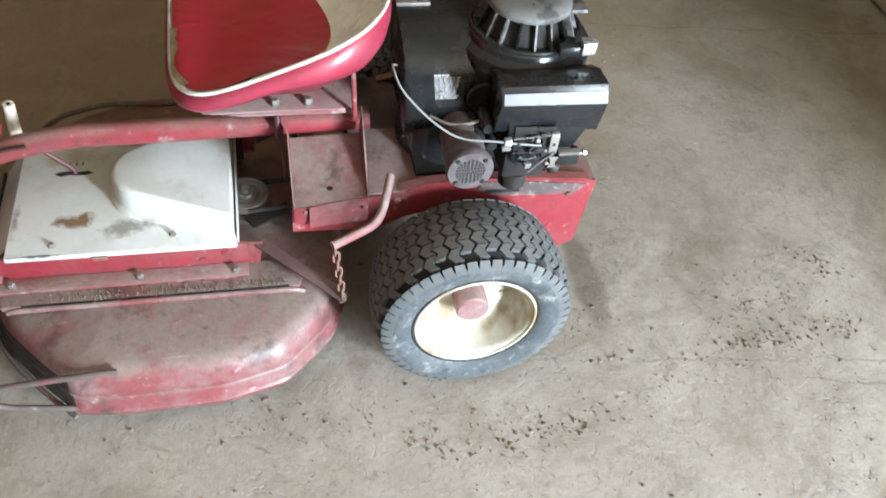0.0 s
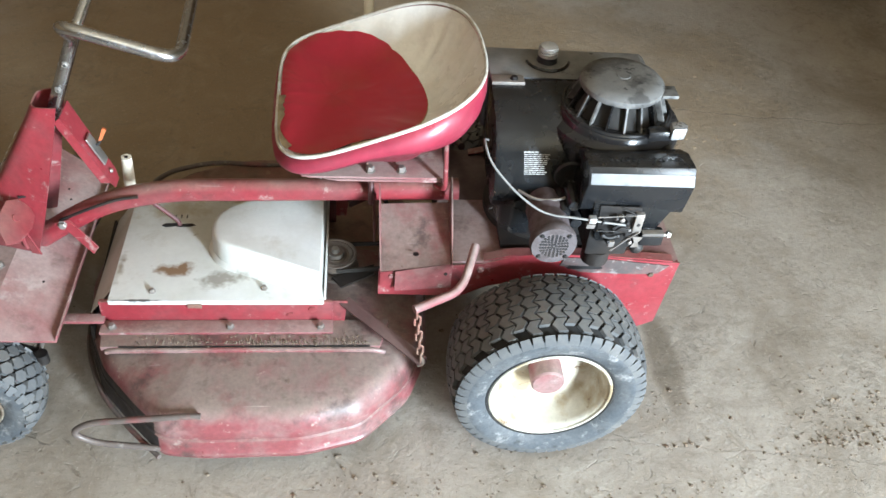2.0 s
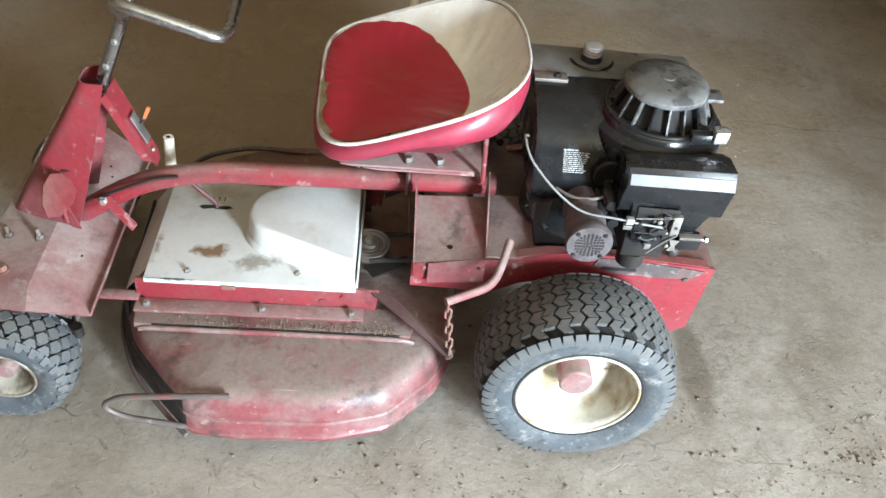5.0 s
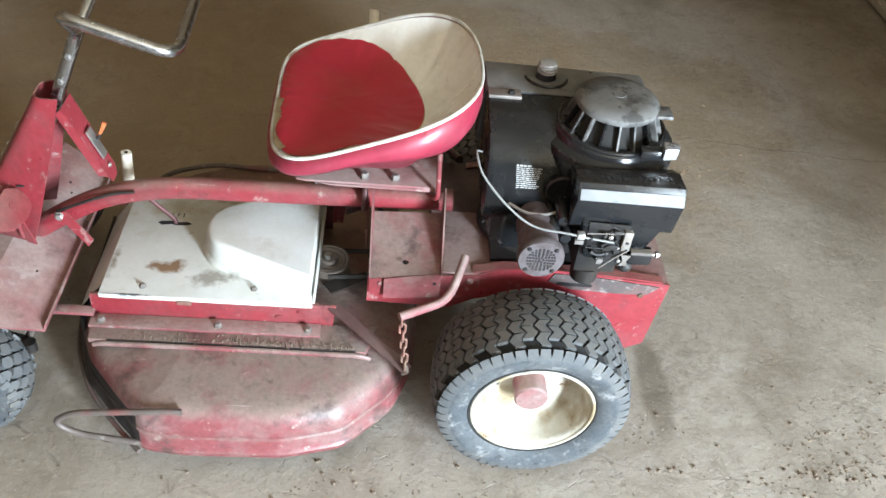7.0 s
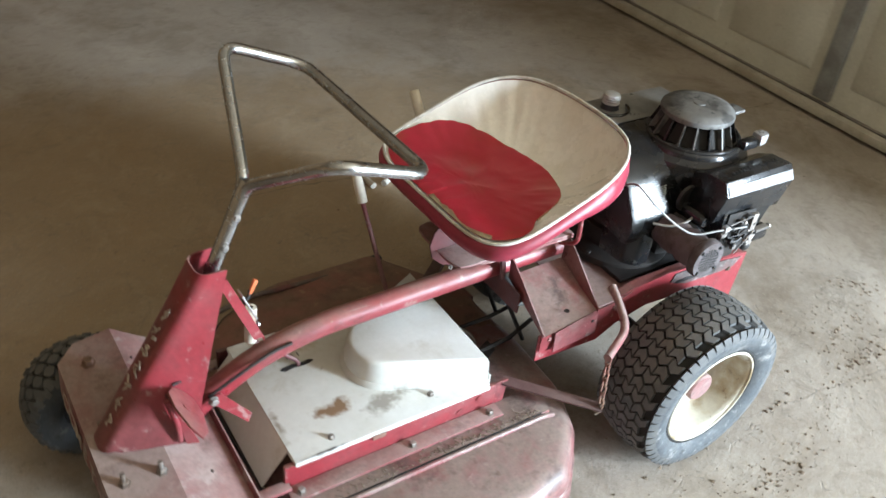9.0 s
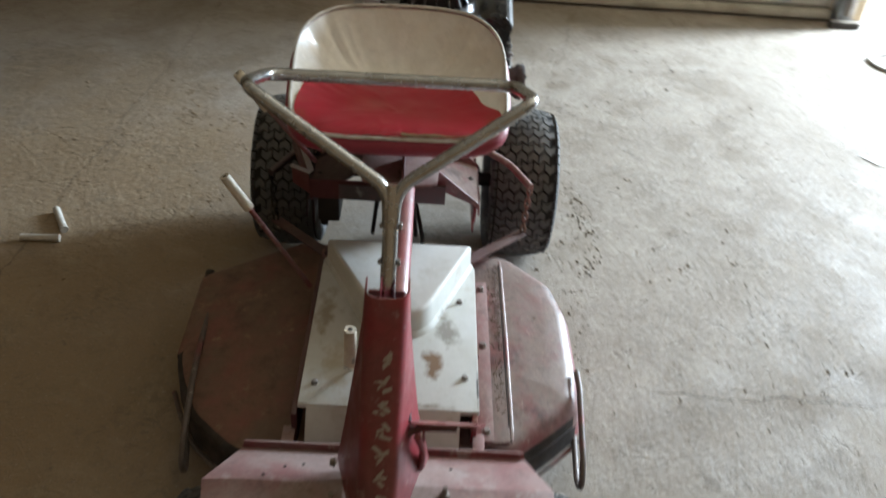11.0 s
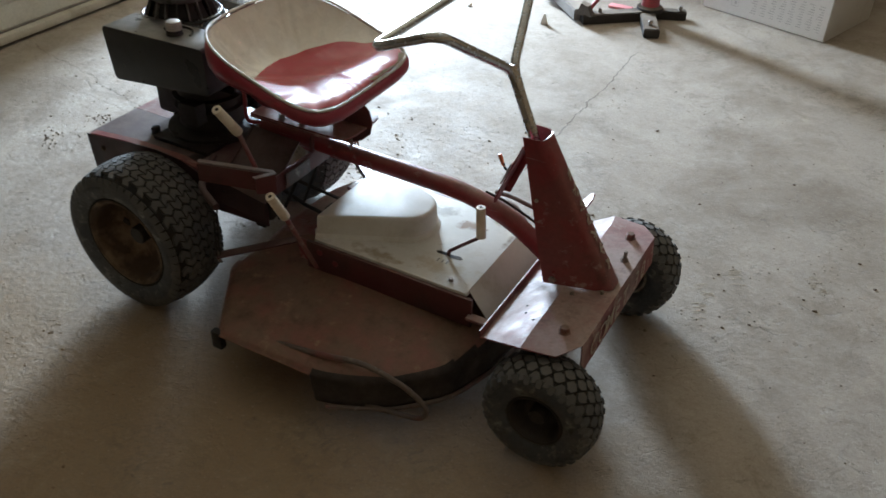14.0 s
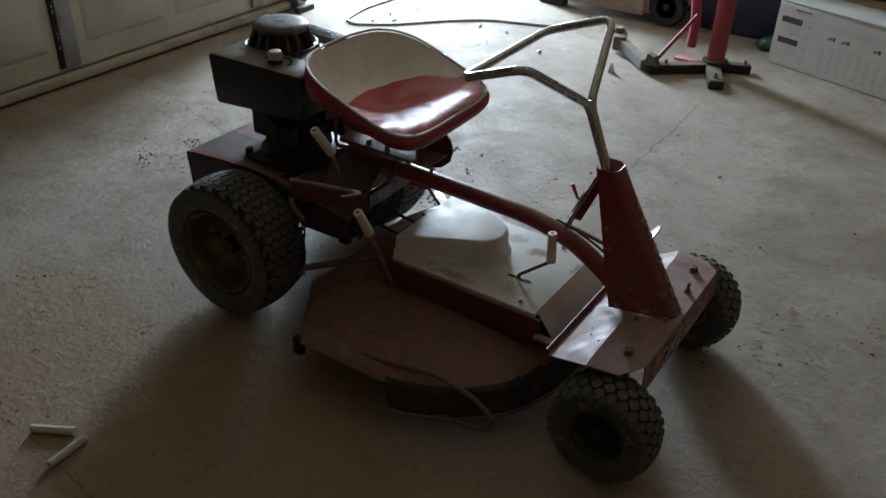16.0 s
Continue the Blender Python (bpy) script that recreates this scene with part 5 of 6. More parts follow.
def pulleys():
    for at, r in (((-0.413, -0.013, 0.209), 0.046),):
        profile = [(-0.022, 0.014), (-0.022, r * 1.08), (-0.018, r * 1.10), (-0.014, r * 1.08), (-0.008, r * 0.80), (-0.002, r * 0.6), (0.0, r * 0.6), (0.004, r * 0.85), (0.004, r), (0.008, r), (0.012, r * 0.86), (0.018, r), (0.022, r), (0.0225, r * 0.92), (0.020, r * 0.86), (0.0215, r * 0.78), (0.017, r * 0.66), (0.017, r * 0.52), (0.019, r * 0.48), (0.017, 0.018), (0.026, 0.016), (0.026, 0.008)]
        pulley = part("belt_pulley", lathe(profile, "Z", at, 36), DULL_STEEL, mower, "grey steel belt pulley")
        part("hub_nut", lathe([(0, 0.009), (0.01, 0.008)], "Z", (at[0], at[1], at[2] + 0.026), 6), STEEL, pulley)
        part("spindle", tube([(at[0], at[1], 0.17), (at[0], at[1], at[2])], 0.01), GREASE, pulley)
    sides = [(-0.410, -0.055, 0.217), (-0.30, -0.055, 0.228), (-0.17, -0.03, 0.262), (-0.17, 0.015, 0.262), (-0.30, 0.022, 0.228), (-0.410, 0.029, 0.217)]
    part("drive_belt", tube(sides, 0.005, sides=6), BELT, mower, "black drive belt")
    part("idler_bracket", sheet([[(-0.42, -0.06, 0.205), (-0.40, -0.09, 0.205), (-0.33, -0.05, 0.205), (-0.33, -0.02, 0.205)]], 0.004), GREASE, mower)


pulleys()


# ---- seat ----
SEAT = pose(-0.327, 0.010, 0.0, 0, 0, 1.5)
SX, SY = 0.188, 0.213


def seat_rim(q):
    """Rim radius and height by angle in the seat's own plan; q = 0 points to the back."""
    c, s = math.cos(q), math.sin(q)
    p = 5.0 if c < 0 else 2.6
    r = (abs(c / SX) ** p + abs(s / SY) ** p) ** (-1 / p)
    x = c * r
    t = min(max((x + 0.19) / 0.35, 0.0), 1.0)
    return r, 0.612 + 0.108 * (0.55 * t + 0.45 * smooth(t))


def seat_bowl(x, y):
    d = math.hypot(x, y)
    r, z = seat_rim(math.atan2(y, x))
    s = d / r
    back = smooth((x + 0.02) / 0.15)
    base = 0.597 - 0.085 * min(max(x, -0.19), 0.10)
    return base + (z - base) * s ** (2.75 + 0.45 * back)


def seat():
    # carrier plate, bracket and springs
    plate = [(-0.20, -0.080), (-0.20, 0.080)]
    for k in range(9):
        q = radians(90) + radians(180) * k / 8
        plate.append((-0.455 + 0.030 * math.copysign(abs(math.cos(q)) ** 0.6, math.cos(q)), 0.078 * math.copysign(abs(math.sin(q)) ** 0.6, math.sin(q))))
    carrier = part("seat_carrier", prism(plate, 0.488, 0.493, "Z", 0.001), RED_DUSTY, mower, "dusty red seat carrier plate")
    for side in (-1, 1):
        flange = [(-0.43, 0.4875), (-0.20, 0.4875), (-0.20, 0.482), (-0.40, 0.483)]
        part("carrier_flange", prism(flange, side * 0.077, side * 0.080, "Y"), RED_DUSTY, carrier)
        for x in (-0.343, -0.283):
            bolt("carrier_bolt", (x, side * 0.060, 0.493), 0.008, 0.012, carrier)
        part("seat_wire", tube([(-0.205, side * 0.095, 0.585), (-0.20, side * 0.095, 0.475), (-0.215, side * 0.06, 0.462)], 0.0048, 0.02), RED, carrier, "red bent seat wire")
    hook = [(-0.385, 0.556), (-0.470, 0.556), (-0.492, 0.535), (-0.500, 0.505), (-0.492, 0.474), (-0.468, 0.452), (-0.43, 0.44), (-0.385, 0.44)]
    part("seat_bracket", prism(hook, -0.010, -0.005, "Y", 0.001), DARK_RED, carrier, "dark red rounded seat bracket")
    n = 144
    angles = [2 * math.pi * k / n for k in range(n)]
    # side band of crimson vinyl, from the rim down and under
    bm, rings = bmesh.new(), []
    for grow, drop in ((-0.003, 0.001), (0.004, 0.004), (0.009, 0.014), (0.008, 0.025), (0.0, 0.034), (-0.03, 0.039), (-0.09, 0.041)):
        ring = []
        for q in angles:
            r, z = seat_rim(q)
            back = smooth((math.cos(q) + 0.2) / 1.0)
            low = z - drop * (1.0 + 1.25 * back)
            if grow < -0.05:
                low = min(low, 0.556)
            ring.append(bm.verts.new((math.cos(q) * (r + grow - back * drop * 0.35), math.sin(q) * (r + grow), low)))
        rings.append(ring)
    for a, b in zip(rings, rings[1:]):
        for k in range(n):
            bm.faces.new((a[k], a[(k + 1) % n], b[(k + 1) % n], b[k]))
    bm.faces.new(rings[-1])
    bm.transform(SEAT)
    shell = part("seat", bm, VINYL_PINK, mower, "bucket seat in crimson and cream vinyl, torn at the front", sharp=60)
    # cream inner shell with gathered folds at the back corners
    bm, grid = bmesh.new(), []
    for i in range(1, 19):
        s, ring = i / 18, []
        for q in angles:
            r, _ = seat_rim(q)
            x, y = math.cos(q) * r * s * 0.988, math.sin(q) * r * s * 0.988
            corner = math.exp(-((abs(math.sin(q)) - 0.75) / 0.16) ** 2) * (1 if math.cos(q) > 0 else 0)
            fold = 0.0075 * math.sin(q * 34 + 1.3 * math.sin(q * 9)) * corner * smooth((s - 0.55) / 0.35)
            fold += 0.008 * noise.noise(Vector((q * 4, s * 2.2, 7))) * smooth((s - 0.45) / 0.3)
            fold *= 1 - smooth((s - 0.90) / 0.09)
            ring.append(bm.verts.new((x, y, seat_bowl(x, y) + fold + 0.001)))
        grid.append(ring)
    mid = bm.verts.new((0, 0, seat_bowl(0.0001, 0) + 0.001))
    for k in range(n):
        bm.faces.new((mid, grid[0][k], grid[0][(k + 1) % n]))
    for a, b in zip(grid, grid[1:]):
        for k in range(n):
            bm.faces.new((a[k], a[(k + 1) % n], b[(k + 1) % n], b[k]))
    bm.transform(SEAT)
    part("backrest", bm, VINYL_CREAM, shell, "cream vinyl back with gathered folds", sharp=80)
    # red cushion: an oval at the back, reaching the rim at the front
    cx, ax, round_ = -0.085, 0.177, 2.0
    edge = []
    for q in angles:
        d, ok = 0.0, 0.0
        while d < 0.4:
            x, y = cx + math.cos(q) * d, math.sin(q) * d
            r, _ = seat_rim(math.atan2(y, x))
            wide = 0.198 if y > 0 else 0.166
            if math.hypot(x, y) > r * 0.972 or (x > cx and ((x - cx) / ax) ** round_ + (abs(y) / wide) ** round_ > 1):
                break
            ok = d
            d += 0.002
        edge.append(ok)
    for _ in range(9):
        edge = [(edge[k - 1] + 2 * edge[k] + edge[(k + 1) % n]) / 4 for k in range(n)]
    bm, grid = bmesh.new(), []
    for i in range(1, 17):
        s, ring = i / 16, []
        for k, q in enumerate(angles):
            x, y = cx + math.cos(q) * edge[k] * s, math.sin(q) * edge[k] * s
            pucker = 0.0012 * math.sin(q * 29 + 2 * math.sin(q * 5)) * smooth((s - 0.6) / 0.3) * (0.25 + 0.75 * max(math.sin(q), 0.0)) + 0.0022 * noise.noise(Vector((x * 18, y * 18, 3))) + 0.0016 * (1 - abs(noise.noise(Vector((x * 11 + y * 4, y * 26, 9))))) ** 6
            ring.append(bm.verts.new((x, y, seat_bowl(x, y) + 0.007 * (1 - s ** 9) + 0.0042 + pucker)))
        grid.append(ring)
    mid = bm.verts.new((cx, 0, seat_bowl(cx, 0) + 0.0112))
    for k in range(n):
        bm.faces.new((mid, grid[0][k], grid[0][(k + 1) % n]))
    for a, b in zip(grid, grid[1:]):
        for k in range(n):
            bm.faces.new((a[k], a[(k + 1) % n], b[(k + 1) % n], b[k]))
    bm.transform(SEAT)
    part("cushion", bm, VINYL_RED, shell, "glossy red vinyl cushion, creased", sharp=80)
    seam = [SEAT @ Vector((cx + math.cos(q) * edge[k], math.sin(q) * edge[k], seat_bowl(cx + math.cos(q) * edge[k], math.sin(q) * edge[k]) + 0.002)) for k, q in enumerate(angles) if cx + math.cos(q) * edge[k] > -0.06]
    seam.sort(key=lambda p: math.atan2(p.y - 0.012, p.x + 0.43))
    part("seam", tube(seam, 0.0016, sides=6), FOAM, shell, "frayed seam")
    rim = []
    for q in angles:
        r, z = seat_rim(q)
        rim.append(SEAT @ Vector((math.cos(q) * (r - 0.001), math.sin(q) * (r - 0.001), z + 0.002)))
    part("piping", tube(rim, 0.0034, closed=True, sides=8), PIPING, shell, "white piping round the rim")
    # torn strip with foam at the front edge
    bm, pairs = bmesh.new(), []
    for k in range(15):
        q = math.pi + radians(2 + 3.2 * k)
        r, z = seat_rim(q)
        row = []
        for inset in (0.003, 0.017 + 0.009 * math.sin(k * 0.5) * math.sin(k * 0.21)):
            x, y = math.cos(q) * (r - inset), math.sin(q) * (r - inset)
            row.append(bm.verts.new(SEAT @ Vector((x, y, seat_bowl(x, y) + 0.0085))))
        pairs.append(row)
    strip = [bm.faces.new((a[0], a[1], b[1], b[0])) for a, b in zip(pairs, pairs[1:])]
    bmesh.ops.solidify(bm, geom=strip, thickness=0.004)
    part("torn_foam", bm, FOAM, shell, "torn yellowed foam strip")
    part("hanging_thread", tube([SEAT @ Vector(p) for p in ((-0.172, 0.0, 0.62), (-0.184, 0.01, 0.60), (-0.18, -0.006, 0.58))], 0.002, 0.01, sides=6), PIPING, shell)


seat()


# ---- engine ----
def engine():
    crankcase = [(0.362, 0.118), (0.378, 0.118), (0.384, 0.108), (0.390, 0.086), (0.430, 0.082), (0.434, 0.092), (0.438, 0.092), (0.442, 0.082), (0.462, 0.082), (0.466, 0.094), (0.470, 0.094), (0.474, 0.082), (0.52, 0.088)]
    block = part("engine", lathe(crankcase, "Z", (0.012, -0.005, 0), 40), GREASE, mower, "black vertical-shaft engine, dusty and greasy")
    part("mounting_flange", box((-0.085, -0.132, 0.3585), (0.10, 0.13, 0.370), 0.004), GREASE, block)
    for k in range(6):
        q = math.pi * (k + 0.25) / 3
        bolt("sump_bolt", (0.012 + 0.111 * math.cos(q), -0.005 + 0.111 * math.sin(q), 0.378), 0.006, 0.007, block, material=GREASE)
    part("breather_box", box((-0.045, 0.070, 0.420), (0.015, 0.108, 0.478), 0.006), GREASE, block, "greasy breather box")
    # fuel tank on the right with its shelf and cap
    tank = part("fuel_tank", prism([(-0.125, 0.648), (-0.118, 0.656), (0.196, 0.650), (0.206, 0.642), (0.192, 0.516), (0.182, 0.510), (-0.12, 0.535), (-0.128, 0.545)], 0.028, 0.136, "Y", 0.006), TANK, block, "dusty grey-black fuel tank")
    part("filler_neck", lathe([(0, 0.021), (0.006, 0.019), (0.012, 0.019)], "Z", (0.0, 0.091, 0.655), 24), TANK, tank)
    ridge = []
    for k in range(15):
        q = radians(190) + radians(160) * k / 14
        ridge.append((0.0 + 0.042 * math.cos(q), 0.091 + 0.042 * math.sin(q), 0.656))
    part("cap_gutter", tube(ridge, 0.003, sides=6), BLACK, tank)
    knurl = [((0.0186 if k % 2 else 0.0168) * math.cos(math.pi * k / 20), 0.091 + (0.0186 if k % 2 else 0.0168) * math.sin(math.pi * k / 20)) for k in range(40)]
    cap = part("fuel_cap", prism(knurl, 0.664, 0.684, "Z"), ALLOY, tank, "ribbed silver fuel cap", sharp=15)
    part("cap_top", lathe([(0.684, 0.0172), (0.6865, 0.0165), (0.688, 0.012), (0.688, 0.0)], "Z", (0.0, 0.091, 0), 28), ALLOY, tank, "bright cap top")
    for z in (0.6665, 0.6725, 0.6785):
        part("cap_ring", lathe([(z, 0.0190), (z + 0.0022, 0.0196), (z + 0.0035, 0.0190)], "Z", (0.0, 0.091, 0), 28), ALLOY, tank)
    # blower housing: sloping black box with a round boss for the starter
    shroud = part("blower_housing", prism([(0.042, 0.500), (0.042, 0.648), (0.020, 0.652), (-0.035, 0.647), (-0.080, 0.634), (-0.106, 0.618), (-0.120, 0.600), (-0.150, 0.545), (-0.157, 0.520), (-0.145, 0.478)], -0.120, 0.150, "X", 0.018), BLACK, block, "black blower housing")
    boss = [(0.56, 0.120), (0.606, 0.126), (0.618, 0.126), (0.626, 0.122), (0.630, 0.114), (0.633, 0.107), (0.640, 0.1045), (0.6455, 0.101), (0.648, 0.096), (0.648, 0.080)]
    part("starter_boss", lathe(boss, "Z", (0.108, -0.05, 0.0), 64), BLACK_GLOSS, shroud, "glossy black round boss")
    part("housing_skirt", prism([(-0.100, -0.06), (-0.096, -0.128), (-0.075, -0.150), (-0.040, -0.152), (-0.040, -0.06)], 0.415, 0.53, "Z", 0.006), BLACK, shroud)
    part("shelf_edge", box((-0.118, 0.004, 0.650), (-0.055, 0.030, 0.6575), 0.002), DULL_STEEL, shroud, "bare aluminium edge")
    bolt("shelf_bolt", (-0.075, 0.016, 0.6575), 0.006, 0.006, shroud, material=GREASE)
    # starter: ribbed cage under a scuffed cap, mesh behind
    c = Vector((0.110, -0.05, 0))
    part("starter_screen", lathe([(0.640, 0.086), (0.692, 0.062), (0.692, 0.02)], "Z", c, 40), GROOVE, shroud, "dark debris screen")
    for k in range(18):
        q = 2 * math.pi * (k + 0.3) / 18
        d, s = Vector((math.cos(q), math.sin(q), 0)), Vector((-math.sin(q), math.cos(q), 0)) * 0.0017
        a, b = c + d * 0.095 + Vector((0, 0, 0.644)), c + d * 0.072 + Vector((0, 0, 0.700))
        a2, b2 = c + d * 0.080 + Vector((0, 0, 0.644)), c + d * 0.060 + Vector((0, 0, 0.700))
        bm = bmesh.new()
        lo = [bm.verts.new(p - s) for p in (a, b, b2, a2)]
        hi = [bm.verts.new(p + s) for p in (a, b, b2, a2)]
        bm.faces.new(lo), bm.faces.new(hi[::-1])
        for i in range(4):
            bm.faces.new((lo[i], lo[(i + 1) % 4], hi[(i + 1) % 4], hi[i]))
        part("starter_rib", bm, WORN_GREY if k % 3 else BLACK, shroud)
    lid = part("starter_cap", lathe([(0.690, 0.0755), (0.694, 0.0775), (0.701, 0.0765), (0.707, 0.070), (0.710, 0.055), (0.711, 0.03), (0.7115, 0.0)], "Z", c, 48), WORN_GREY, shroud, "scuffed grey starter cap")
    part("cap_ring", lathe([(0.711, 0.013), (0.7125, 0.012), (0.7127, 0.002)], "Z", c, 20), WORN_GREY, shroud)
    part("base_ring", tube([(c.x + 0.099 * math.cos(2 * math.pi * k / 40), c.y + 0.099 * math.sin(2 * math.pi * k / 40), 0.647) for k in range(40)], 0.0042, closed=True, sides=8), BLACK_GLOSS, shroud)
    grip = part("starter_handle", box((0.140, -0.166, 0.650), (0.186, -0.144, 0.670), 0.006), BLACK_GLOSS, shroud, "black pull handle")
    part("handle_tape", prism([(0.178, -0.172), (0.204, -0.168), (0.209, -0.158), (0.205, -0.145), (0.180, -0.145)], 0.656, 0.680, "Z", 0.004), TAPE, shroud, "crumpled silver tape")
    part("stop_tab", box((0.175, -0.095, 0.692), (0.205, -0.06, 0.699), 0.002), WORN_GREY, shroud)
    # printed label: white bars on the sloping face
    face = Matrix.Translation((0, -0.1345, 0.5735)) @ Euler((radians(62.7), 0, 0)).to_matrix().to_4x4()
    random.seed(3)
    for row in range(12):
        x, yy = -0.0665 + 0.0002 * row, 0.0195 - row * 0.0036
        while x < (-0.045 if row == 0 else -0.022 - 0.0006 * row):
            wide = random.uniform(0.003, 0.009)
            bm = box((x, yy, 0.0005), (x + wide, yy + (0.0030 if row == 0 else 0.0016), 0.0008))
            bm.transform(face)
            part("label_bar", bm, WHITE_INK, shroud)
            x += wide + 0.0015
    # air cleaner: wedge box with a glossy bevelled shoulder
    prof = [(-0.150, 0.545), (-0.150, 0.622), (-0.185, 0.637), (-0.228, 0.640), (-0.243, 0.613), (-0.226, 0.545), (-0.20, 0.52)]
    prof2 = [(-0.150, 0.545), (-0.150, 0.624), (-0.185, 0.641), (-0.234, 0.645), (-0.250, 0.616), (-0.234, 0.545), (-0.20, 0.52)]
    cleaner = part("air_cleaner", prism(prof, 0.026, 0.212, "X", 0.002, top=prof2), BLACK_GLOSS, block, "black wedge-shaped air cleaner")
    # reflection on the glossy black bevel, drawn as a grey strip
    part("shoulder_strip", sheet([[(0.030, -0.2355, 0.6315), (0.209, -0.2420, 0.6355), (0.210, -0.2520, 0.6165), (0.030, -0.2445, 0.6145)]], 0.002), SHOULDER_SHEEN, cleaner, "grey strip painting the reflection on the black bevel")
    part("cleaner_base", prism([(0.045, 0.60), (0.205, 0.60), (0.196, 0.555), (0.160, 0.475), (0.065, 0.475), (0.05, 0.54)], -0.234, -0.12, "Y", 0.004), BLACK, cleaner)
    # raised print on the cleaner's top: unreadable bars
    for k in range(14):
        part("embossed_bar", box((0.065 + k * 0.0095, -0.212, 0.6415 + k * 0.0002), (0.070 + k * 0.0095, -0.205, 0.6428 + k * 0.0002), 0.0002), BLACK, cleaner)
    part("intake_recess", lathe([(0, 0.030), (-0.006, 0.028), (-0.004, 0.022), (0.004, 0.0)], "Y", (0.018, -0.156, 0.566), 24), GREASE, cleaner, "dark oily recess")
    # carburettor and linkage
    carb = part("carburettor", box((0.055, -0.225, 0.430), (0.135, -0.135, 0.515), 0.008), GREASE, block, "black carburettor with bright linkage")
    part("carb_bowl", lathe([(0.395, 0.016), (0.40, 0.026), (0.432, 0.027)], "Z", (0.085, -0.20, 0), 24), GREASE, carb)
    part("linkage_plate", sheet([[(0.060, -0.236, 0.562), (0.134, -0.240, 0.562), (0.142, -0.240, 0.490), (0.122, -0.238, 0.458), (0.088, -0.234, 0.470), (0.064, -0.234, 0.505)]], 0.002), GREASE, carb, "greasy governor plate")
    part("linkage_bracket", box((0.124, -0.250, 0.508), (0.140, -0.240, 0.552), 0.002), DULL_STEEL, carb, "grey upright linkage bracket")
    part("bracket_hole", lathe([(-0.2495, 0.0035), (-0.2506, 0.0035)], "Y", (0.132, 0, 0.528), 10), GREASE, carb)
    part("solenoid", box((0.142, -0.252, 0.478), (0.186, -0.228, 0.508), 0.006), BLACK_GLOSS, carb, "black box solenoid")
    # highlight on the solenoid's top edge, drawn as a grey strip
    part("solenoid_glint", box((0.144, -0.2535, 0.503), (0.184, -0.240, 0.5095), 0.0015), HOIST_GREY, carb, "grey strip painting the solenoid's shiny top")
    part("idle_screw", tube([(0.186, -0.243, 0.499), (0.193, -0.243, 0.500)], 0.0035, sides=8), STEEL, carb)
    bolt("screw_head", (0.193, -0.243, 0.500), 0.0055, 0.007, carb, "X", STEEL)
    part("primer", lathe([(-0.222, 0.013), (-0.240, 0.0125), (-0.244, 0.009), (-0.246, 0.006)], "Y", (0.146, 0, 0.462), 16), GREASE, carb)
    part("spring_tab", sheet([[(0.128, -0.250, 0.500), (0.146, -0.252, 0.500), (0.140, -0.252, 0.488), (0.143, -0.252, 0.476), (0.128, -0.250, 0.474), (0.133, -0.251, 0.486)]], 0.0015), DULL_STEEL, carb, "grey bent tab")
    for k, (pts, r) in enumerate(((((0.092, -0.252, 0.467), (0.113, -0.254, 0.494), (0.136, -0.253, 0.513)), 0.0017), (((0.056, -0.249, 0.544), (0.124, -0.249, 0.549)), 0.0011), (((0.100, -0.247, 0.562), (0.133, -0.247, 0.546)), 0.0010),
                                  (((0.072, -0.250, 0.502), (0.085, -0.252, 0.498), (0.099, -0.250, 0.503)), 0.0034), (((0.093, -0.250, 0.515), (0.100, -0.253, 0.524), (0.118, -0.252, 0.520)), 0.0016), (((0.060, -0.248, 0.512), (0.098, -0.250, 0.512)), 0.0013))):
        part("linkage_rod", tube(pts, r, 0.012, sides=8), HOIST_GREY if k < 2 else GREASE, carb)
    part("bellcrank", prism([(0.086, 0.520), (0.098, 0.530), (0.116, 0.522), (0.122, 0.506), (0.108, 0.510), (0.094, 0.502)], -0.250, -0.247, "Y", 0.0006), GREASE, carb, "greasy bell crank")
    for k, (x, z, r) in enumerate(((0.100, 0.540, 0.0048), (0.089, 0.542, 0.0040), (0.099, 0.501, 0.0052), (0.125, 0.486, 0.0040), (0.110, 0.532, 0.0030), (0.072, 0.502, 0.0046), (0.118, 0.516, 0.0030), (0.084, 0.488, 0.0036), (0.066, 0.532, 0.0040))):
        part("small_fitting", lathe([(-0.238, r), (-0.2505 - r * 0.4, r), (-0.2515 - r * 0.5, r * 0.5)], "Y", (x, 0, z), 8), DULL_STEEL if k % 3 == 0 else GREASE, carb)
    for k, (x, z, w, h) in enumerate(((0.038, 0.518, 0.016, 0.009), (0.086, 0.474, 0.012, 0.012), (0.104, 0.545, 0.014, 0.008), (0.112, 0.497, 0.012, 0.012))):
        part("linkage_tab", box((x, -0.250, z), (x + w, -0.242, z + h), 0.0015), HOIST_GREY if k < 2 else GREASE, carb)
    for x, z in ((0.005, 0.52), (0.03, 0.50), (0.02, 0.54)):
        part("intake_elbow", lathe([(-0.215, 0.010), (-0.205, 0.014), (-0.15, 0.014)], "Y", (x, 0, z), 16), BLACK_GLOSS, carb)
    # muffler facing the mower's left
    prof = [(-0.14, 0.031), (-0.172, 0.034), (-0.176, 0.036), (-0.200, 0.0355), (-0.206, 0.033), (-0.213, 0.034), (-0.218, 0.037), (-0.242, 0.036), (-0.249, 0.0345), (-0.256, 0.036), (-0.260, 0.041), (-0.272, 0.0415), (-0.277, 0.0395), (-0.2775, 0.028), (-0.2765, 0.012)]
    muffler = part("muffler", lathe(prof, "Y", (-0.022, 0, 0.502), 40), MUFFLER, block, "rusty grey cylindrical muffler")
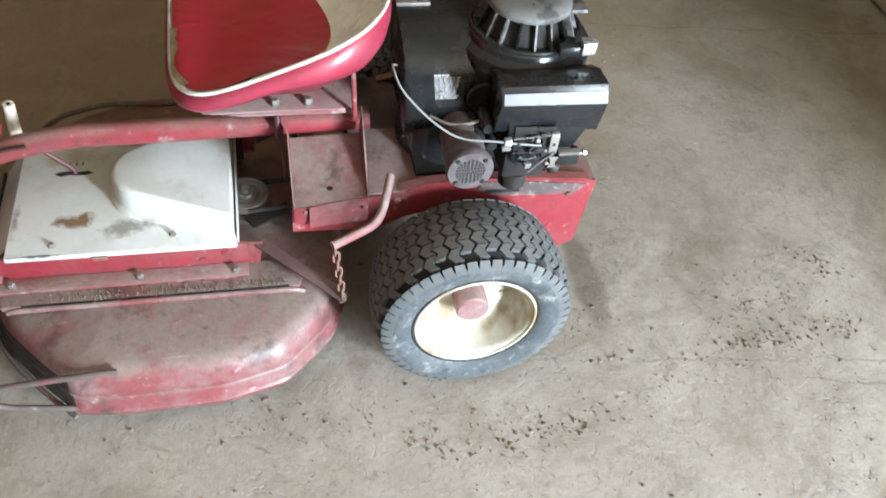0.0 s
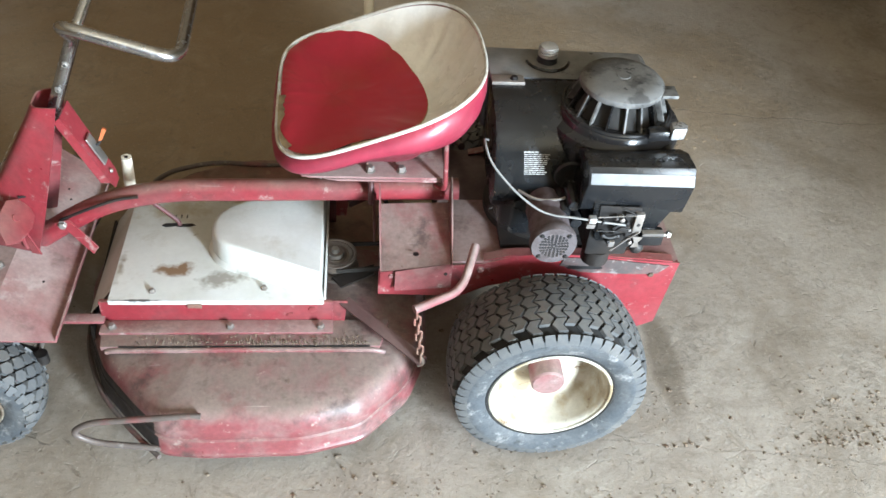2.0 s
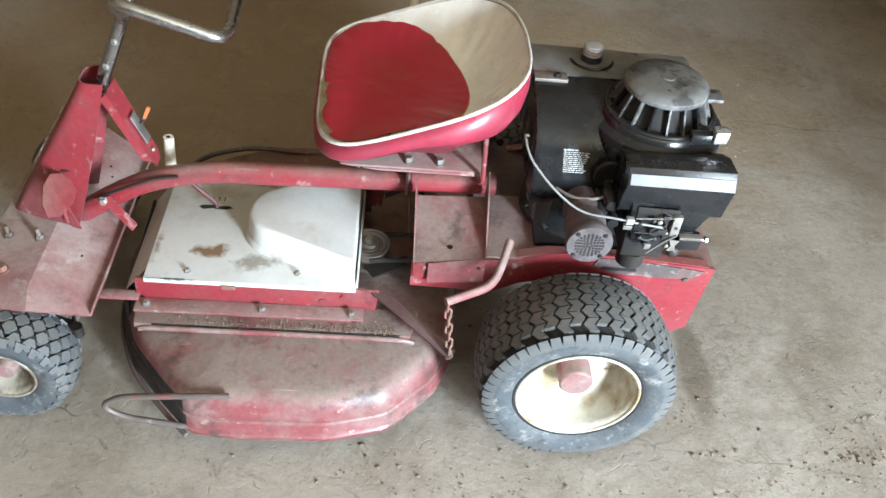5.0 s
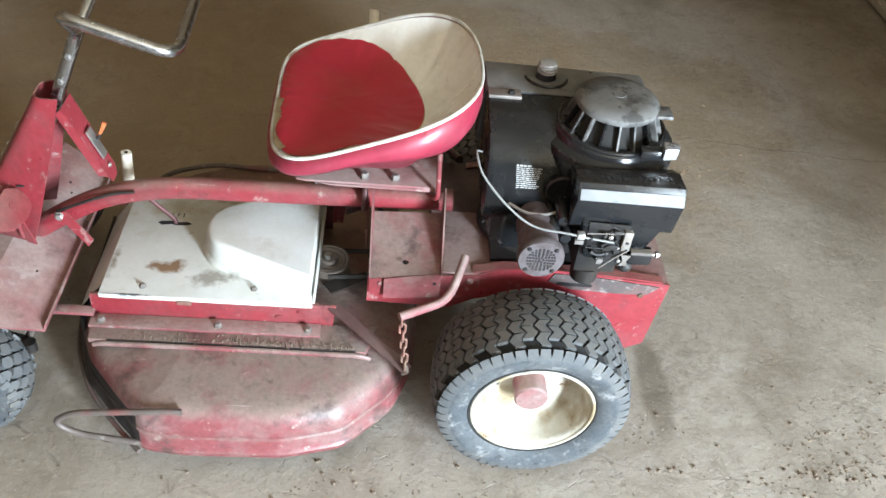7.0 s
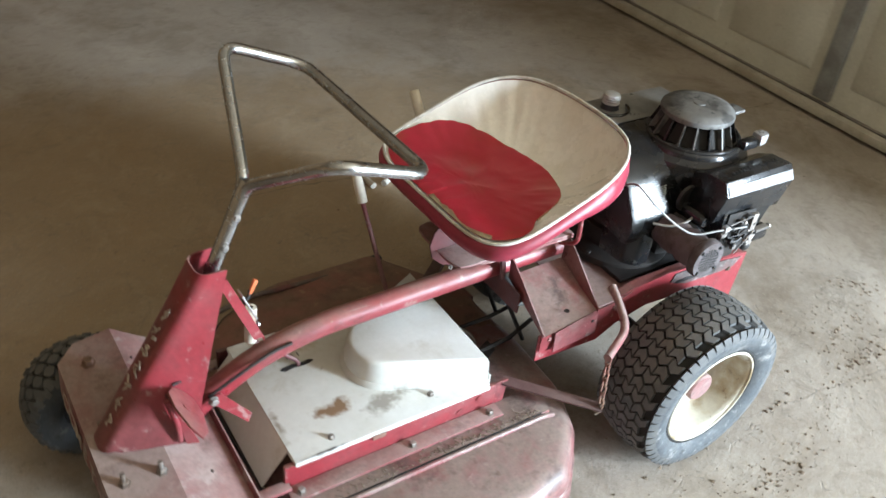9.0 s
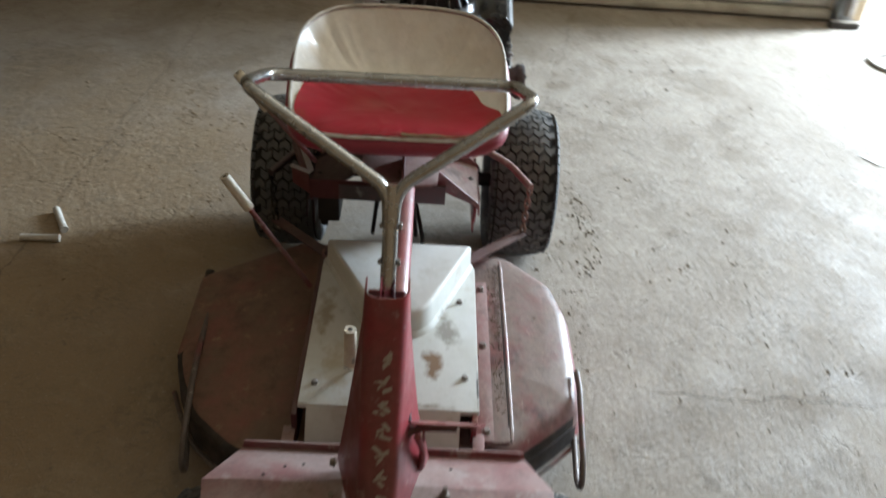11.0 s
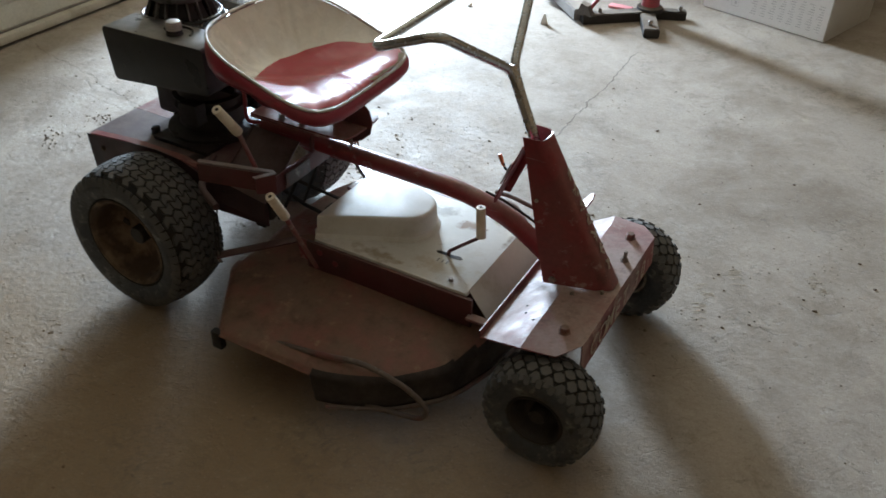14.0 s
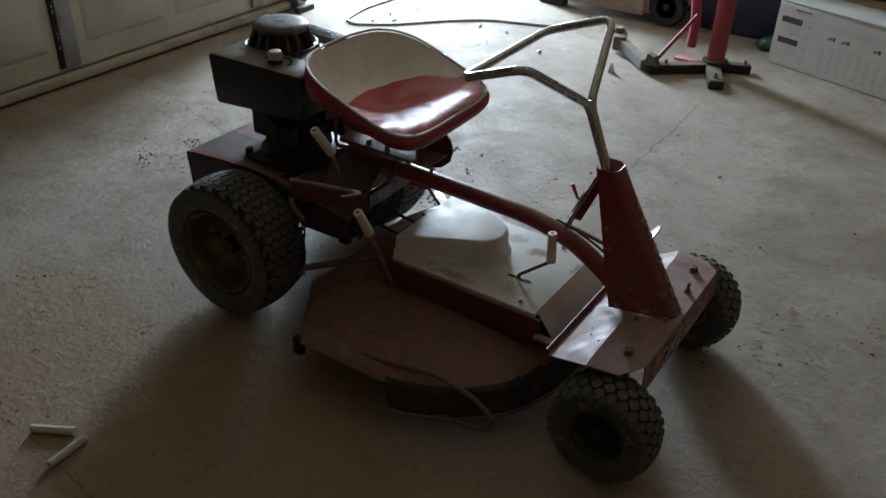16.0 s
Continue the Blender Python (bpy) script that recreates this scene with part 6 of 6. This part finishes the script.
    part("muffler_cap", lathe([(-0.2600, 0.0412), (-0.2620, 0.0422), (-0.2735, 0.0422), (-0.2782, 0.0400), (-0.2786, 0.0)], "Y", (-0.022, 0, 0.502), 40), MUFFLER_CAP, muffler, "scorched grey perforated cap")
    for ring, count in ((0.0045, 5), (0.0098, 9), (0.0148, 13), (0.0196, 17), (0.0244, 21)):
        for k in range(count):
            q = 2 * math.pi * k / count
            part("muffler_hole", lathe([(-0.2770, 0.0026), (-0.2791, 0.0026)], "Y", (-0.022 + ring * math.cos(q), 0, 0.502 + ring * math.sin(q)), 6), GREASE, muffler)
    for k in range(4):
        q = 2 * math.pi * (k + 0.5) / 4
        bolt("muffler_screw", (-0.022 + 0.034 * math.cos(q), -0.2786, 0.502 + 0.034 * math.sin(q)), 0.0034, -0.003, muffler, "Y", GREASE)
    part("manifold", tube([(-0.022, -0.15, 0.502), (-0.01, -0.10, 0.47)], 0.022), MUFFLER, muffler)
    # throttle cable looping from under the seat to the carburettor
    part("throttle_cable", tube([(-0.13, -0.10, 0.60), (-0.150, -0.165, 0.648), (-0.140, -0.20, 0.625), (-0.095, -0.225, 0.580), (-0.04, -0.24, 0.542), (0.02, -0.247, 0.541), (0.06, -0.249, 0.534), (0.108, -0.251, 0.529)], 0.0021, 0.05, sides=8), WIRE, block, "grey looping throttle cable")
    part("cable_clamp", box((0.040, -0.253, 0.532), (0.054, -0.241, 0.544), 0.002), ALLOY, block)
    part("stop_wire", tube([(-0.075, -0.165, 0.535), (-0.045, -0.19, 0.533), (0.0, -0.195, 0.538), (0.04, -0.18, 0.552)], 0.0028, 0.04, sides=8), HOIST_GREY, block)
    part("cylinder_head", box((0.03, -0.11, 0.375), (0.185, 0.02, 0.50), 0.012), GREASE, block, "finned black cylinder head")
    bolt("drain_cap", (0.12, 0.10, 0.357), 0.012, 0.02, block, material=GREASE)


engine()


# ---- things on the floor and against the far wall ----
def white_tubes():
    for a, b in (((0.024, 0.952), (-0.066, 0.900)), ((-0.108, 0.998), (-0.103, 0.900))):
        a, b = Vector((*a, 0.0095)), Vector((*b, 0.0095))
        bm = tube([a, b], 0.0095, sides=16)
        d = (b - a).normalized()
        bm2 = tube([b - d * 0.012, b + d * 0.001], 0.0103, sides=16, bm=bm)
        tagged(part("plastic_tube", bm2, DUSTY_PLASTIC), "short dusty white plastic tube lying on the floor", "tube", "tubes on the floor")


def cable():
    pts = [(1.434, -2.5), (1.434, -2.314), (1.45, -2.10), (1.40, -1.87), (1.322, -1.84), (1.165, -1.955), (0.948, -2.228), (0.785, -2.372), (0.547, -2.452), (0.38, -2.52)]
    bm = tube([(x, y, 0.0065) for x, y in pts], 0.0065, 0.09, sides=8)
    tagged(part("extension_cable", bm, CORD), "thin grey extension cable lying in a loop", "cable")


def scraps():
    wedge = prism([(-0.082, -2.072), (-0.050, -2.062), (-0.053, -2.050), (-0.085, -2.060)], 0.0005, 0.048, "Z", top=[(-0.071, -2.064), (-0.063, -2.062), (-0.064, -2.058), (-0.072, -2.060)])
    tagged(part("paper_cone", wedge, PAPER), "small white folded paper on the floor", "paper")
    for corners in ([(0.586, -1.514, 0.002), (0.540, -1.623, 0.002), (0.524, -1.614, 0.002), (0.528, -1.564, 0.002)], [(0.714, -1.722, 0.002), (0.692, -1.785, 0.002), (0.680, -1.767, 0.002), (0.701, -1.722, 0.002)]):
        tagged(part("paper_strip", sheet([corners], 0.0012), PAPER), "flat torn white paper strip on the floor", "paper", "paper strips")
    card = box((-0.35, -2.47, 0.0005), (-0.24, -2.425, 0.012), 0.002)
    tagged(part("card_packet", card, PINK_CARD), "flat pink card packet beside the hoist base", "packet")
    for x, y, s in ((-0.445, -2.55, 0.02), (0.62, -2.25, 0.012), (0.334, -2.085, 0.014)):
        bm = bmesh.new()
        bmesh.ops.create_icosphere(bm, subdivisions=1, radius=s, matrix=Matrix.Translation((x, y, s * 0.55)) @ Matrix.Diagonal((1, 0.8, 0.55, 1)))
        for v in bm.verts:
            v.co += Vector([random.uniform(-1, 1) * s * 0.2 for _ in range(3)])
        for v in bm.verts:
            v.co.z = max(v.co.z, 0.0)
        tagged(part("paper_crumb", bm, PAPER), "tiny crumpled white paper on the floor", "paper", "paper crumbs")
    for x, y, length, turn in ((1.283, -2.116, 0.05, 2.4), (1.23, -2.301, 0.045, 2.2), (1.281, -1.955, 0.035, 2.9), (0.779, -2.244, 0.045, 1.7), (1.205, -2.808, 0.03, 0.6), (1.196, -2.033, 0.055, 1.5)):
        d, n = Vector((math.cos(turn), math.sin(turn), 0)), Vector((-math.sin(turn), math.cos(turn), 0))
        rows = [[Vector((x, y, 0.002 + 0.006 * abs(u) ** 2)) + d * u * length / 2 + n * side * length * 0.13 * (1.05 - u * u) for u in (-1, -0.5, 0, 0.5, 1)] for side in (-1, 1)]
        tagged(part("dry_leaf", sheet(rows, 0.001), DIRT), "small curled dry brown leaf on the sunlit floor", "leaf", "dry leaves by the doorway")


def hoist():
    h = thing("workshop_hoist", "red steel workshop hoist on dark splayed feet", "hoist", (-0.45, -2.4, 0))
    o = Vector((-0.45, -2.4, 0))

    def beam(a, b, w, hgt):
        a, b = Vector(a) - o, Vector(b) - o
        d = (b - a)
        s = Vector((-d.y, d.x, 0)).normalized() * w / 2
        bm = bmesh.new()
        lo = [bm.verts.new(p) for p in (a - s, b - s, b + s, a + s)]
        hi = [bm.verts.new(p + Vector((0, 0, hgt))) for p in (a - s, b - s, b + s, a + s)]
        fs = [bm.faces.new(lo[::-1]), bm.faces.new(hi)] + [bm.faces.new((lo[i], lo[(i + 1) % 4], hi[(i + 1) % 4], hi[i])) for i in range(4)]
        bmesh.ops.bevel(bm, geom=list({e for f in fs for e in f.edges}), offset=0.004, segments=2, affect="EDGES")
        return bm

    part("foot", beam((-0.205, -2.165, 0), (-0.47, -2.40, 0), 0.06, 0.045), HOIST_BLACK, h, "black steel foot")
    part("foot", beam((-0.45, -2.37, 0), (-0.545, -2.155, 0), 0.07, 0.042), HOIST_BLACK, h, "black steel foot")
    part("foot", beam((-0.44, -2.40, 0), (-0.605, -2.47, 0), 0.05, 0.042), HOIST_BLACK, h, "black steel foot")
    for x, y in ((-0.52, -2.20), (-0.58, -2.455), (-0.27, -2.225)):
        bolt("foot_bolt", Vector((x, y, 0.044)) - o, 0.009, 0.02, h)
    part("post", lathe([(0.03, 0.046), (0.05, 0.042), (1.25, 0.042), (1.26, 0.03)], "Z", (0.0, 0.0, 0), 28), HOIST_RED, h, "round red steel post")
    part("post_collar", lathe([(0.035, 0.062), (0.055, 0.060), (0.062, 0.046)], "Z", (0, 0, 0), 24), HOIST_BLACK, h)
    part("ram", tube([Vector((-0.315, -2.42, 0.085)) - o, Vector((-0.318, -2.42, 0.20)) - o, Vector((-0.285, -2.42, 0.42)) - o, Vector((-0.25, -2.42, 0.95)) - o], 0.024, 0.05), HOIST_RED, h, "red hydraulic ram")
    for dy in (-0.014, 0.014):
        part("brace", tube([Vector((-0.225, -2.185 + dy, 0.05)) - o, Vector((-0.33, -2.40 + dy, 0.25)) - o], 0.008), HOIST_RED, h, "thin red brace bar")
    part("brace_bracket", prism([(-0.04, 0.04), (0.03, 0.04), (0.015, 0.095), (-0.02, 0.085)], 0.205, 0.245, "Y"), HOIST_GREY, h) .location = (0.235, 0.0, 0.0)
    arm = part("loose_arm", beam((-0.19, -2.17, 0.01), (0.02, -2.365, 0.02), 0.045, 0.05), HOIST_GREY, h, "grey steel arm resting on the floor")
    part("arm_end", beam((0.02, -2.33, 0.012), (0.05, -2.42, 0.02), 0.06, 0.07), HOIST_GREY, arm)
    part("arm_knob", lathe([(0.075, 0.02), (0.09, 0.03), (0.11, 0.022)], "Z", Vector((0.055, -2.40, 0)) - o, 14), HOIST_GREY, arm)


def carton():
    c = thing("cardboard_carton", "large carton with a white printed side panel", "carton", (-0.92, -2.61, 0))
    d = Vector((-1.222, -2.522, 0)) - Vector((-0.626, -2.702, 0))
    wide, yaw = d.length, math.degrees(math.atan2(-d.y, -d.x))
    c.rotation_euler = (0, 0, radians(yaw))
    w = wide / 2
    body = part("carton_body", box((-w, -0.46, 0.0), (w, 0.0, 0.305), 0.004), CARD_GREY, c, "grey cardboard body")
    part("top_flap", sheet([[(-w, 0.0, 0.307), (w, 0.0, 0.307), (w, -0.225, 0.311), (-w, -0.225, 0.311)]], 0.003), CARD_GREY, c)
    part("top_flap", sheet([[(-w, -0.46, 0.307), (w, -0.46, 0.307), (w, -0.235, 0.311), (-w, -0.235, 0.311)]], 0.003), CARD_BROWN, c, "brown inner flap")
    panel = part("printed_panel", box((-w + 0.004, 0.0005, 0.004), (w - 0.004, 0.0018, 0.292)), CARD_WHITE, c, "white printed panel")

    def bar(x0, x1, z0, z1, material):
        part("printed_bar", box((x0, 0.0019, z0), (x1, 0.0024, z1)), material, panel)

    for z in (0.212, 0.112):
        bar(w - 0.135, w - 0.028, z, z + 0.028, INK)
        for k in range(6):
            bar(w - 0.135, w - 0.035 - 0.02 * (k % 3), z - 0.012 - k * 0.008, z - 0.0095 - k * 0.008, INK_PALE)
    bar(w - 0.20, w - 0.07, 0.266, 0.270, INK_PALE)
    bar(w - 0.17, w - 0.09, 0.276, 0.282, INK)
    for k in range(4):
        x, z = w - 0.185, 0.045 + k * 0.052
        for lo, hi in (((x, z), (x + 0.036, z + 0.0015)), ((x, z + 0.036), (x + 0.036, z + 0.0375)), ((x, z), (x + 0.0015, z + 0.037)), ((x + 0.0345, z), (x + 0.036, z + 0.037)), ((x + 0.009, z + 0.01), (x + 0.02, z + 0.024))):
            bar(lo[0], hi[0], lo[1], hi[1], INK_PALE)
    for col in range(8):
        for row in range(11):
            x = -w + 0.03 + col * 0.045
            bar(x, x + 0.014 + 0.005 * ((col * 5 + row * 3) % 4), 0.035 + row * 0.0115, 0.038 + row * 0.0115, INK_PALE)
    for k in range(3):
        bar(-w + 0.02, w - 0.21 - 0.03 * k, 0.250 - k * 0.012, 0.2525 - k * 0.012, INK_PALE)
    for x in (-w + 0.31, -w + 0.24, -w + 0.09):
        bar(x, x + 0.012, 0.186, 0.203, INK)
        bar(x + 0.015, x + 0.022, 0.19, 0.201, INK)
        bar(x + 0.025, x + 0.034, 0.186, 0.198, INK)


def second_machine():
    m = thing("garden_tractor", "tan garden tractor parked beyond the open bay", "garden tractor", (0.32, -2.99, 0))
    hull = [(-0.42, 0.10), (-0.40, 0.30), (-0.30, 0.42), (0.22, 0.46), (0.40, 0.40), (0.46, 0.24), (0.44, 0.06), (0.20, 0.045), (-0.22, 0.045)]
    part("body_panel", prism(hull, -0.28, 0.10, "Y", 0.03), TAN_BODY, m, "scuffed tan body panel")
    part("lower_panel", box((-0.20, 0.101, 0.040), (0.40, 0.130, 0.20), 0.012), TAN_BODY, m)
    part("bumper_strip", tube([(0.10, 0.14, 0.14), (0.24, 0.145, 0.115), (0.36, 0.14, 0.12)], 0.012, 0.05), STEEL, m, "bright curved trim strip")
    part("skid", box((0.28, 0.06, 0.0), (0.44, 0.13, 0.05), 0.01), HOIST_BLACK, m)
    for x, y in ((-0.32, 0.075), (-0.32, -0.28), (0.36, -0.28)):
        wheel_part = part("wheel", lathe([(-0.03, 0.06), (-0.035, 0.095), (-0.02, 0.105), (0.02, 0.105), (0.035, 0.095), (0.03, 0.06)], "Y", (x, y, 0.105), 32), GREASE, m, "small black plastic wheel")
        part("hub_cap", lathe([(0.03, 0.058), (0.022, 0.03), (0.034, 0.014), (0.038, 0.006)], "Y", (x, y, 0.105), 24), HOIST_BLACK, wheel_part)
    # block added for the blue shape and the dark floor shade behind the hoist
    b = thing("dark_blue_block", "dark blue block added for a blue shape and floor shade", "tub", (-0.62, -3.24, 0))
    part("block_body", prism([(-0.46, -0.25), (0.46, -0.25), (0.46, 0.25), (-0.46, 0.25)], 0.0, 0.62, "Z", 0.02, top=[(-0.52, -0.3), (0.52, -0.3), (0.52, 0.3), (-0.52, 0.3)]), BLUE_BODY, b)
    part("block_rim", box((-0.54, -0.32, 0.60), (0.54, 0.32, 0.64), 0.012), BLUE_BODY, b)
    random.seed(21)
    bm = bmesh.new()
    bmesh.ops.create_icosphere(bm, subdivisions=3, radius=0.10, matrix=Matrix.Translation((-0.60, -2.875, 0.03)) @ Matrix.Diagonal((0.9, 0.4, 0.4, 1)))
    for v in bm.verts:
        v.co += v.normal * 0.03 * noise.noise(v.co * 22)
        v.co.z = max(v.co.z, 0.001)
    tagged(part("plastic_bag", bm, GREEN_BAG, sharp=60), "crumpled dark green plastic bag on the floor", "bag")


def dirt():
    """Loose mud crumbs: scattered, and denser where tyres dropped them."""
    random.seed(5)
    spots = [(random.uniform(-1.9, 1.4), random.uniform(-1.7, 0.45)) for _ in range(380)]
    trail = [(-0.42, -0.44), (-0.2, -0.46), (0.0, -0.49), (0.18, -0.52), (0.36, -0.47), (0.52, -0.40), (0.66, -0.35), (0.82, -0.32), (0.98, -0.31)]
    for a, b in zip(trail, trail[1:]):
        for _ in range(26):
            t = random.random()
            spots.append((a[0] + (b[0] - a[0]) * t + random.gauss(0, 0.015), a[1] + (b[1] - a[1]) * t + random.gauss(0, 0.022)))
    for cx, cy, spread, count in ((0.75, -0.22, 0.05, 40), (0.93, -0.15, 0.05, 35), (0.31, -0.28, 0.03, 22), (0.02, -0.44, 0.07, 40), (0.66, -0.36, 0.05, 45), (-0.12, -0.83, 0.10, 50), (0.5, -0.75, 0.25, 40),
                                  (0.16, -0.51, 0.04, 25), (0.78, -0.34, 0.05, 35), (0.9, -0.5, 0.14, 30), (0.75, -0.62, 0.12, 25), (1.0, -0.75, 0.2, 25), (-0.4, -0.9, 0.2, 60), (-1.3, -0.4, 0.12, 40), (-1.5, -0.65, 0.12, 40)):
        spots += [(random.gauss(cx, spread), random.gauss(cy, spread)) for _ in range(count)]
    big = len(spots)
    # clods dropped by the tread, in an arc and in rows
    arc = [(-0.13, -0.500), (-0.05, -0.529), (0.06, -0.535), (0.18, -0.515), (0.33, -0.474)]
    rows = [(0.60, -0.36), (0.77, -0.356), (0.96, -0.337)], [(0.60, -0.29), (0.71, -0.255), (0.84, -0.236)], [(0.72, -0.235), (0.89, -0.227), (0.95, -0.142), (0.90, -0.09)], [(0.24, -0.355), (0.40, -0.37), (0.55, -0.391)], [(-0.45, -0.356), (-0.30, -0.433)]
    for line, count, wide in ((arc, 34, 0.012), (rows[0], 34, 0.010), (rows[1], 20, 0.011), (rows[2], 20, 0.016), (rows[3], 10, 0.010), (rows[4], 8, 0.02)):
        for _ in range(count):
            t = random.random() * (len(line) - 1)
            a, b, f = line[int(t)], line[int(t) + 1], t % 1
            spots.append((a[0] + (b[0] - a[0]) * f + random.gauss(0, wide), a[1] + (b[1] - a[1]) * f + random.gauss(0, wide)))
    spots += [(random.uniform(0.2, 1.3), random.uniform(-1.0, -0.1)) for _ in range(36)] + [(random.uniform(-0.7, 0.2), random.uniform(-0.75, -0.36)) for _ in range(14)]
    verts, faces = [], []
    for index, (x, y) in enumerate(spots):
        s = random.uniform(0.0022, 0.0058) if index >= big else random.uniform(0.0012, 0.0032) * (2.0 if random.random() < 0.10 else 1.0)
        turn, n, k = random.uniform(0, 6.28), 5, len(verts)
        for ring, z in ((1.0, 0.0), (0.75, 0.55)):
            for i in range(n):
                q = turn + 2 * math.pi * i / n
                r = s * ring * random.uniform(0.7, 1.3)
                verts.append((x + r * math.cos(q), y + r * 0.8 * math.sin(q), s * z * random.uniform(0.6, 1.2)))
        verts.append((x, y, s * 0.7))
        for i in range(n):
            j = (i + 1) % n
            faces.append((k + i, k + j, k + n + j, k + n + i))
            faces.append((k + n + i, k + n + j, k + 2 * n))
    me = bpy.data.meshes.new("mud_crumbs")
    me.from_pydata(verts, [], faces)
    me.materials.append(DIRT)
    tagged(new("mud_crumbs", me), "dry dark mud crumbs scattered over the floor", "dirt", kind="stuff")
    verts, faces = [], []
    spots = [(random.gauss(0.32, 0.28), random.gauss(0.85, 0.22)) for _ in range(260)]
    for _ in range(12):
        cx, cy = random.uniform(0.02, 0.75), random.uniform(0.5, 1.3)
        spots += [(random.gauss(cx, 0.03), random.gauss(cy, 0.02)) for _ in range(18)]
    for x, y in spots:
        if y < 0.5 and x < 0.26:
            continue
        s = random.uniform(0.0014, 0.0036) * (1.7 if random.random() < 0.12 else 1.0)
        turn, n, k = random.uniform(0, 6.28), 5, len(verts)
        for ring, z in ((1.0, 0.0), (0.75, 0.5)):
            for i in range(n):
                q = turn + 2 * math.pi * i / n
                far = s * ring * random.uniform(0.6, 1.4)
                verts.append((x + far * math.cos(q), y + far * math.sin(q), s * z * random.uniform(0.6, 1.2)))
        verts.append((x, y, s * 0.65))
        for i in range(n):
            j = (i + 1) % n
            faces.append((k + i, k + j, k + n + j, k + n + i))
            faces.append((k + n + i, k + n + j, k + 2 * n))
    me = bpy.data.meshes.new("earth_crumbs")
    me.from_pydata(verts, [], faces)
    me.materials.append(EARTH)
    tagged(new("earth_crumbs", me), "dry tan soil crumbs strewn beside the rear wheel", "dirt", kind="stuff")
    verts, faces = [], []
    for cx, cy, yaw in ((-1.164, -0.484, 0.5), (-1.259, -0.477, 0.7), (-1.322, -0.581, 0.4), (-1.275, -0.379, 0.3), (-1.52, -0.66, 0.6)):
        for ridge in range(9):
            for half in (-1, 1):
                if random.random() < 0.45:
                    continue
                v = (ridge - 4) * 0.0085
                corners = ((0.001 * half, v), (0.020 * half, v + 0.005), (0.020 * half, v + 0.0075), (0.001 * half, v + 0.0025))
                k = len(verts)
                for lift, shrink in ((0.0002, 1.0), (0.0009, 0.6)):
                    for u, w in corners:
                        u, w = u * shrink, v + 0.0037 + (w - v - 0.0037) * shrink
                        verts.append((cx + u * math.cos(yaw) - w * math.sin(yaw), cy + u * math.sin(yaw) + w * math.cos(yaw), lift))
                faces.append((k + 4, k + 5, k + 6, k + 7))
                faces += [(k + i, k + (i + 1) % 4, k + 4 + (i + 1) % 4, k + 4 + i) for i in range(4)]
    me = bpy.data.meshes.new("footprint_dust")
    me.from_pydata(verts, [], faces)
    me.materials.append(DUST_RIDGE)
    tagged(new("footprint_dust", me), "faint ridged dust marks of shoe soles on concrete", "dust", kind="stuff")
    verts, faces = [], []
    for _ in range(420):
        x, y = random.uniform(-0.80, -0.34), -0.229 + random.gauss(0, 0.0035) + 0.012 * max(random.gauss(0, 1), 0)
        if random.random() < 0.35:
            x = random.uniform(-0.62, -0.36)
        s, k, turn = random.uniform(0.001, 0.0026), len(verts), random.uniform(0, 6.28)
        for i in range(5):
            q = turn + 2 * math.pi * i / 5
            verts.append((x + s * math.cos(q), y + s * math.sin(q), 0.1885))
        verts.append((x, y, 0.1885 + s * 0.9))
        faces += [(k + i, k + (i + 1) % 5, k + 5) for i in range(5)]
    me = bpy.data.meshes.new("deck_crumbs")
    me.from_pydata(verts, [], faces)
    me.materials.append(DIRT)
    tagged(new("deck_crumbs", me), "dry dirt crumbs lying along the deck ridge", "dirt", kind="stuff")


white_tubes()
cable()
scraps()
hoist()
carton()
second_machine()
dirt()
